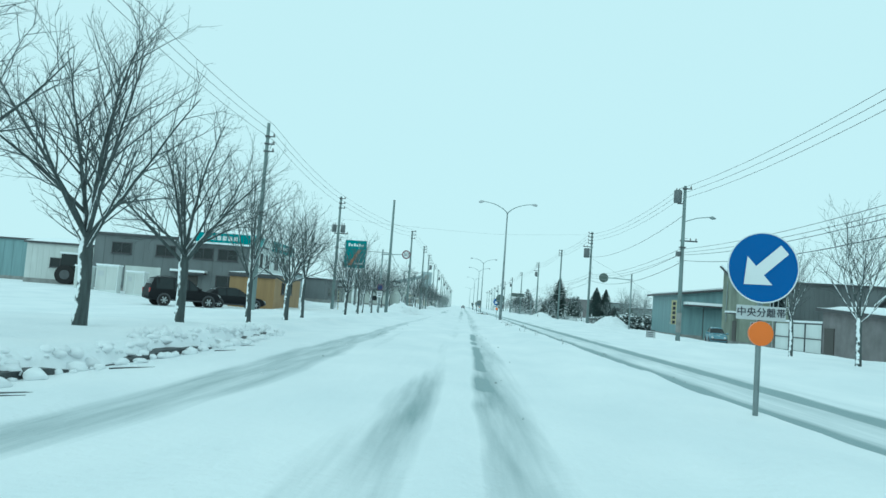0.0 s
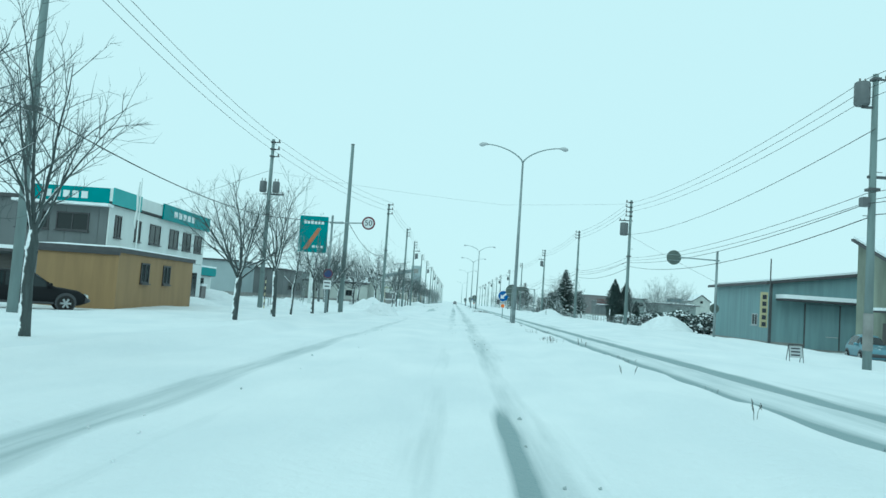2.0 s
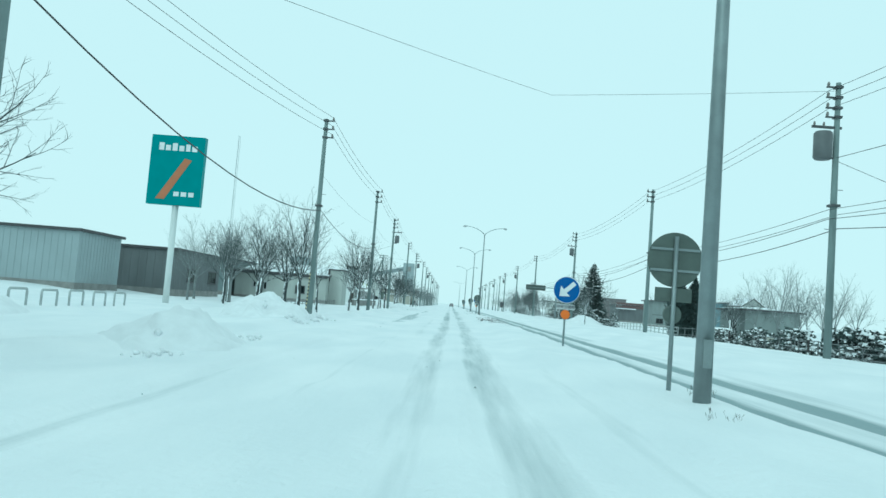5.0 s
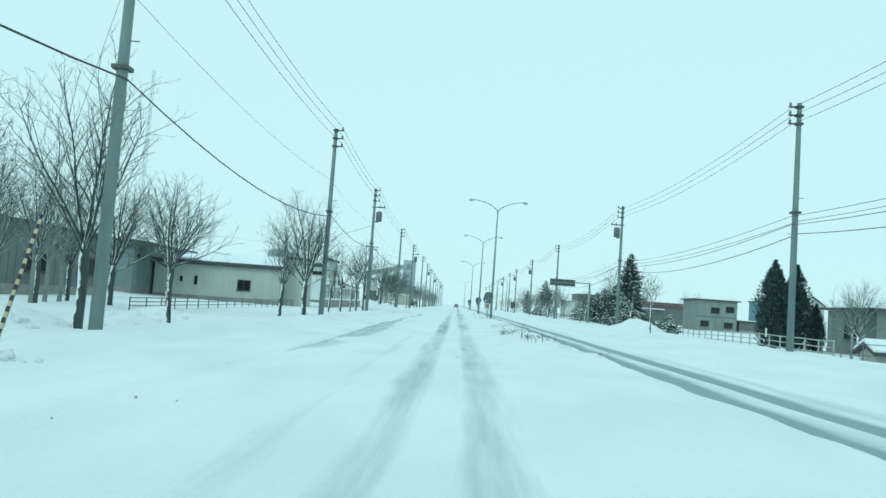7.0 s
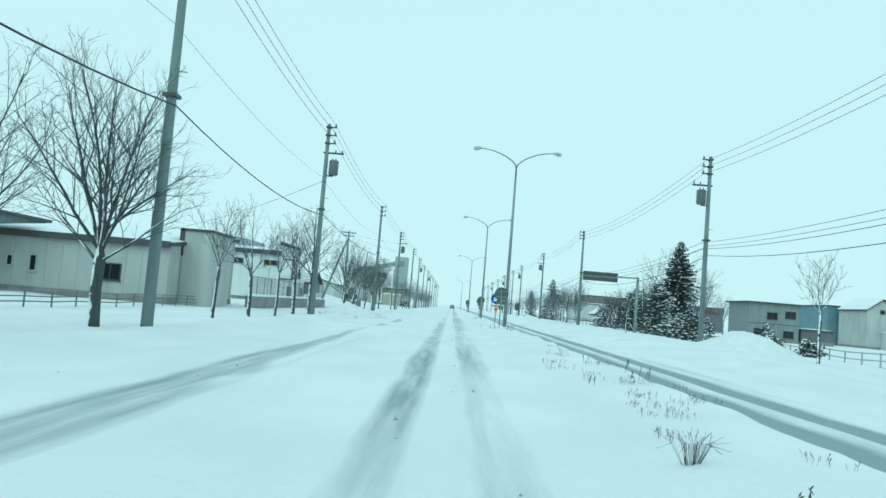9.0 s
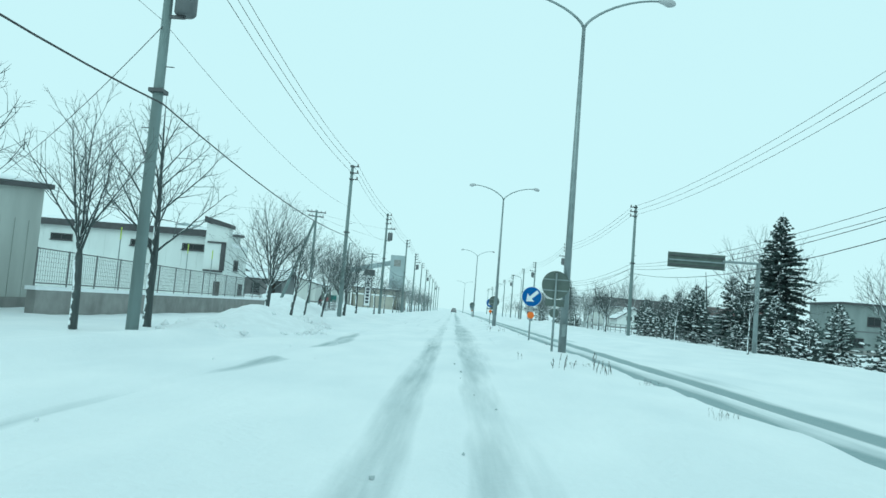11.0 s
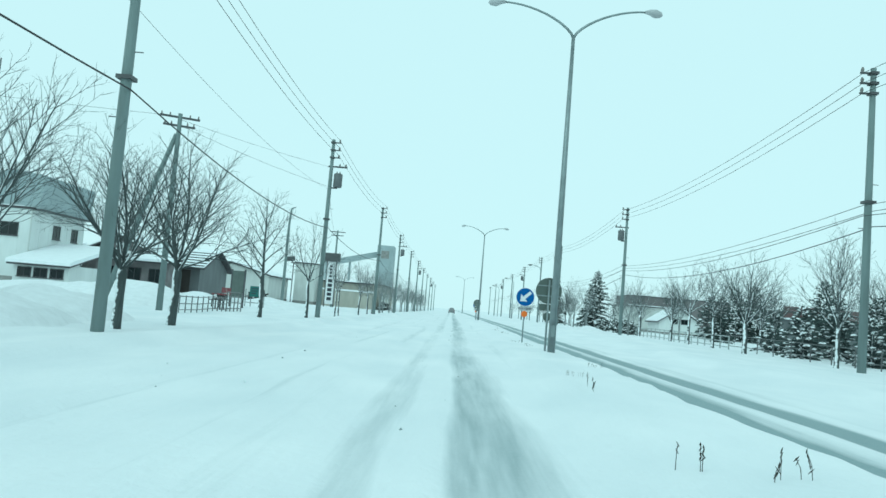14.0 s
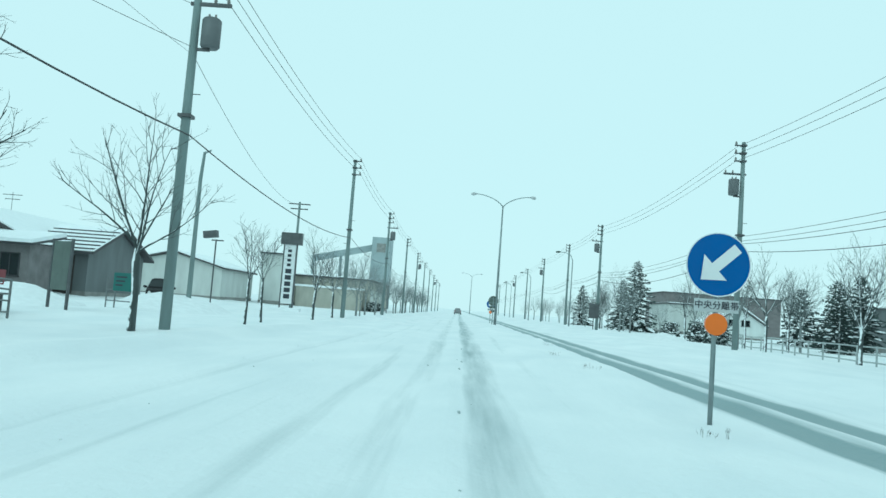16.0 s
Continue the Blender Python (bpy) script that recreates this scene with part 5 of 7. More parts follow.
def window(parent, m, u, z, w, h, mullions=1, trim=None, sill=True):
    """A window in the wall frame m, at u metres along the wall; -y of m points out."""
    s = Shape()
    b = 0.07
    s.box(u, u + w, -0.06, 0.03, z, z + b, m).box(u, u + w, -0.06, 0.03, z + h - b, z + h, m)
    s.box(u, u + b, -0.055, 0.03, z + b, z + h - b, m).box(u + w - b, u + w, -0.055, 0.03, z + b, z + h - b, m)
    for k in range(mullions):
        c = u + w * (k + 1) / (mullions + 1)
        s.box(c - 0.03, c + 0.03, -0.05, 0.03, z + b, z + h - b, m)
    win = part("window", s, trim or FRAME_DARK, parent)
    for k in range(mullions + 1):
        a = u + b + (w - 2 * b) * k / (mullions + 1)
        part("pane", Shape().box(a + 0.02, a + (w - 2 * b) / (mullions + 1) - 0.02, -0.025, 0.02, z + b, z + h - b, m), PANE, win)
    if sill:
        part("sill", Shape().box(u - 0.05, u + w + 0.05, -0.13, 0.0, z - 0.06, z - 0.004, m), trim or FRAME_DARK, win)
    return win


def siding(parent, m, length, z0, z1, mat, pitch=0.45, upright=True):
    """Raised seams over a wall, as one joined piece."""
    s = Shape()
    if upright:
        k = pitch
        while k < length - 0.05:
            s.box(k - 0.015, k + 0.015, -0.022, 0.01, z0, z1, m)
            k += pitch
    else:
        k = z0 + pitch
        while k < z1 - 0.05:
            s.box(0, length, -0.018, 0.01, k - 0.01, k + 0.01, m)
            k += pitch
    return tagged(part("seams", s, mat, parent), kind="stuff")


def snow_slab(parent, x0, x1, y0, y1, z, h=0.28, rise=0.0, over=0.15, seed=1):
    """Snow lying on a roof, soft at its edges; rise lifts its far (north) edge."""
    nx, ny = max(6, int((x1 - x0) / 1.0)), max(6, int((y1 - y0) / 1.0))
    v, f = [], []
    for j in range(ny + 1):
        for i in range(nx + 1):
            x, y = x0 - over + (x1 - x0 + 2 * over) * i / nx, y0 - over + (y1 - y0 + 2 * over) * j / ny
            e = min(i, nx - i, j, ny - j)
            k = noise.noise(Vector((x * 0.4 + seed, y * 0.4, seed)))
            v.append((x, y, z + rise * j / ny + (0.02 if e == 0 else (0.75 * h if e == 1 else h) * (1 + 0.18 * k))))
    for j in range(ny):
        for i in range(nx):
            a = j * (nx + 1) + i
            f.append((a, a + 1, a + nx + 2, a + nx + 1))
    k = len(v)
    v += [(p[0], p[1], z + rise * ((n // (nx + 1)) / ny) + 0.004) for n, p in enumerate(v[:k])]
    rim = [i for i in range(nx + 1)] + [j * (nx + 1) + nx for j in range(1, ny + 1)] + [ny * (nx + 1) + i for i in range(nx - 1, -1, -1)] + [j * (nx + 1) for j in range(ny - 1, 0, -1)]
    for a, b in zip(rim, rim[1:] + rim[:1]):
        f.append((a, b, k + b, k + a))
    return part("roof_snow", Shape().add(v, f), SNOW, parent, "thick smooth snow on the roof", True)


def block(name, x0, x1, y0, y1, z1, wall, label, roof=DARK_ROOF, snow=0.3, plinth=0.5, seams=0.6, rise=0.0, over=0.25, group="roadside buildings"):
    """A building with walls, plinth, an eaved roof slab and its snow."""
    z0 = min(level(x0, y0), level(x1, y1)) - 0.3
    ob = thing("building", (0, 0, 0), label, "building", group)
    s = Shape()
    if rise:
        s.prism([(y0, z0), (y1, z0), (y1, z1 + rise), (y0, z1)], "x", x0, x1)
    else:
        s.box(x0, x1, y0, y1, z0, z1)
    part("wall", s, wall, ob)
    if plinth:
        part("plinth", Shape().box(x0 - 0.04, x1 + 0.04, y0 - 0.04, y1 + 0.04, z0, z0 + 0.3 + plinth), PLINTH, ob)
    r = Shape().prism([(y0 - over, z1), (y1 + over, z1 + rise), (y1 + over, z1 + rise + 0.2), (y0 - over, z1 + 0.2)], "x", x0 - over, x1 + over)
    part("roof", r, roof, ob)
    if snow:
        snow_slab(ob, x0, x1, y0, y1, z1 + 0.2, snow, rise, over * 0.8, x0)
    if seams:
        for fc, ln in (("S", x1 - x0), ("E" if x1 < 0 else "W", y1 - y0)):
            siding(ob, face_matrix(fc, x0, x1, y0, y1), ln, z0, z1 - 0.02, wall, seams)
    return ob


# dealership with teal fascia
deal = block("building", -33.5, -19.5, 64.0, 80.0, 5.35, SIDING_DARK, "two-storey taupe and white dealership with a teal fascia", seams=0.9, snow=0.25)
mS, mE = face_matrix("S", -33.5, -19.5, 64, 80), face_matrix("E", -33.5, -19.5, 64, 80)
part("upper_cladding", Shape().box(0, 16.0, -0.1, -0.03, 2.75, 5.3, mE), SIDING_WHITE, deal, "white upper cladding on the road side")
part("fascia", Shape().box(9.2, 14.15, -0.32, -0.03, 5.3, 6.15, mS), TEAL, deal, "teal sign band")
part("fascia", Shape().box(-0.3, 16.1, -0.32, -0.03, 5.45, 6.15, mE), SIDING_WHITE, deal, "pale parapet band")
part("fascia", Shape().box(-0.32, 3.4, -0.4, -0.33, 5.3, 6.2, mE), TEAL_PALE, deal, "pale teal sign band")
part("fascia", Shape().box(6.8, 16.05, -0.42, -0.33, 5.25, 6.25, mE), TEAL, deal, "teal sign band")
bars = part("fascia", Shape().box(9.0, 14.3, -0.7, -0.02, 5.14, 5.28, mS), SNOW, deal, "snow lying along the sign's canopy")
for k in range(5):
    part("sign_mark", Shape().box(10.6 + 0.5 * k, 10.95 + 0.5 * k, -0.34, -0.325, 5.52, 5.9, mS), SIGN_WHITE, deal)
    part("sign_mark", Shape().box(8.6 + 0.85 * k, 9.2 + 0.85 * k, -0.434, -0.422, 5.55, 5.95, mE), SIGN_WHITE, deal)
for u in (1.6, 5.6, 9.0, 11.2):
    window(deal, mS, u, 3.75, 1.8, 1.0)
for u, w in ((0.7, 0.8), (3.4, 0.8), (5.6, 1.7), (8.9, 1.6), (11.4, 1.6), (13.8, 1.5)):
    window(deal, mE @ pose(0, -0.1, 0), u, 3.55, w, 1.25)
part("door", Shape().box(8.0, 9.6, -0.06, 0.02, 0.1, 2.2, mS), DOOR, deal)
part("lower_cladding", Shape().box(0, 16.0, -0.08, -0.03, 0.35, 2.72, mE), SIDING_WHITE, deal, "white lower cladding")
for u, w in ((9.4, 1.2), (11.2, 1.5), (13.6, 1.4)):
    part("door", Shape().box(u, u + w, -0.12, -0.06, 0.1, 2.1, mE), PANE, deal)
part("canopy", Shape().box(7.4, 10.4, -0.9, -0.03, 2.35, 2.5, mS), DARK_ROOF, deal)
part("canopy_snow", Shape().box(7.35, 10.45, -0.92, -0.03, 2.504, 2.7, mS), SNOW, deal)
part("roller_door", Shape().box(3.0, 6.2, -0.05, 0.02, 0.1, 2.7, mS), SIDING_PALE, deal)
window(deal, mS, 11.2, 0.9, 2.2, 1.5)

for x, y, w, h in ((-31.3, 58.4, 1.3, 1.75), (-29.4, 58.6, 1.8, 2.1), (-27.3, 59.2, 1.5, 1.9)):
    z = level(x, y)
    cab = thing("storage_cabinet", (x, y, z), "white metal storage cabinet standing in snow", "cabinet", "white cabinets")
    part("body", Shape().box(-w / 2, w / 2, -0.4, 0.4, -0.1, h), SIDING_WHITE, cab)
    part("door", Shape().box(-w / 2 + 0.08, -0.03, -0.43, -0.402, 0.15, h - 0.1), SIDING_PALE, cab)
    part("door", Shape().box(0.03, w / 2 - 0.08, -0.43, -0.402, 0.15, h - 0.1), SIDING_PALE, cab)
    part("label_plate", Shape().box(-w / 2 + 0.2, -0.25, -0.445, -0.432, h * 0.6, h * 0.8), PLATE_GREY, cab)
    part("snow_cap", Shape().box(-w / 2 - 0.05, w / 2 + 0.05, -0.45, 0.45, h + 0.004, h + 0.14), SNOW, cab)

shed_l = block("building", -46.0, -36.5, 75.0, 88.0, 4.6, SIDING_PALE, "pale low shed with snow on its pent roof", rise=0.9, snow=0.35)
window(shed_l, face_matrix("S", -46, -36.5, 75, 88), 2.6, 2.2, 2.2, 1.0)
block("building", -66.0, -48.0, 92.0, 104.0, 5.6, SIDING_BLUE, "distant blue-grey hall behind the yard", snow=0.2, seams=1.2)

# ochre site cabin
cabin = block("building", -18.4, -14.9, 55.4, 64.9, 2.42, SIDING_OCHRE, "ochre prefabricated site cabin with a snowy flat roof", plinth=0, seams=0, snow=0.16, over=0.1)
cE = face_matrix("E", -18.4, -14.9, 55.4, 64.9)
for u in (2.5, 5.2):
    window(cabin, cE, u, 1.15, 0.95, 0.95, 1)
part("corner_post", Shape().box(-14.96, -14.84, 55.34, 55.46, -0.1, 2.42), SIDING_OCHRE, cabin)
part("eave_rail", Shape().box(-18.5, -14.8, 55.28, 55.4, 2.3, 2.44), FRAME_DARK, cabin)

kiosk = block("building", -29.0, -22.6, 81.0, 92.4, 2.05, SIDING_WHITE, "low white annex with a teal fascia and snow on its roof", snow=0.18, seams=0.9)
part("fascia", Shape().box(-22.58, -22.2, 88.4, 92.5, 2.1, 2.8), TEAL, kiosk, "teal sign band")
part("fascia", Shape().box(-24.8, -22.2, 88.1, 88.38, 2.1, 2.8), TEAL, kiosk, "teal sign band")
part("snow_cap", Shape().box(-24.8, -22.2, 88.1, 92.5, 2.804, 2.95), SNOW, kiosk)
k_e = face_matrix("E", -29.0, -22.6, 81.0, 92.4)
for u, w in ((1.0, 1.8), (4.0, 1.4), (8.2, 1.1)):
    part("door", Shape().box(u, u + w, -0.06, 0.02, 0.1, 1.85, k_e), PANE, kiosk)
bin_r = thing("bin_box", (-20.1, 81.2, level(-20.1, 81.2)), "dull brown bin box capped with snow", "bin")
part("body", Shape().box(-0.6, 0.6, -0.5, 0.5, -0.1, 1.0), BRICK_BROWN, bin_r)
part("snow_cap", Shape().box(-0.66, 0.66, -0.56, 0.56, 1.004, 1.2), SNOW, bin_r)
flag = thing("flagpole", (-17.2, 62.6, level(-17.2, 62.6)), "thin white flagpole with a limp white banner", "flagpole")
part("pole", Shape().tube([(0, 0, -0.3), (0, 0, 6.6)], [0.045, 0.03], 8), SIDING_WHITE, flag, smooth=True)
part("banner", Shape().tube([(-0.1, 0, 6.4), (-0.16, 0.03, 5.6), (-0.12, 0, 4.9), (-0.2, 0.02, 4.3), (-0.16, 0, 3.9)], [0.03, 0.07, 0.05, 0.065, 0.03], 7), SIDING_WHITE, flag, "limp white banner", True)
block("building", -34.0, -27.0, 117.0, 124.0, 4.4, PLANT_GREY, "plain grey-blue metal warehouse", snow=0.12, seams=0.5)
grey = block("building", -42.0, -24.0, 128.5, 141.0, 4.05, SIDING_DARK, "long grey-brown workshop behind leafless bushes", snow=0.08, seams=0.7)
window(grey, face_matrix("E", -42, -24, 128.5, 141), 3.0, 1.4, 2.4, 1.2)
window(grey, face_matrix("E", -42, -24, 128.5, 141), 9.0, 1.4, 2.4, 1.2)

# white house end, blue wing and mast
white = block("building", -27.0, -15.6, 157.5, 170.0, 3.3, SIDING_BEIGE, "long pale building with dark eaves and snowy roof", rise=1.3, snow=0.3, plinth=0.35, seams=0.9)
w_s = face_matrix("S", -27, -15.6, 157.5, 170)
window(white, w_s, 7.6, 1.15, 1.2, 0.95, 1)
window(white, w_s, 3.6, 1.3, 0.45, 0.95, 0, FRAME_LIGHT)
window(white, w_s, 2.3, 1.5, 0.4, 0.65, 0, FRAME_LIGHT)
part("eave_band", Shape().box(-0.3, 11.5, -0.36, -0.26, 3.18, 3.55, w_s), DARK_ROOF, white, "dark eave board")
part("end_wall", Shape().box(-15.55, -13.9, 159.3, 163.5, -0.2, 4.35), SIDING_BEIGE, white, "pale end wall rising past the roof")
part("end_trim", Shape().box(-15.75, -15.5, 159.2, 159.5, 2.9, 4.5), DARK_ROOF, white)
part("end_trim", Shape().box(-15.75, -13.8, 159.2, 163.6, 4.354, 4.5), DARK_ROOF, white)
blue_w = block("building", -40.0, -27.3, 153.5, 166.0, 4.6, SIDING_TEAL_GREY, "blue-grey building with a dark overhanging roof", snow=0.2, seams=0.8)
part("overhang", Shape().prism([(-27.1, 4.55), (-23.4, 4.15), (-23.4, 4.3), (-27.1, 4.8)], "y", 153.3, 158.0), DARK_ROOF, blue_w)
window(blue_w, face_matrix("E", -40, -27.3, 153.5, 166), 0.6, 3.3, 0.7, 0.9, 0)
mast = thing("antenna_mast", (-26.6, 152.2, level(-26.6, 152.2)), "thin lattice antenna mast beside a building", "antenna mast")
legs = [(0.17 * math.cos(a), 0.17 * math.sin(a)) for a in (0, 2.094, 4.189)]
for x, y in legs:
    part("leg", Shape().tube([(x, y, -0.3), (x * 0.7, y * 0.7, 19)], 0.014, 5), GALV, mast)
br = Shape()
for k in range(48):
    a, b = legs[k % 3], legs[(k + 1) % 3]
    br.tube([(a[0], a[1], k * 0.39), (b[0], b[1], k * 0.39 + 0.39)], 0.008, 3)
tagged(part("lattice", br, GALV, mast), kind="stuff")

# pale hall with retaining wall and fence
hall = block("building", -52.0, -18.5, 199.5, 207.0, 5.45, SIDING_WHITE, "large white hall with dark eaves and snow on top", rise=0.5, snow=0.35, plinth=0.4, seams=1.2)
h_s = face_matrix("S", -52, -18.5, 199.5, 207)
for u in (27.2, 31.2, 21.0):
    window(hall, h_s, u, 4.15, 1.7, 0.5, 1)
part("eave_band", Shape().box(-0.3, 33.6, -0.4, -0.27, 5.25, 5.75, h_s), DARK_ROOF, hall, "dark eave board")
part("stair_tower", Shape().box(-18.7, -17.0, 198.4, 199.46, -0.2, 6.2), SIDING_WHITE, hall, "white tower with a dark cap")
part("tower_cap", Shape().prism([(-18.85, 6.3), (-16.85, 5.95), (-16.85, 6.25), (-18.85, 6.75)], "y", 198.2, 199.5), DARK_ROOF, hall)
part("east_wing", Shape().box(-18.48, -17.2, 199.5, 204.7, -0.2, 4.7), SIDING_WHITE, hall, "white wing behind the tower")
part("wing_snow", Shape().box(-18.48, -17.15, 199.5, 204.75, 4.704, 4.95), SNOW, hall)
part("slot", Shape().box(-17.45, -17.1, 198.32, 198.396, 2.75, 4.75), DARK_ROOF, hall)
part("slot_lintel", Shape().box(-18.5, -17.1, 198.28, 198.396, 4.754, 4.88), DARK_ROOF, hall)
part("slot_sill", Shape().box(-18.6, -17.2, 198.1, 198.396, 2.6, 2.74), DARK_ROOF, hall)
part("entrance", Shape().box(-17.75, -17.3, 198.33, 198.396, 0.2, 1.9), DOOR, hall)
h_e = face_matrix("E", -18.48, -17.2, 199.5, 204.7)
window(hall, h_e, 1.6, 2.9, 1.1, 0.8, 1)
window(hall, h_e, 3.4, 1.0, 1.1, 0.9, 1)
solo("retaining_wall", Shape().box(-13.3, -13.0, 165.5, 195.4, -0.4, 0.82), PLINTH, "low grey concrete retaining wall capped with snow", "wall")
solo("wall_snow", Shape().box(-13.33, -12.97, 165.4, 195.5, 0.824, 0.95), SNOW, "strip of snow lying on a wall", "snow")
fence_p = thing("mesh_fence", (-13.15, 165.6, 0.95), "grey wire fence standing on a concrete wall", "fence")
for k in range(15):
    part("post", Shape().tube([(0, 2.05 * k, -0.12), (0, 2.05 * k, 1.25)], 0.03, 6), FENCE_METAL, fence_p)
for z in (0.1, 1.22):
    part("rail", Shape().tube([(0, 0, z), (0, 29.4, z)], 0.022, 5), FENCE_METAL, fence_p)
wires = Shape()
for k in range(196):
    wires.tube([(0, 0.15 * k, 0.1), (0, 0.15 * k, 1.22)], 0.007, 3, False)
for k in range(7):
    wires.tube([(0, 0, 0.2 + 0.15 * k), (0, 29.4, 0.2 + 0.15 * k)], 0.005, 3, False)
tagged(part("wire_mesh", wires, FENCE_METAL, fence_p), kind="stuff")
# four thin poles, each with a short yellow-green top piece
for y in (172.5, 176.0, 180.5, 184.5):
    mk = thing("snow_marker", (-13.6, y, level(-13.6, y)), "thin grey pole with a yellow-green tip", "marker pole", "snow markers")
    part("pole", Shape().tube([(0, 0, -0.2), (0, 0, 3.1)], 0.022, 6), GALV, mk)
    part("tip", Shape().tube([(0, 0, 3.0), (0, 0, 3.5)], 0.03, 6), plain("marker_yellow", (0.5, 0.6, 0.1), 0.5), mk)


def gable(name_label, x0, x1, y0, y1, eave, ridge, wall, along="x", snow=0.3, roof=DARK_ROOF, over=0.5, bare=0.0):
    """A house with a pitched roof; the ridge runs along x or y."""
    z0 = min(level(x0, y0), level(x1, y1)) - 0.3
    ob = thing("house", (0, 0, 0), name_label, "house", "roadside houses")
    a0, a1, b0, b1 = (y0, y1, x0, x1) if along == "x" else (x0, x1, y0, y1)
    mid = (a0 + a1) / 2
    part("wall", Shape().prism([(a0, z0), (a1, z0), (a1, eave), (mid, ridge - 0.1), (a0, eave)], along, b0, b1), wall, ob)
    part("plinth", Shape().box(x0 - 0.04, x1 + 0.04, y0 - 0.04, y1 + 0.04, z0, z0 + 0.65), PLINTH, ob)
    sl = (ridge - eave) / (mid - a0)
    for sgn, e in ((-1, a0 - over), (1, a1 + over)):
        ez = eave - sl * over
        pl = part("roof_plane", Shape().prism([(e, ez), (mid, ridge), (mid, ridge + 0.18), (e, ez + 0.18)], along, b0 - over, b1 + over), roof, ob)
        if snow:
            part("roof_snow", Shape().prism([(e + 0.1 * -sgn, ez + 0.184), (mid, ridge + 0.184), (mid, ridge + 0.184 + snow * 0.9), (e + 0.35 * -sgn, ez + 0.3 + snow), (e + 0.08 * -sgn, ez + 0.22 + snow * 0.5)], along, b0 - over * 0.9, b1 + over * 0.9 - bare), SNOW, pl, "thick snow on the roof")
    return ob


old = gable("old brown-walled house under a snowy gable roof", -40.0, -32.0, 263.0, 280.0, 4.3, 6.2, BRICK_BROWN, "y", 0.16, over=0.6)
part("veranda_roof", Shape().prism([(258.6, 3.45), (263.0, 4.25), (263.0, 4.4), (258.6, 3.6)], "x", -37.0, -28.6), DARK_ROOF, old)
part("veranda_snow", Shape().prism([(258.5, 3.604), (262.9, 4.404), (262.9, 4.7), (258.5, 3.85)], "x", -37.0, -28.6), SNOW, old, "thick snow on the veranda roof")
part("veranda_wall", Shape().box(-36.8, -29.2, 259.4, 262.9, -0.2, 3.6), BRICK_BROWN, old)
o_s = face_matrix("S", -36.8, -29.2, 259.4, 262.9)
for u in (0.8, 3.4, 5.6):
    window(old, o_s, u, 1.3, 1.4, 1.6, 1)
part("side_roof", Shape().prism([(255.6, 3.3), (262.9, 4.7), (262.9, 4.85), (255.6, 3.45)], "x", -48.0, -39.6), DARK_ROOF, old)
part("side_snow", Shape().prism([(255.5, 3.454), (262.8, 4.854), (262.8, 5.2), (255.5, 3.75)], "x", -48.0, -39.6), SNOW, old, "thick snow on the side roof")
part("side_wall", Shape().box(-47.6, -40.0, 256.4, 262.9, -0.2, 3.45), SIDING_DARK, old)
part("gable_vent", Shape().disc((-36.0, 262.95, 5.4), (0, 1, 0), 0.22, 0.06, 16), SIGN_WHITE, old)
part("roof_aerial", Shape().tube([(-36.0, 268.0, 6.2), (-36.0, 268.0, 8.0)], 0.02, 5).box(-36.8, -35.2, 267.97, 268.03, 7.75, 7.8).box(-36.6, -35.4, 267.97, 268.03, 7.4, 7.45), DARK_STEEL, old)
rear = gable("low wing with snow lying in stripes on its roof", -32.0, -27.6, 264.5, 274.5, 3.6, 5.6, SIDING_DARK, "x", 0.05, over=0.7)
for k in range(6):
    part("roof_batten", Shape().box(-32.5, -27.1, 264.2 + 0.8 * k, 264.5 + 0.8 * k, 3.66 + 0.32 * k, 3.8 + 0.32 * k), DARK_ROOF, rear)
part("dark_bay", Shape().box(-31.8, -28.6, 264.44, 264.52, 0.3, 3.2), DOOR, rear)
bench = thing("plank_bench", (-15.0, 231.2, level(-15.0, 231.2)), "dark plank bench half buried in snow", "bench", turn=11)
part("plank", Shape().box(-0.4, 0.4, -2.4, 2.4, 0.62, 0.68), DARK_STEEL, bench)
for y in (-2.1, 0.0, 2.1):
    part("leg", Shape().box(-0.3, -0.22, y - 0.04, y + 0.04, -0.3, 0.62).box(0.22, 0.3, y - 0.04, y + 0.04, -0.3, 0.62), DARK_STEEL, bench)
for x, y in ((-14.7, 229.7), (-15.3, 232.8)):
    hc = thing("hand_cart", (x, y, level(-15.0, 231.2) + 0.41), "small red hand cart with white rims on a bench", "cart", "hand carts", turn=-20)
    hc.scale = (0.6, 0.6, 0.6)
    part("frame", Shape().tube([(-0.6, -0.3, 1.05), (0.7, -0.3, 0.95), (0.75, -0.3, 1.75)], 0.035, 6).tube([(-0.6, 0.3, 1.05), (0.7, 0.3, 0.95), (0.75, 0.3, 1.75)], 0.035, 6), RAIL_RED, hc)
    part("bed", Shape().box(-0.6, 0.7, -0.32, 0.32, 0.92, 1.0), RAIL_RED, hc)
    part("backboard", Shape().box(0.68, 0.76, -0.35, 0.35, 1.2, 1.75), RAIL_RED, hc)
    for sy in (-0.4, 0.4):
        w = part("wheel", Shape().tube([(0, sy - 0.04, 0.75), (0, sy + 0.04, 0.75)], 0.3, 18), TYRE, hc)
        part("rim", Shape().disc((0, sy, 0.75), (0, 1, 0), 0.24, 0.1, 16), SIGN_WHITE, w)
    part("prop", Shape().box(-0.5, -0.42, -0.25, 0.25, 0.45, 0.95), DARK_STEEL, hc)
big_w = block("building", -58.0, -34.6, 242.5, 251.6, 6.6, SIDING_WHITE, "tall white building with a grey metal loft", plinth=0.5, seams=1.5, snow=0.25, over=0.1)
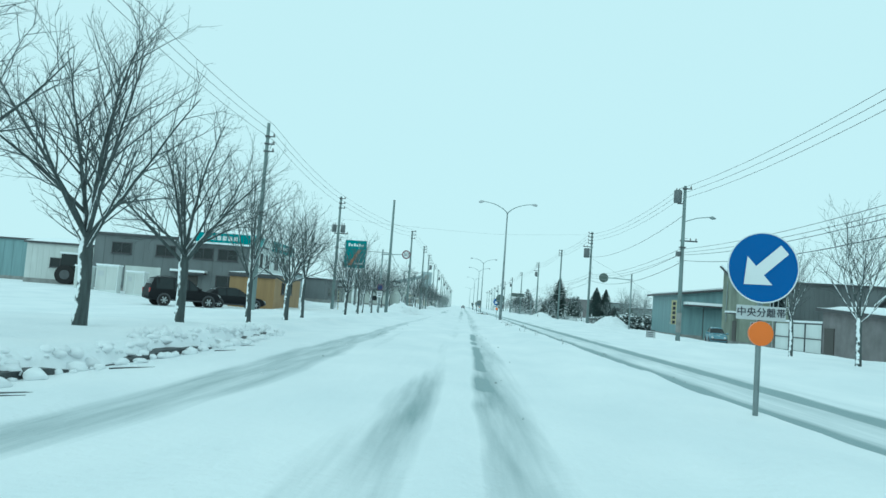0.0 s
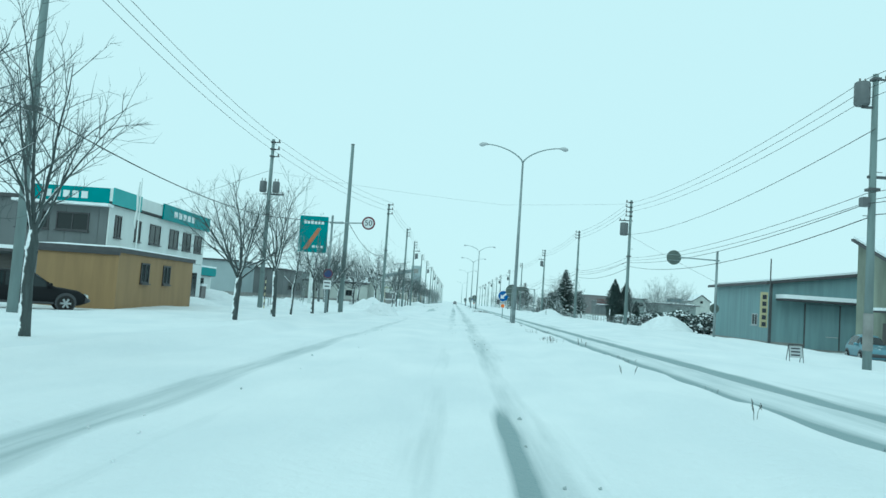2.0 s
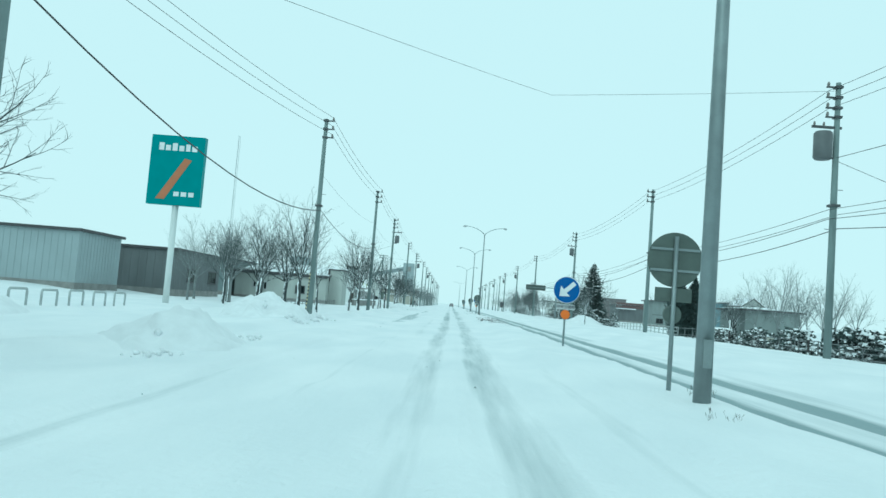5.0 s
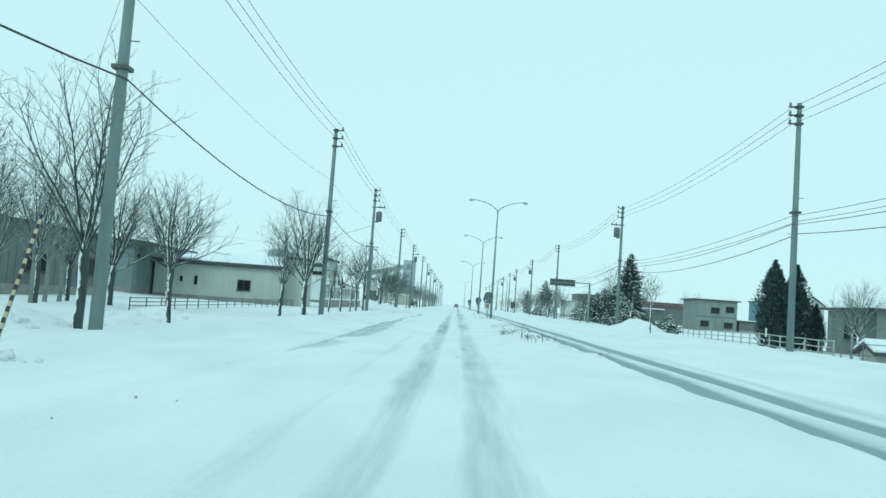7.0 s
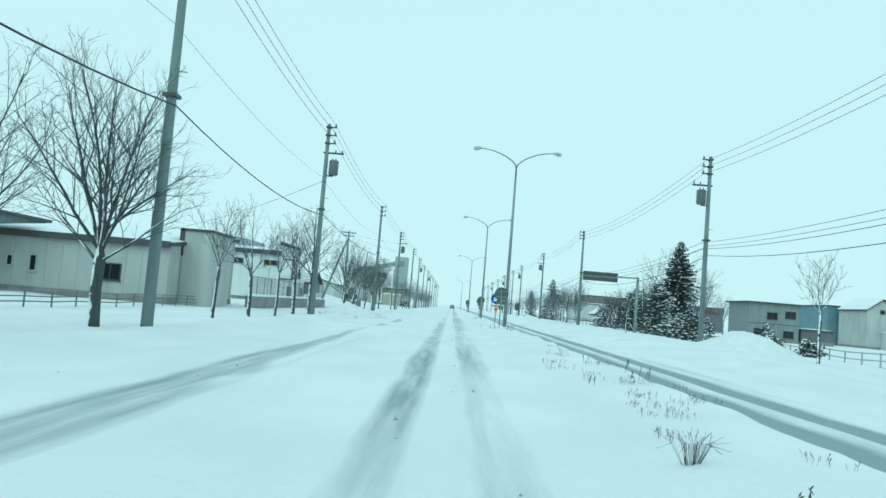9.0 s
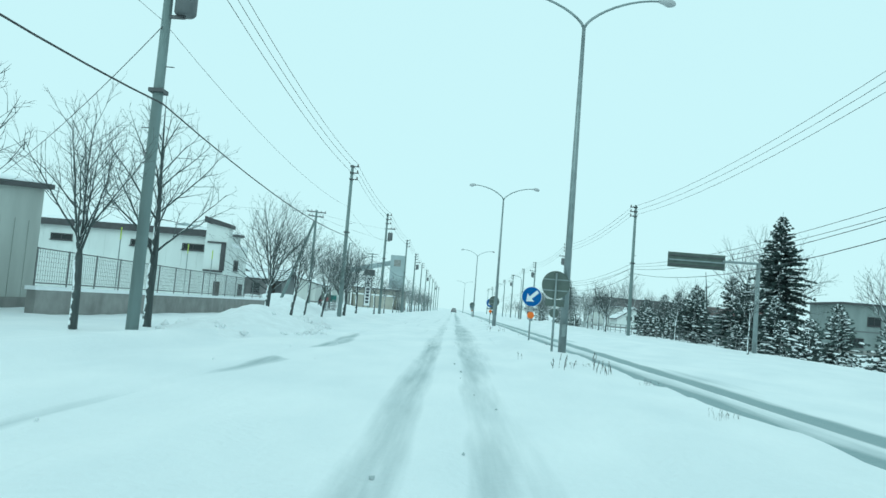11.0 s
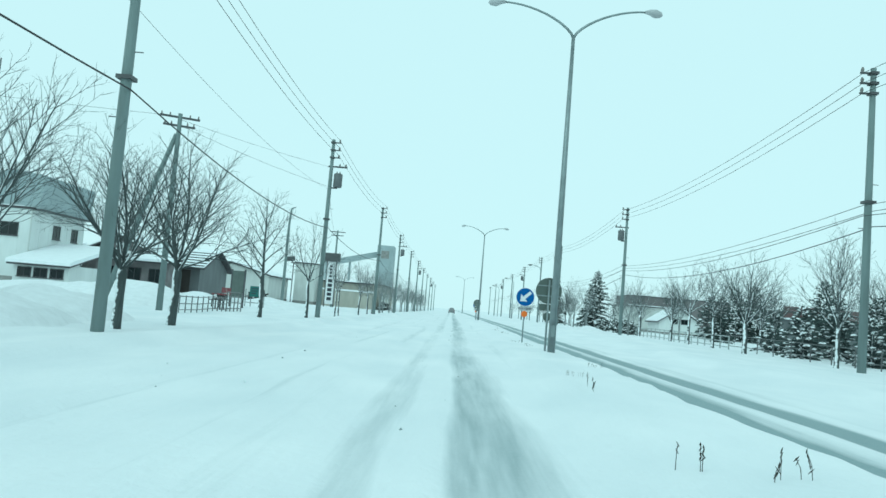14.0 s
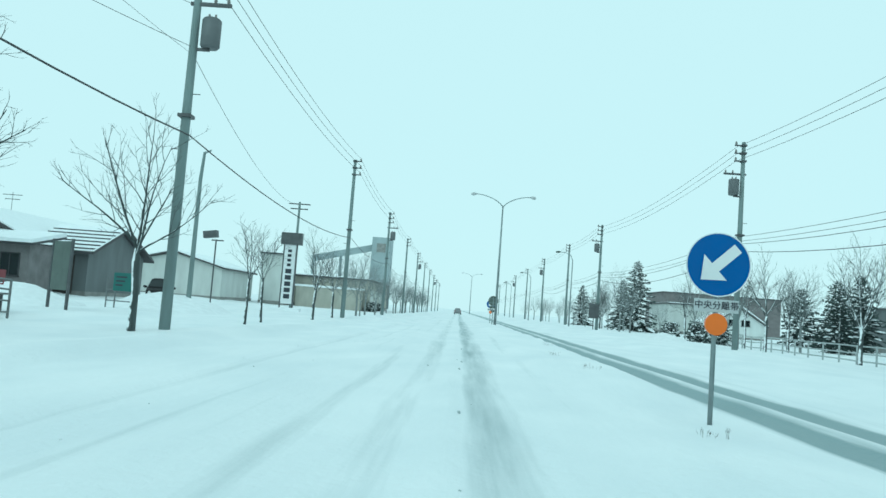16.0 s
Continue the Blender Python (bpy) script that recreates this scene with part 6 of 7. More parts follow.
part("loft", Shape().prism([(-38.4, 6.72), (-34.2, 6.72), (-34.0, 9.5), (-36.6, 9.9), (-38.4, 9.4)], "y", 242.9, 251.7), PLANT_GREY, big_w, "grey metal loft over the eave")
part("loft_sill", Shape().box(-34.5, -33.95, 242.8, 251.8, 6.6, 6.71), DARK_STEEL, big_w)
b_s, b_e = face_matrix("S", -58.0, -34.6, 242.5, 251.6), face_matrix("E", -58.0, -34.6, 242.5, 251.6)
for u, z, w, h in ((9.5, 4.35, 1.5, 1.1), (15.0, 4.35, 1.5, 1.1), (20.9, 4.35, 1.55, 1.1), (14.8, 0.9, 1.8, 1.2), (19.0, 0.9, 1.8, 1.2)):
    window(big_w, b_s, u, z, w, h)
for u, w in ((3.6, 1.2), (6.8, 1.1)):
    window(big_w, b_e, u, 4.45, w, 1.2)
part("drainpipe", Shape().tube([(-34.5, 242.4, 0.0), (-34.5, 242.4, 6.5)], 0.06, 6), SIDING_PALE, big_w)
# a lean-to before it
low = thing("lean_to_house", (0, 0, 0), "low white-walled lean-to under thick snow", "house", "roadside houses")
part("wall", Shape().box(-34.3, -29.9, 240.3, 242.44, -0.4, 2.2).box(-34.55, -29.9, 242.44, 247.0, -0.4, 2.2), SIDING_WHITE, low)
part("wall_band", Shape().box(-34.36, -29.84, 240.24, 240.3, 0.35, 0.5), DARK_STEEL, low)
lr = part("roof", Shape().prism([(239.6, 1.98), (247.2, 3.75), (247.2, 3.9), (239.6, 2.13)], "x", -34.5, -29.5), DARK_ROOF, low)
part("roof_snow", Shape().prism([(239.5, 2.134), (247.2, 3.904), (247.2, 4.2), (240.0, 2.56), (239.5, 2.38)], "x", -34.55, -29.4), SNOW, lr, "thick snow on the roof")
low_s = face_matrix("S", -34.3, -29.9, 240.3, 242.4)
for u in (0.35, 1.65, 2.95):
    window(low, low_s, u, 1.1, 1.1, 0.75, 1)
gable("pale gabled warehouse with a snowy roof", -40.5, -28.5, 300, 314, 4.1, 5.7, SIDING_PALE, "y", 0.15)
gable("snow-roofed house at the edge of the lots", -58, -46, 286, 300, 3.0, 5.2, SIDING_DARK, "x", 0.4)
block("building", -27.2, -23.6, 313.0, 317.5, 7.0, SIDING_PALE, "tall pale plant building", snow=0.15, seams=1.2)
long_b = block("building", -23.4, -12.6, 318.0, 346.0, 4.4, SIDING_CREAM, "long low depot with a dark snowy roof", snow=0.3, seams=1.2, over=0.5)
part("lean_to", Shape().box(-22.6, -13.4, 315.4, 317.7, -0.2, 2.9), SIDING_CREAM, long_b)
part("lean_to_snow", Shape().box(-22.8, -13.2, 315.2, 317.7, 2.904, 3.2), SNOW, long_b)
for u in (2.0, 8.0, 14.0):
    part("roller_door", Shape().box(u, u + 4.0, -0.06, 0.02, 0.2, 3.1, face_matrix("E", -23.4, -12.6, 318, 346)), SIDING_PALE, long_b)
hop = thing("hopper_tower", (-21, 398, 0), "blue-grey hopper tower with an inclined conveyor", "industrial tower")
part("silo", Shape().box(-0.8, 3.8, -3, 4, 6.0, 17.5), PLANT_GREY, hop)
for x, y in ((-0.8, -2.8), (3.4, -2.8), (-0.8, 3.6), (3.4, 3.6)):
    part("leg", Shape().box(x, x + 0.4, y, y + 0.4, -0.5, 6.0), PLANT_GREY, hop)
part("conveyor", Shape().box(-1.0, 1.0, 0, 15.2, -0.8, 0.8, pose(-14.5, -6, 11.0, 15, 0, -68)), PLANT_GREY, hop)
part("conveyor_leg", Shape().box(-8.4, -7.8, -3.8, -3.2, -0.5, 12.4), PLANT_GREY, hop)
part("conveyor_leg", Shape().box(-14.6, -14.0, -6.3, -5.7, -0.5, 10.8), PLANT_GREY, hop)
part("mark", Shape().box(0.4, 2.6, -3.06, -3.004, 13.8, 16), PLINTH, hop)

part("base_house", Shape().box(-3.5, 3.6, -2.6, 3.5, -0.3, 5.9), DARK_ROOF, hop)
for y in (302.0, 356.0, 410.0):
    vl = thing("street_lamp", (14.0, y, level(14, y)), "single-armed grey street lamp on the far verge", "street lamp", "verge street lamps")
    part("mast", Shape().tube([(0, 0, -0.3), (0, 0, 8.2)], [0.1, 0.06], 10), GALV, vl, smooth=True)
    arm = part("lamp_arm", Shape().tube([(0, 0, 8.1), (-0.25, 0, 8.75), (-0.9, 0, 9.05), (-1.6, 0, 9.1)], [0.05, 0.045, 0.04, 0.035], 8), GALV, vl, smooth=True)
    part("lamp_head", Shape().tube([(-1.5, 0, 9.1), (-1.7, 0, 9.1), (-2.0, 0, 9.06), (-2.15, 0, 9.04)], [0.05, 0.12, 0.12, 0.03], 10), SIGN_BACK, arm, smooth=True)

db = thing("notice_board", (15.2, 292.0, level(15.2, 292)), "dark upright board on a short post in roadside snow", "signboard")
part("post", Shape().tube([(0, 0.05, -0.3), (0, 0.05, 1.4)], 0.05, 8), DARK_STEEL, db)
part("panel", Shape().box(-0.55, 0.55, -0.06, 0.0, 1.2, 2.8), DARK_STEEL, db)
# ---- signboards by the road ----
bb = thing("billboard", (-15.8, 104.7, level(-15.8, 104.7)), "teal roadside billboard with an orange diagonal on a white pole", "billboard")
part("pole", Shape().tube([(0, 0.12, -0.4), (0, 0.12, 5.8)], 0.17, 12), SIDING_WHITE, bb, smooth=True)
pn = part("panel", Shape().box(-1.6, 1.4, -0.12, 0.3, 5.45, 9.35), TEAL, bb)
part("diagonal", Shape().prism([(-1.1, 5.75), (-0.6, 5.75), (0.75, 8.0), (0.35, 8.1)], "y", -0.135, -0.125), ORANGE_STRIPE, pn, "orange diagonal stripe")
for k, (x, w, h) in enumerate(((-1.15, 0.28, 0.42), (-0.78, 0.28, 0.3), (-0.4, 0.28, 0.42), (-0.02, 0.28, 0.3), (0.36, 0.24, 0.4), (0.7, 0.3, 0.3))):
    part("mark", Shape().box(x, x + w, -0.135, -0.125, 8.5, 8.5 + h), SIGN_WHITE, pn)
for k in range(3):
    part("mark", Shape().box(-0.1 + 0.42 * k, 0.2 + 0.42 * k, -0.135, -0.125, 5.95, 6.2), SIGN_WHITE, pn)
ts = thing("signboard", (-15.0, 275.8, level(-15, 275.8)), "tall white vertical signboard with black characters", "signboard")
for x in (-0.55, 0.6):
    part("post", Shape().box(x - 0.06, x + 0.06, -0.06, 0.06, -0.3, 6.1), DARK_STEEL, ts)
tp = part("panel", Shape().box(-0.48, 0.5, -0.1, 0.1, 0.6, 5.9), SIGN_WHITE, ts)
part("header", Shape().box(-0.85, 1.0, -0.3, 0.4, 5.9, 6.95), DARK_STEEL, ts, "dark box on top")
for k in range(4):
    part("character_bar", Shape().box(-0.17, 0.17, -0.115, -0.103, 5.2 - 0.42 * k, 5.45 - 0.42 * k), SIGN_INK, tp)
for k in range(5):
    part("character_bar", Shape().box(-0.26, 0.28, -0.115, -0.103, 3.3 - 0.56 * k, 3.7 - 0.56 * k), SIGN_INK, tp)
part("foot", Shape().box(-1.3, 1.3, -0.5, 0.5, -0.2, 0.25), SNOW, ts)
gb = thing("signboard", (-16.0, 238.6, level(-16, 238.6)), "blank grey board on two posts in deep snow", "signboard", turn=-35)
for x in (-0.75, 0.75):
    part("post", Shape().box(x - 0.05, x + 0.05, -0.05, 0.05, -0.3, 2.85), DARK_STEEL, gb)
part("panel", Shape().box(-0.62, 0.68, -0.05, -0.01, 0.75, 2.75), SIGN_BACK, gb, "plain grey panel")
gs = thing("signboard", (-16.3, 245.2, level(-16.3, 245.2)), "small green board in a pipe frame", "signboard", turn=-20)
for x in (-0.95, -0.4, 0.9):
    part("post", Shape().tube([(x, 0, -0.3), (x, 0, 1.5)], 0.035, 6), FENCE_METAL, gs)
for z in (0.35, 0.9):
    part("rail", Shape().tube([(-0.95, 0, z), (0.9, 0, z)], 0.03, 6), FENCE_METAL, gs)
pp = part("panel", Shape().box(-0.5, 0.75, -0.08, -0.04, 0.85, 1.75), GREEN_BOARD, gs, "teal green panel")
for k in range(3):
    part("lettering_bar", Shape().box(-0.35, 0.1 + 0.12 * k, -0.092, -0.082, 1.1 + 0.2 * k, 1.18 + 0.2 * k), SIGN_INK, pp)
yl = thing("lamp_post", (-16.0, 258.0, level(-16, 258)), "slim yard lamp post with a dark flood lamp", "lamp post")
part("post", Shape().tube([(0, 0, -0.3), (0, 0, 4.6)], 0.05, 8), DARK_STEEL, yl)
part("flood_lamp", Shape().box(-0.15, 0.75, -0.25, 0.25, 4.7, 5.15, pose(0, 0, 0, 0, -8, 0)), DARK_STEEL, yl)
part("bracket", Shape().box(-0.3, 0.5, -0.04, 0.04, 4.5, 4.58), DARK_STEEL, yl)
yp = thing("utility_pole", (-15.8, 253.3, level(-15.8, 253.3)), "slim concrete yard pole with a bent top", "utility pole", "utility poles")
part("pole", Shape().tube([(0, 0, -0.3), (0, 0, 8.0), (0.1, 0, 9.6)], [0.16, 0.11, 0.08], 10), CONCRETE, yp)
part("lamp_head", Shape().tube([(0.05, 0, 9.55), (0.5, 0, 9.75)], [0.08, 0.05], 8), GALV, yp)


def pipe_fence(x0, y0, x1, y1, n, h, rails, mat, label, r=0.025, uprights=0, name="pipe_fence"):
    ob = thing(name, (x0, y0, 0), label, "fence", "pipe fences")
    d = Vector((x1 - x0, y1 - y0, 0))
    at = lambda t, z: (d.x * t, d.y * t, level(x0 + d.x * t, y0 + d.y * t) + z)
    for k in range(n + 1):
        part("post", Shape().tube([at(k / n, -0.3), at(k / n, h)], r * 1.3, 6), mat, ob)
    for z in rails:
        part("rail", Shape().tube([at(k / n, z) for k in range(n + 1)], r, 5), mat, ob)
    if uprights:
        s = Shape()
        for k in range(uprights):
            t = (k + 0.5) / uprights
            s.tube([at(t, rails[0]), at(t, rails[-1])], r * 0.5, 3, False)
        tagged(part("upright", s, mat, ob), kind="stuff")
    return ob


pipe_fence(19.4, 128.0, 21.4, 168.0, 22, 1.0, (0.3, 0.62, 0.95), FENCE_PALE, "pale three-rail pipe fence half buried in snow", 0.032)
pipe_fence(22.3, 184.0, 18.6, 231.0, 24, 1.0, (0.3, 0.62, 0.95), FENCE_METAL, "grey three-rail pipe fence half buried in snow")
pipe_fence(18.6, 231.0, 20.4, 262.0, 16, 0.95, (0.2, 0.55, 0.9), FENCE_PALE, "pale three-rail fence half buried in snow", 0.035)
pipe_fence(18.6, 104.0, 18.8, 128.0, 12, 0.9, (0.3, 0.8), FENCE_METAL, "low pipe fence in front of snowy shrubs", 0.02)
pipe_fence(20.0, 95.5, 18.8, 104.0, 5, 0.85, (0.3, 0.58, 0.82), FENCE_METAL, "low pipe fence in front of snowy shrubs")
pipe_fence(20.4, 262.0, 27.5, 295.0, 16, 1.0, (0.3, 0.95), FENCE_PALE, "distant pipe fence with upright bars", 0.025, 120)
pipe_fence(-12.7, 217.2, -13.3, 227.0, 9, 0.85, (0.15, 0.45, 0.8), FENCE_METAL, "pale steel barrier beside the drive")
pipe_fence(-13.3, 227.0, -13.5, 231.0, 4, 1.2, (0.2, 0.55, 0.9, 1.2), FENCE_METAL, "pale steel gate standing beside the drive", 0.03)
pipe_fence(-13.8, 122.0, -14.6, 160.0, 20, 0.6, (0.2, 0.38, 0.56), FENCE_METAL, "low grey pipe fence in front of a pale building")
for k in range(10):
    x, y = -13.9 - 0.13 * k, 76.5 + 2.3 * k
    hoop = solo("hoop_barrier", Shape().tube([(0, -0.55, -0.3), (0, -0.55, 0.5), (0, -0.5, 0.58), (0, 0.5, 0.58), (0, 0.55, 0.5), (0, 0.55, -0.3)], 0.045, 8), FENCE_PALE, "pale steel hoop barrier standing in snow", "barrier", "hoop barriers", True, pose(x, y, level(x, y)))
for x, y, h in ((17.6, 111.0, 1.5), (17.0, 99.0, 1.3), (18.0, 133.0, 1.1)):
    mk = thing("marker_post", (x, y, level(x, y)), "white and dark roadside marker post in snow", "marker post", "marker posts")
    part("post", Shape().tube([(0, 0, -0.3), (0, 0, h)], 0.05, 8), SIGN_WHITE, mk)
    part("sleeve", Shape().tube([(0, 0, h * 0.1), (0, 0, h * 0.55)], 0.056, 8), STRIPE_K, mk)
gw = thing("guy_wire", (-7.45, 101.9, level(-7.45, 101.9)), "slanting stay wire in a yellow and black striped guard", "guy wire")
part("wire", Shape().tube([(0, 0, -0.2), (-0.6, 4.6, 8.2)], 0.005, 4), WIRE, gw)
for k in range(24):
    a, b = k / 24, (k + 1) / 24
    g = lambda t: (-0.17 * t, 1.3 * t, 2.3 * t)
    part("guard_band", Shape().tube([g(a), g(b)], 0.033, 8), (STRIPE_Y, STRIPE_K)[k % 2], gw)
gw2 = thing("guy_wire", (-12.4, 71.5, level(-12.4, 71.5)), "slanting stay wire in a yellow guard", "guy wire")
part("wire", Shape().tube([(0, 0, -0.2), (-0.8, 3.1, 7.5)], 0.01, 4), WIRE, gw2)
for k in range(10):
    part("guard_band", Shape().tube([(-0.021 * k, 0.083 * k, 0.2 * k), (-0.021 * (k + 1), 0.083 * (k + 1), 0.2 * (k + 1))], 0.035, 8), (STRIPE_Y, STRIPE_K)[k % 2], gw2)
stand_b = thing("folding_sign", (14.3, 55.6, level(14.3, 55.6)), "small folding frame sign standing in snow", "sign stand", turn=10)
for x in (-0.32, 0.32):
    part("leg", Shape().tube([(x, -0.15, -0.15), (x, 0, 0.85)], 0.018, 5), DARK_STEEL, stand_b)
    part("leg", Shape().tube([(x, 0.2, -0.15), (x, 0, 0.85)], 0.018, 5), DARK_STEEL, stand_b)
fp = part("panel", Shape().box(-0.3, 0.3, -0.03, 0.0, 0.28, 0.76, pose(0, -0.06, 0, -6, 0, 0)), PLATE_GREY, stand_b)
for z in (0.36, 0.5, 0.64):
    part("lettering_bar", Shape().box(-0.22, 0.2, -0.036, -0.031, z, z + 0.06, pose(0, -0.06, 0, -6, 0, 0)), SIGN_INK, fp)
part("top_bar", Shape().box(-0.3, 0.3, -0.03, 0.03, 0.8, 0.86), DARK_STEEL, stand_b)

# ---- across the road: repair shop, house, fences ----
shop = thing("building", (0, 0, 0), "blue-grey metal repair shop with a pent roof", "building", "roadside buildings")
part("wall", Shape().prism([(23.4, -0.9), (34.5, -0.9), (34.5, 5.9), (23.4, 4.25)], "y", 80.6, 92.6), SIDING_BLUE, shop)
part("plinth", Shape().box(23.34, 34.56, 80.54, 92.66, -0.9, -0.05), PLINTH, shop)
part("roof", Shape().prism([(22.8, 4.18), (35.0, 6.0), (35.0, 6.2), (22.8, 4.4)], "y", 80.0, 93.2), DARK_ROOF, shop)
part("roof_snow", Shape().prism([(23.2, 4.47), (34.8, 6.2), (34.8, 6.38), (23.2, 4.6)], "y", 80.5, 92.8), SNOW, shop, "thin snow on the roof")
sh_s, sh_w = face_matrix("S", 23.4, 34.5, 80.6, 92.6), face_matrix("W", 23.4, 34.5, 80.6, 92.6)
siding(shop, sh_s, 11.1, -0.4, 4.2, SIDING_BLUE, 0.42)
part("awning", Shape().box(0.4, 9.5, -1.5, -0.03, 3.05, 3.2, sh_s), DARK_ROOF, shop)
part("awning_snow", Shape().box(0.35, 9.6, -1.55, -0.03, 3.204, 3.5, sh_s), SNOW, shop, "thick snow on the awning")
for u in (2.6, 5.2):
    part("sliding_door", Shape().box(u, u + 2.5, -0.07, 0.02, -0.4, 2.9, sh_s), SIDING_BLUE, shop)
    part("door_edge", Shape().box(u - 0.08, u, -0.09, 0.02, -0.4, 2.95, sh_s), DARK_STEEL, shop)
window(shop, sh_s, 4.2, 0.6, 0.8, 0.8, 0, FRAME_LIGHT)
window(shop, sh_w, 8.6, 1.1, 1.1, 0.9, 1, FRAME_LIGHT)
part("corner_trim", Shape().box(-0.08, 0.08, -0.08, 0.08, -0.4, 4.25, pose(23.4, 80.6, 0)), DARK_STEEL, shop)
vs = thing("signboard", (22.5, 79.6, level(22.5, 79.6)), "narrow yellow vertical signboard with dark characters", "signboard")
part("post", Shape().tube([(0.42, 0, -0.4), (0.42, 0, 6.6)], 0.05, 8), DARK_STEEL, vs)
vp = part("panel", Shape().box(-0.26, 0.26, -0.1, 0.05, 1.5, 4.1), plain("faded_yellow", (0.46, 0.42, 0.25), 0.5), vs, "faded yellow panel")
for k in range(5):
    part("character_bar", Shape().box(-0.15, 0.15, -0.115, -0.103, 3.58 - 0.5 * k, 3.9 - 0.5 * k), SIGN_INK, vp)

moss = thing("house", (0, 0, 0), "weathered mossy two-storey house with a snowy roof", "house", "roadside houses")
part("wall", Shape().prism([(66.0, -0.9), (70.8, -0.9), (70.8, 6.7), (66.0, 4.85)], "x", 24.7, 29.0), SIDING_MOSS, moss)
part("plinth", Shape().box(24.64, 29.06, 65.94, 70.86, -0.9, -0.1), PLINTH, moss)
rp = part("roof_plane", Shape().prism([(65.6, 4.7), (71.1, 6.82), (71.1, 6.97), (65.6, 4.85)], "x", 24.4, 29.4), DARK_ROOF, moss)
part("roof_snow", Shape().prism([(65.66, 4.9), (71.0, 6.974), (71.0, 7.12), (65.9, 5.16), (65.62, 5.04)], "x", 24.5, 29.3), SNOW, rp, "thick snow on the roof")
m_s, m_w = face_matrix("S", 24.7, 29.0, 66.0, 70.8), face_matrix("W", 24.7, 29.0, 66.0, 70.8)
window(moss, m_s, 0.95, 0.45, 1.7, 1.3, 1, FRAME_LIGHT)
window(moss, m_s, 2.6, 3.1, 1.5, 1.1, 1, FRAME_LIGHT)
part("eave_board", Shape().box(-0.2, 4.5, -0.34, -0.24, 4.6, 4.76, m_s), FRAME_DARK, moss)
part("porch_hood", Shape().box(2.9, 4.1, -0.7, -0.02, 2.35, 2.45, m_w), DARK_ROOF, moss)
part("porch_snow", Shape().box(2.85, 4.15, -0.72, -0.02, 2.454, 2.62, m_w), SNOW, moss)
part("door", Shape().box(3.1, 4.0, -0.06, 0.02, -0.4, 1.75, m_w), DOOR, moss)
part("downpipe", Shape().tube([m_s @ Vector((2.9, -0.08, -0.4)), m_s @ Vector((2.9, -0.08, 4.6))], 0.04, 6), FRAME_LIGHT, moss)
part("flue", Shape().tube([m_w @ Vector((1.6, -0.14, 1.6)), m_w @ Vector((1.6, -0.14, 5.4))], 0.05, 8), GALV, moss)
pf = thing("panel_fence", (23.5, 47.4, level(23.5, 47.4)), "white panel fence on a dark steel frame", "fence")
for k in range(3):
    y = 2.55 * k
    part("panel", Shape().box(-0.03, 0.03, y + 0.06, y + 2.49, -0.3, 2.3), SIDING_WHITE, pf)
    part("post", Shape().box(-0.09, 0.05, y - 0.05, y + 0.05, -0.5, 2.4), DARK_STEEL, pf)
part("post", Shape().box(-0.09, 0.05, 7.6, 7.7, -0.5, 2.4), DARK_STEEL, pf)
for z in (0.35, 1.3):
    part("rail", Shape().box(-0.08, -0.034, 0.05, 7.6, z, z + 0.07), DARK_STEEL, pf)
part("fence_snow", Shape().box(-0.1, 0.1, -0.05, 7.7, 2.41, 2.55), SNOW, pf)
brown = block("building", 23.0, 33.0, 30.0, 46.4, 1.75, BRICK_BROWN, "low brown building with a snow-covered roof", rise=0.9, snow=0.3, plinth=0.3, seams=0, over=0.35)
part("door", Shape().box(0.35, 1.6, -0.06, 0.02, -0.4, 1.55, face_matrix("W", 23, 33, 30, 46.4)), DOOR, brown)
block("building", 33.5, 60.0, 61.0, 78.0, 5.2, SIDING_DARK, "dark weathered hall behind the house", snow=0.15, seams=1.0, rise=0.9)
gable("dark steep-roofed barn behind the fence", 33.5, 46.0, 48.0, 59.0, 3.6, 6.0, SIDING_DARK, "x", 0.25)

two = block("building", 42.8, 50.0, 226.0, 234.0, 5.3, SIDING_GREY, "two-storey grey house with a flat roof", snow=0.2, seams=0, over=0.5)
t_s = face_matrix("S", 42.8, 50.0, 226, 234)
for u, z in ((2.6, 3.1), (5.2, 3.4), (0.8, 0.7), (5.0, 0.6)):
    window(two, t_s, u, z, 1.5, 1.0)
part("floor_band", Shape().box(0, 7.2, -0.05, 0.0, 2.35, 2.5, t_s), SIDING_DARK, two)
block("building", 50.8, 55.5, 227.0, 233.0, 1.9, SIDING_DARK, "dark low annex beside the grey house", snow=0.15, seams=0.7)
block("building", 65.6, 72.2, 250.0, 262.0, 6.6, HALL_BLUE, "plain blue hall behind a grey gabled house", snow=0.1, seams=0)
gh = gable("tall grey gable-fronted house beyond the lots", 66.6, 71.4, 239.0, 248.0, 6.1, 7.8, SIDING_BEIGE, "y", 0.2, over=0.3)
window(gh, face_matrix("S", 66.6, 71.4, 239.0, 248.0), 2.0, 5.6, 0.8, 0.6, 0)
part("porch", Shape().box(68.9, 71.2, 237.6, 238.96, -0.4, 2.6), SIDING_PALE, gh)
part("porch_snow", Shape().box(68.8, 71.3, 237.5, 238.96, 2.604, 2.8), SNOW, gh)
gable("tiny shed under a cap of snow", 22.9, 24.7, 130.5, 132.2, 0.3, 0.7, SIDING_CREAM, "x", 0.22, over=0.3)
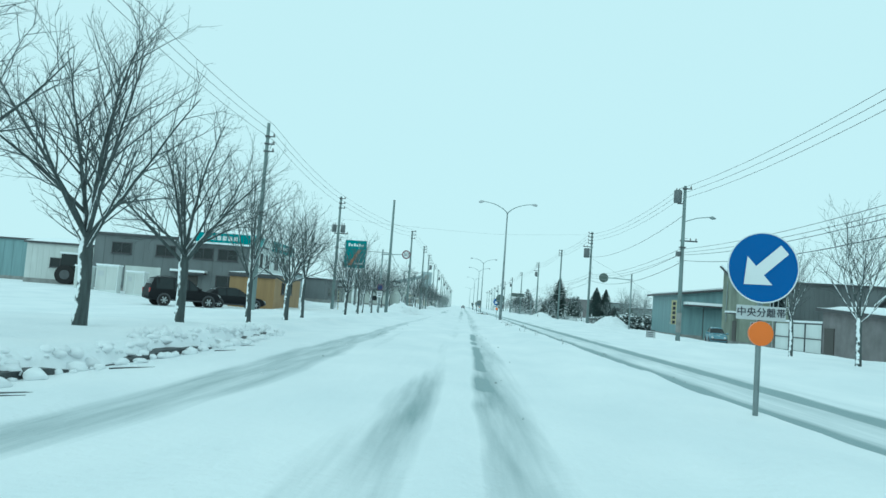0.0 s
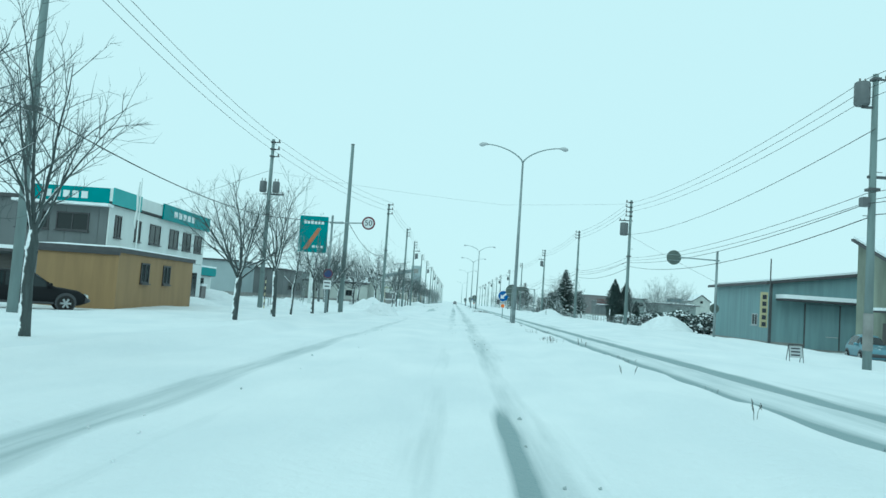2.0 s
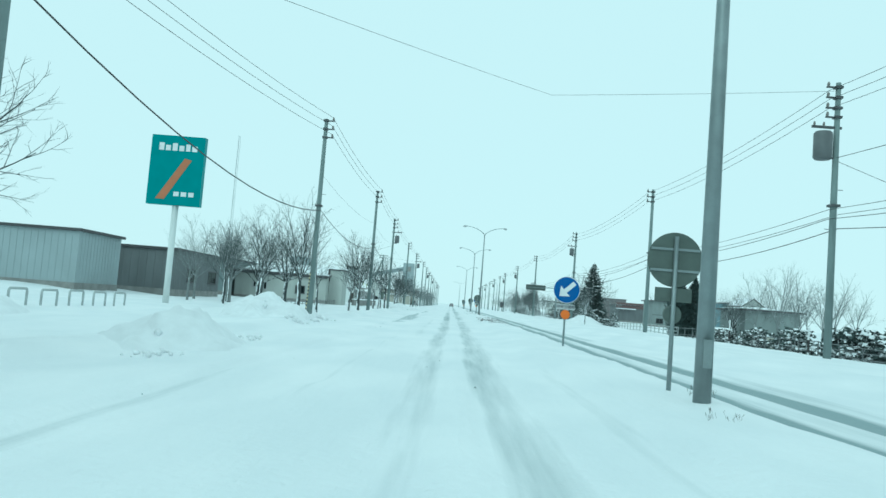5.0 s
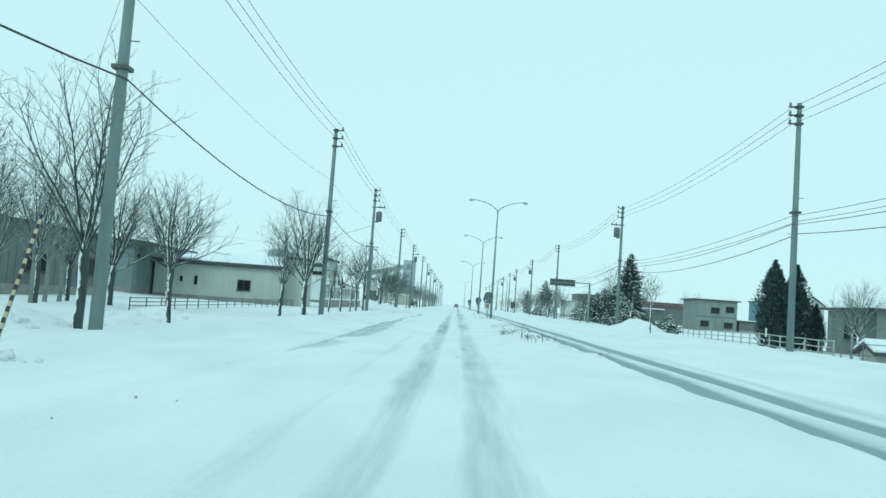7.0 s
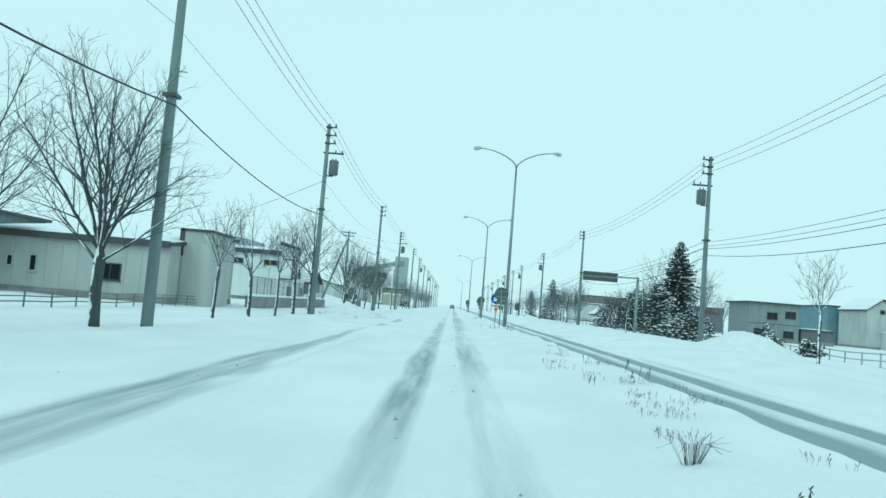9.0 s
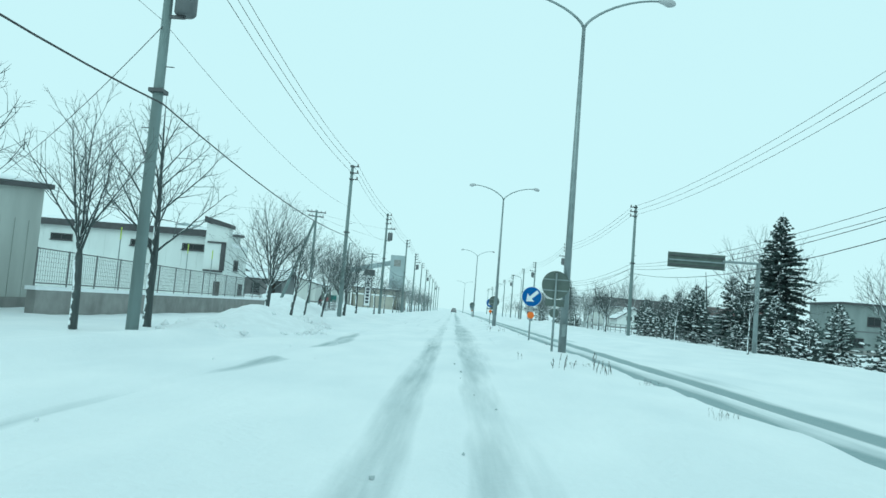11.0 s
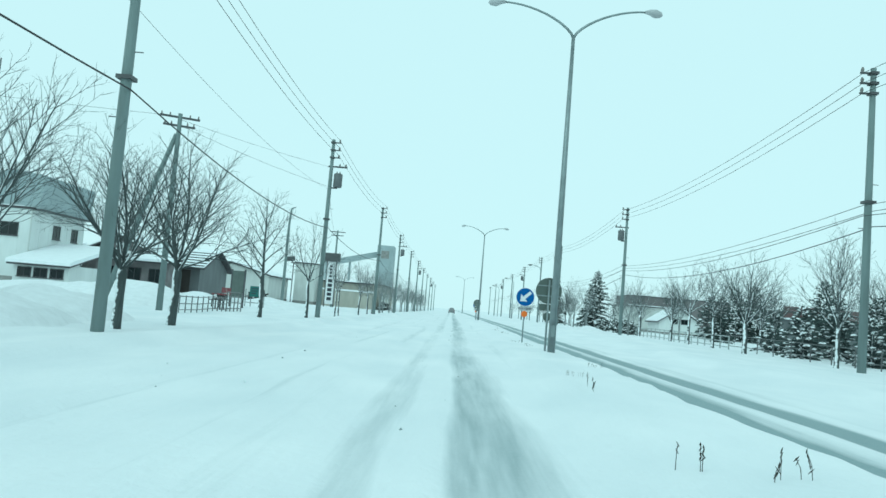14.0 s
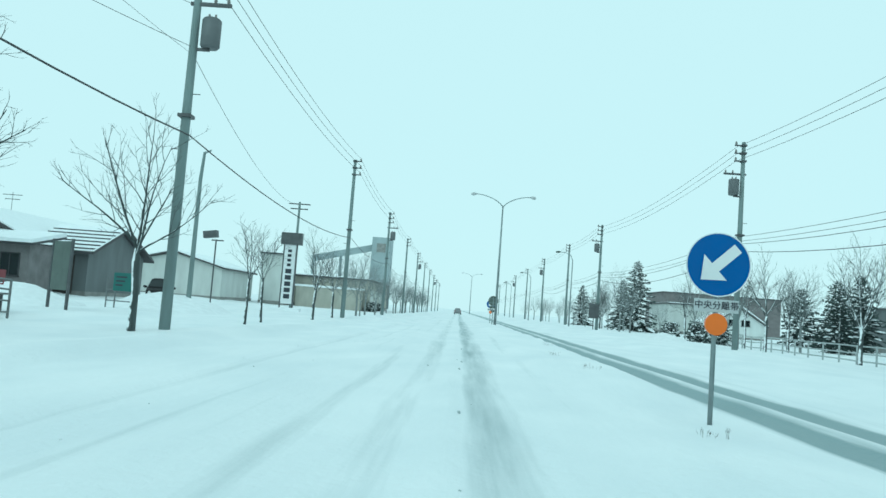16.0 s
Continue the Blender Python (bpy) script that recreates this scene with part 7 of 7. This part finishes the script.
for k, (x, y, w, h) in enumerate(((24.8, 130.6, 1.2, 0.8), (26.4, 130.2, 0.9, 0.7), (27.8, 130.8, 1.5, 1.1), (24.0, 128.6, 0.9, 0.5))):
    bx = thing("storage_box", (x, y, level(x, y)), "snow-topped storage box in a yard", "box", "yard boxes", turn=12 * k)
    part("body", Shape().box(-w / 2, w / 2, -0.4, 0.4, -0.2, h), SIDING_BLUE if k % 2 else SIDING_CREAM, bx)
    part("snow_cap", Shape().box(-w / 2 - 0.06, w / 2 + 0.06, -0.46, 0.46, h + 0.004, h + 0.2), SNOW, bx)
cream2 = block("building", 33.4, 39.6, 150.0, 158.0, 3.2, SIDING_GREY, "single-storey grey house in a snowy lot", snow=0.3, seams=0, over=0.5)
window(cream2, face_matrix("W", 33.4, 39.6, 150, 158), 3.0, 0.8, 2.4, 1.2)
block("building", 46.0, 72.0, 380.0, 396.0, 8.6, FAR_WALL, "large red-brown building with a thin snow roof", snow=0.15, seams=1.5)
wg = gable("white gable-fronted house in front of the red-brown building", 39.2, 46.8, 325.0, 333.0, 2.3, 4.75, SIDING_WHITE, "y", 0.3)
for u in (2.2, 4.1):
    window(wg, face_matrix("S", 39.2, 46.8, 325.0, 333.0), u, 2.0, 1.3, 0.9, 1)
rb = block("building", 50.3, 64.0, 297.0, 306.0, 5.0, SIDING_DARK, "dark workshop with a red-brown roof band behind conifers", snow=0.1, seams=1.5)
part("roof_band", Shape().box(50.2, 64.1, 296.88, 296.97, 4.2, 5.9), plain("oxide_red", (0.14, 0.09, 0.09), 0.7), rb, "red-brown roof band")
part("awning_snow", Shape().box(50.2, 56.0, 295.6, 296.86, 3.9, 4.15), SNOW, rb)
block("building", 36.0, 46.0, 340.0, 352.0, 5.0, SIDING_PALE, "pale building far along the road", snow=0.2, seams=1.5)
block("building", 28.7, 30.7, 221.0, 223.0, 2.45, PLINTH, "small grey utility box building among conifers", snow=0.12, seams=0, over=0.08)
spire = thing("dead_tree", (26.95, 223.4, level(26.95, 223.4)), "dead broken tree trunk rising over snowy conifers", "tree")
part("trunk", Shape().tube([(0, 0, -0.3), (0.05, 0, 3.0), (-0.05, 0.02, 5.6), (-0.16, 0, 7.4)], [0.2, 0.17, 0.12, 0.03], 9), BARK, spire, smooth=True)
for a, z, ln in ((0.4, 4.6, 1.5), (2.7, 5.2, 1.3), (4.0, 4.2, 1.2), (5.6, 5.7, 0.9)):
    part("limb", Shape().tube([(0, 0, z), (ln * 0.5 * math.cos(a), ln * 0.5 * math.sin(a), z + 0.35 * ln), (ln * math.cos(a), ln * math.sin(a), z + 0.9 * ln)], [0.07, 0.045, 0.012], 6), BARK, spire, smooth=True)


# ---- vehicles ----
def car(x, y, turn, paint, label, length=4.5, width=1.75, height=1.65, ride=0.0, van=False, suv=False):
    """A car lofted from cross-sections, with glass, wheels and lamps; it faces local +x."""
    ob = thing("car", (x, y, level(x, y) + ride), label, "car", "parked cars", turn)
    L, W2, H = length / 2, width / 2, height
    belt, low = (1.08 if suv or van else 0.9), (0.34 if suv else 0.24)
    tall = [(-1.0, 0.62), (-0.985, belt - 0.02), (-0.96, belt + 0.1), (-0.86, H - 0.1), (-0.74, H - 0.02), (-0.3, H), (0.02, H - 0.02), (0.1, H - 0.08), (0.42, belt + 0.06), (0.47, belt + 0.01), (0.84, belt - 0.1), (0.95, belt - 0.24), (1.0, 0.5)]
    if not (suv or van):
        tall[2:5] = [(-0.95, belt + 0.04), (-0.7, H - 0.16), (-0.52, H - 0.04)]
    stations = sorted({round(-1 + 2 * k / 34, 4) for k in range(35)} | {u for u, _ in tall})
    us, zs = [u for u, _ in tall], [z for _, z in tall]

    def section(u, out=0.0):
        """Half a cross-section, from the sill up to the middle of the top."""
        top = float(np.interp(u, us, zs))
        w = W2 * (1 - 0.16 * max(0.0, abs(u) - 0.72) / 0.28 * max(0.0, abs(u) - 0.72) / 0.28) + out
        bt = min(belt, top - 0.03)
        k = min(1.0, max(0.0, (top - belt) / (H - belt)))
        rise = low + 0.12 * max(0.0, abs(u) - 0.85) / 0.15
        return [(w - 0.12, rise), (w - 0.02, rise + 0.08), (w, 0.5 * (rise + bt)), (w - 0.01, bt - 0.06), (w - 0.04, bt), (w - 0.07 - 0.1 * k, bt + (top - bt) * 0.55), (w - 0.12 - 0.15 * k, top - 0.06 * k - 0.004), (w - 0.2 - 0.2 * k, top), (0.0, top + 0.02)]

    def skin(u_list, picks, out):
        s = Shape()
        rows = [[(u * L, sgn * p[0], p[1]) for sgn in (-1, 1) for p in (section(u, out) if sgn < 0 else section(u, out)[::-1][1:])] for u in u_list]
        n = len(rows[0])
        s.v = [p for r in rows for p in r]
        s.f = [(i * n + j, i * n + j + 1, (i + 1) * n + j + 1, (i + 1) * n + j) for i in range(len(rows) - 1) for j in picks(n)]
        used = sorted({k for q in s.f for k in q})
        if out or len(used) < len(s.v):
            at = {k: i for i, k in enumerate(used)}
            s.v, s.f = [s.v[k] for k in used], [tuple(at[k] for k in q) for q in s.f]
        return s, n

    s, n = skin(stations, lambda n: range(n - 1), 0.0)
    s.f += [tuple(range(n)), tuple((len(stations) - 1) * n + j for j in reversed(range(n)))]
    s.f += [(i * n, (i + 1) * n, (i + 1) * n + n - 1, i * n + n - 1) for i in range(len(stations) - 1)]
    body = part("body", s, paint, ob, smooth=True)
    rear = -0.86 if suv or van else -0.66
    cuts = ((rear + 0.04, -0.36), (-0.33, 0.06), (0.09, 0.3))
    for a, b in cuts:
        for sgn in (0, 1):
            g, n = skin([a + (b - a) * k / 4 for k in range(5)], lambda n: ((4, 5) if sgn == 0 else (n - 7, n - 6)), 0.006)
            part("side_window", g, PANE, body, smooth=True)
    g, n = skin([0.13 + 0.27 * k / 4 for k in range(5)], lambda n: range(6, n - 7), 0.0)
    g.v = [(p[0] + 0.012, p[1], p[2] + 0.012) for p in g.v]
    part("windscreen", g, PANE, body, smooth=True)
    g, n = skin([rear - 0.07 + 0.06 * k / 2 for k in range(3)], lambda n: range(6, n - 7), 0.0)
    g.v = [(p[0] - 0.014, p[1], p[2] + 0.01) for p in g.v]
    part("rear_window", g, PANE, body, smooth=True)
    for sgn in (-1, 1):
        part("headlight", Shape().tube([(L * 0.93, sgn * (W2 - 0.24), belt - 0.3), (L * 0.985, sgn * (W2 - 0.3), belt - 0.31)], [0.12, 0.08], 12), LIGHT_LENS, body)
        part("tail_light", Shape().box(-L * 0.995, -L * 0.96, sgn * (W2 - 0.2) - 0.07, sgn * (W2 - 0.2) + 0.07, belt - 0.25, belt + 0.02), TAIL, body)
        part("mirror", Shape().tube([(L * 0.36, sgn * (W2 - 0.05), belt + 0.06), (L * 0.36, sgn * (W2 + 0.08), belt + 0.09), (L * 0.36, sgn * (W2 + 0.19), belt + 0.1)], [0.05, 0.09, 0.06], 8), paint, body, smooth=True)
        part("side_sill", Shape().box(-L * 0.42, L * 0.44, sgn * (W2 - 0.03) - 0.035, sgn * (W2 - 0.03) + 0.035, low + 0.02, low + 0.1), FRAME_DARK, body)
        if suv:
            part("roof_rail", Shape().tube([(-L * 0.68, sgn * (W2 - 0.36), H + 0.01), (-L * 0.6, sgn * (W2 - 0.36), H + 0.06), (L * 0.0, sgn * (W2 - 0.36), H + 0.06), (L * 0.06, sgn * (W2 - 0.36), H)], 0.02, 6), FRAME_DARK, body)
    part("bumper", Shape().tube([(L * 0.94, -W2 + 0.1, 0.46), (L * 1.0, -W2 + 0.3, 0.45), (L * 1.012, 0, 0.45), (L * 1.0, W2 - 0.3, 0.45), (L * 0.94, W2 - 0.1, 0.46)], 0.09, 8), FRAME_DARK, body, smooth=True)
    wr = 0.36 if suv else 0.31
    for wx in (-L * 0.6, L * 0.63):
        for sgn in (-1, 1):
            part("wheel_arch", Shape().disc((wx, sgn * (W2 - 0.03), wr + 0.03), (0, 1, 0), wr + 0.07, 0.08, 26), FRAME_DARK, body)
            w = part("wheel", Shape().tube([(wx, sgn * (W2 - 0.2), wr), (wx, sgn * (W2 - 0.17), wr), (wx, sgn * (W2 + 0.005), wr), (wx, sgn * (W2 + 0.03), wr)], [wr - 0.03, wr, wr, wr - 0.03], 24), TYRE, ob)
            rim = part("rim", Shape().tube([(wx, sgn * (W2 + 0.01), wr), (wx, sgn * (W2 + 0.034), wr)], [wr * 0.66, wr * 0.64], 22), TYRE, w)
            for k in range(6):
                a = k * math.pi / 3
                part("spoke", Shape().tube([(wx, sgn * (W2 + 0.036), wr), (wx + wr * 0.62 * math.cos(a), sgn * (W2 + 0.036), wr + wr * 0.62 * math.sin(a))], [0.035, 0.045], 5), RIM, w)
    return ob


car(-18.9, 46.9, 38, CAR_BLACK, "black off-road wagon parked on a snowy lot", 4.75, 1.9, 1.85, suv=True)
car(-17.0, 52.2, 33, CAR_BLACK, "black hatchback parked beside the ochre cabin", 4.4, 1.75, 1.5)
car(22.2, 64.6, -100, CAR_BLUE, "pale blue small car buried under snow by the shop", 3.4, 1.5, 1.5)
car(-19.2, 257.4, -70, CAR_BLACK, "black boxy van parked on a snowy drive", 3.6, 1.6, 1.75, van=True)
car(0.35, 405.0, 90, CAR_GREY, "grey car far ahead on the road", 4.4, 1.75, 1.6)

tractor = thing("tractor", (-39.0, 72.0, level(-39, 72)), "dark green farm tractor dusted with snow", "tractor", turn=15)
tractor.scale = (1.3, 1.3, 1.3)
part("hood", Shape().box(0.1, 1.7, -0.35, 0.35, 0.7, 1.35), MACHINE, tractor)
part("cab", Shape().box(-1.0, 0.1, -0.65, 0.65, 0.8, 2.3), PANE, tractor)
part("cab_roof", Shape().box(-1.1, 0.2, -0.75, 0.75, 2.304, 2.45), SNOW, tractor)
for wx, r in ((-0.6, 0.72), (1.35, 0.45)):
    for sgn in (-1, 1):
        w = part("wheel", Shape().tube([(wx, sgn * 0.6, r), (wx, sgn * 0.95, r)], r, 20), TYRE, tractor)
        part("rim", Shape().disc((wx, sgn * 0.96, r), (0, 1, 0), r * 0.5, 0.03, 16), DARK_STEEL, w)
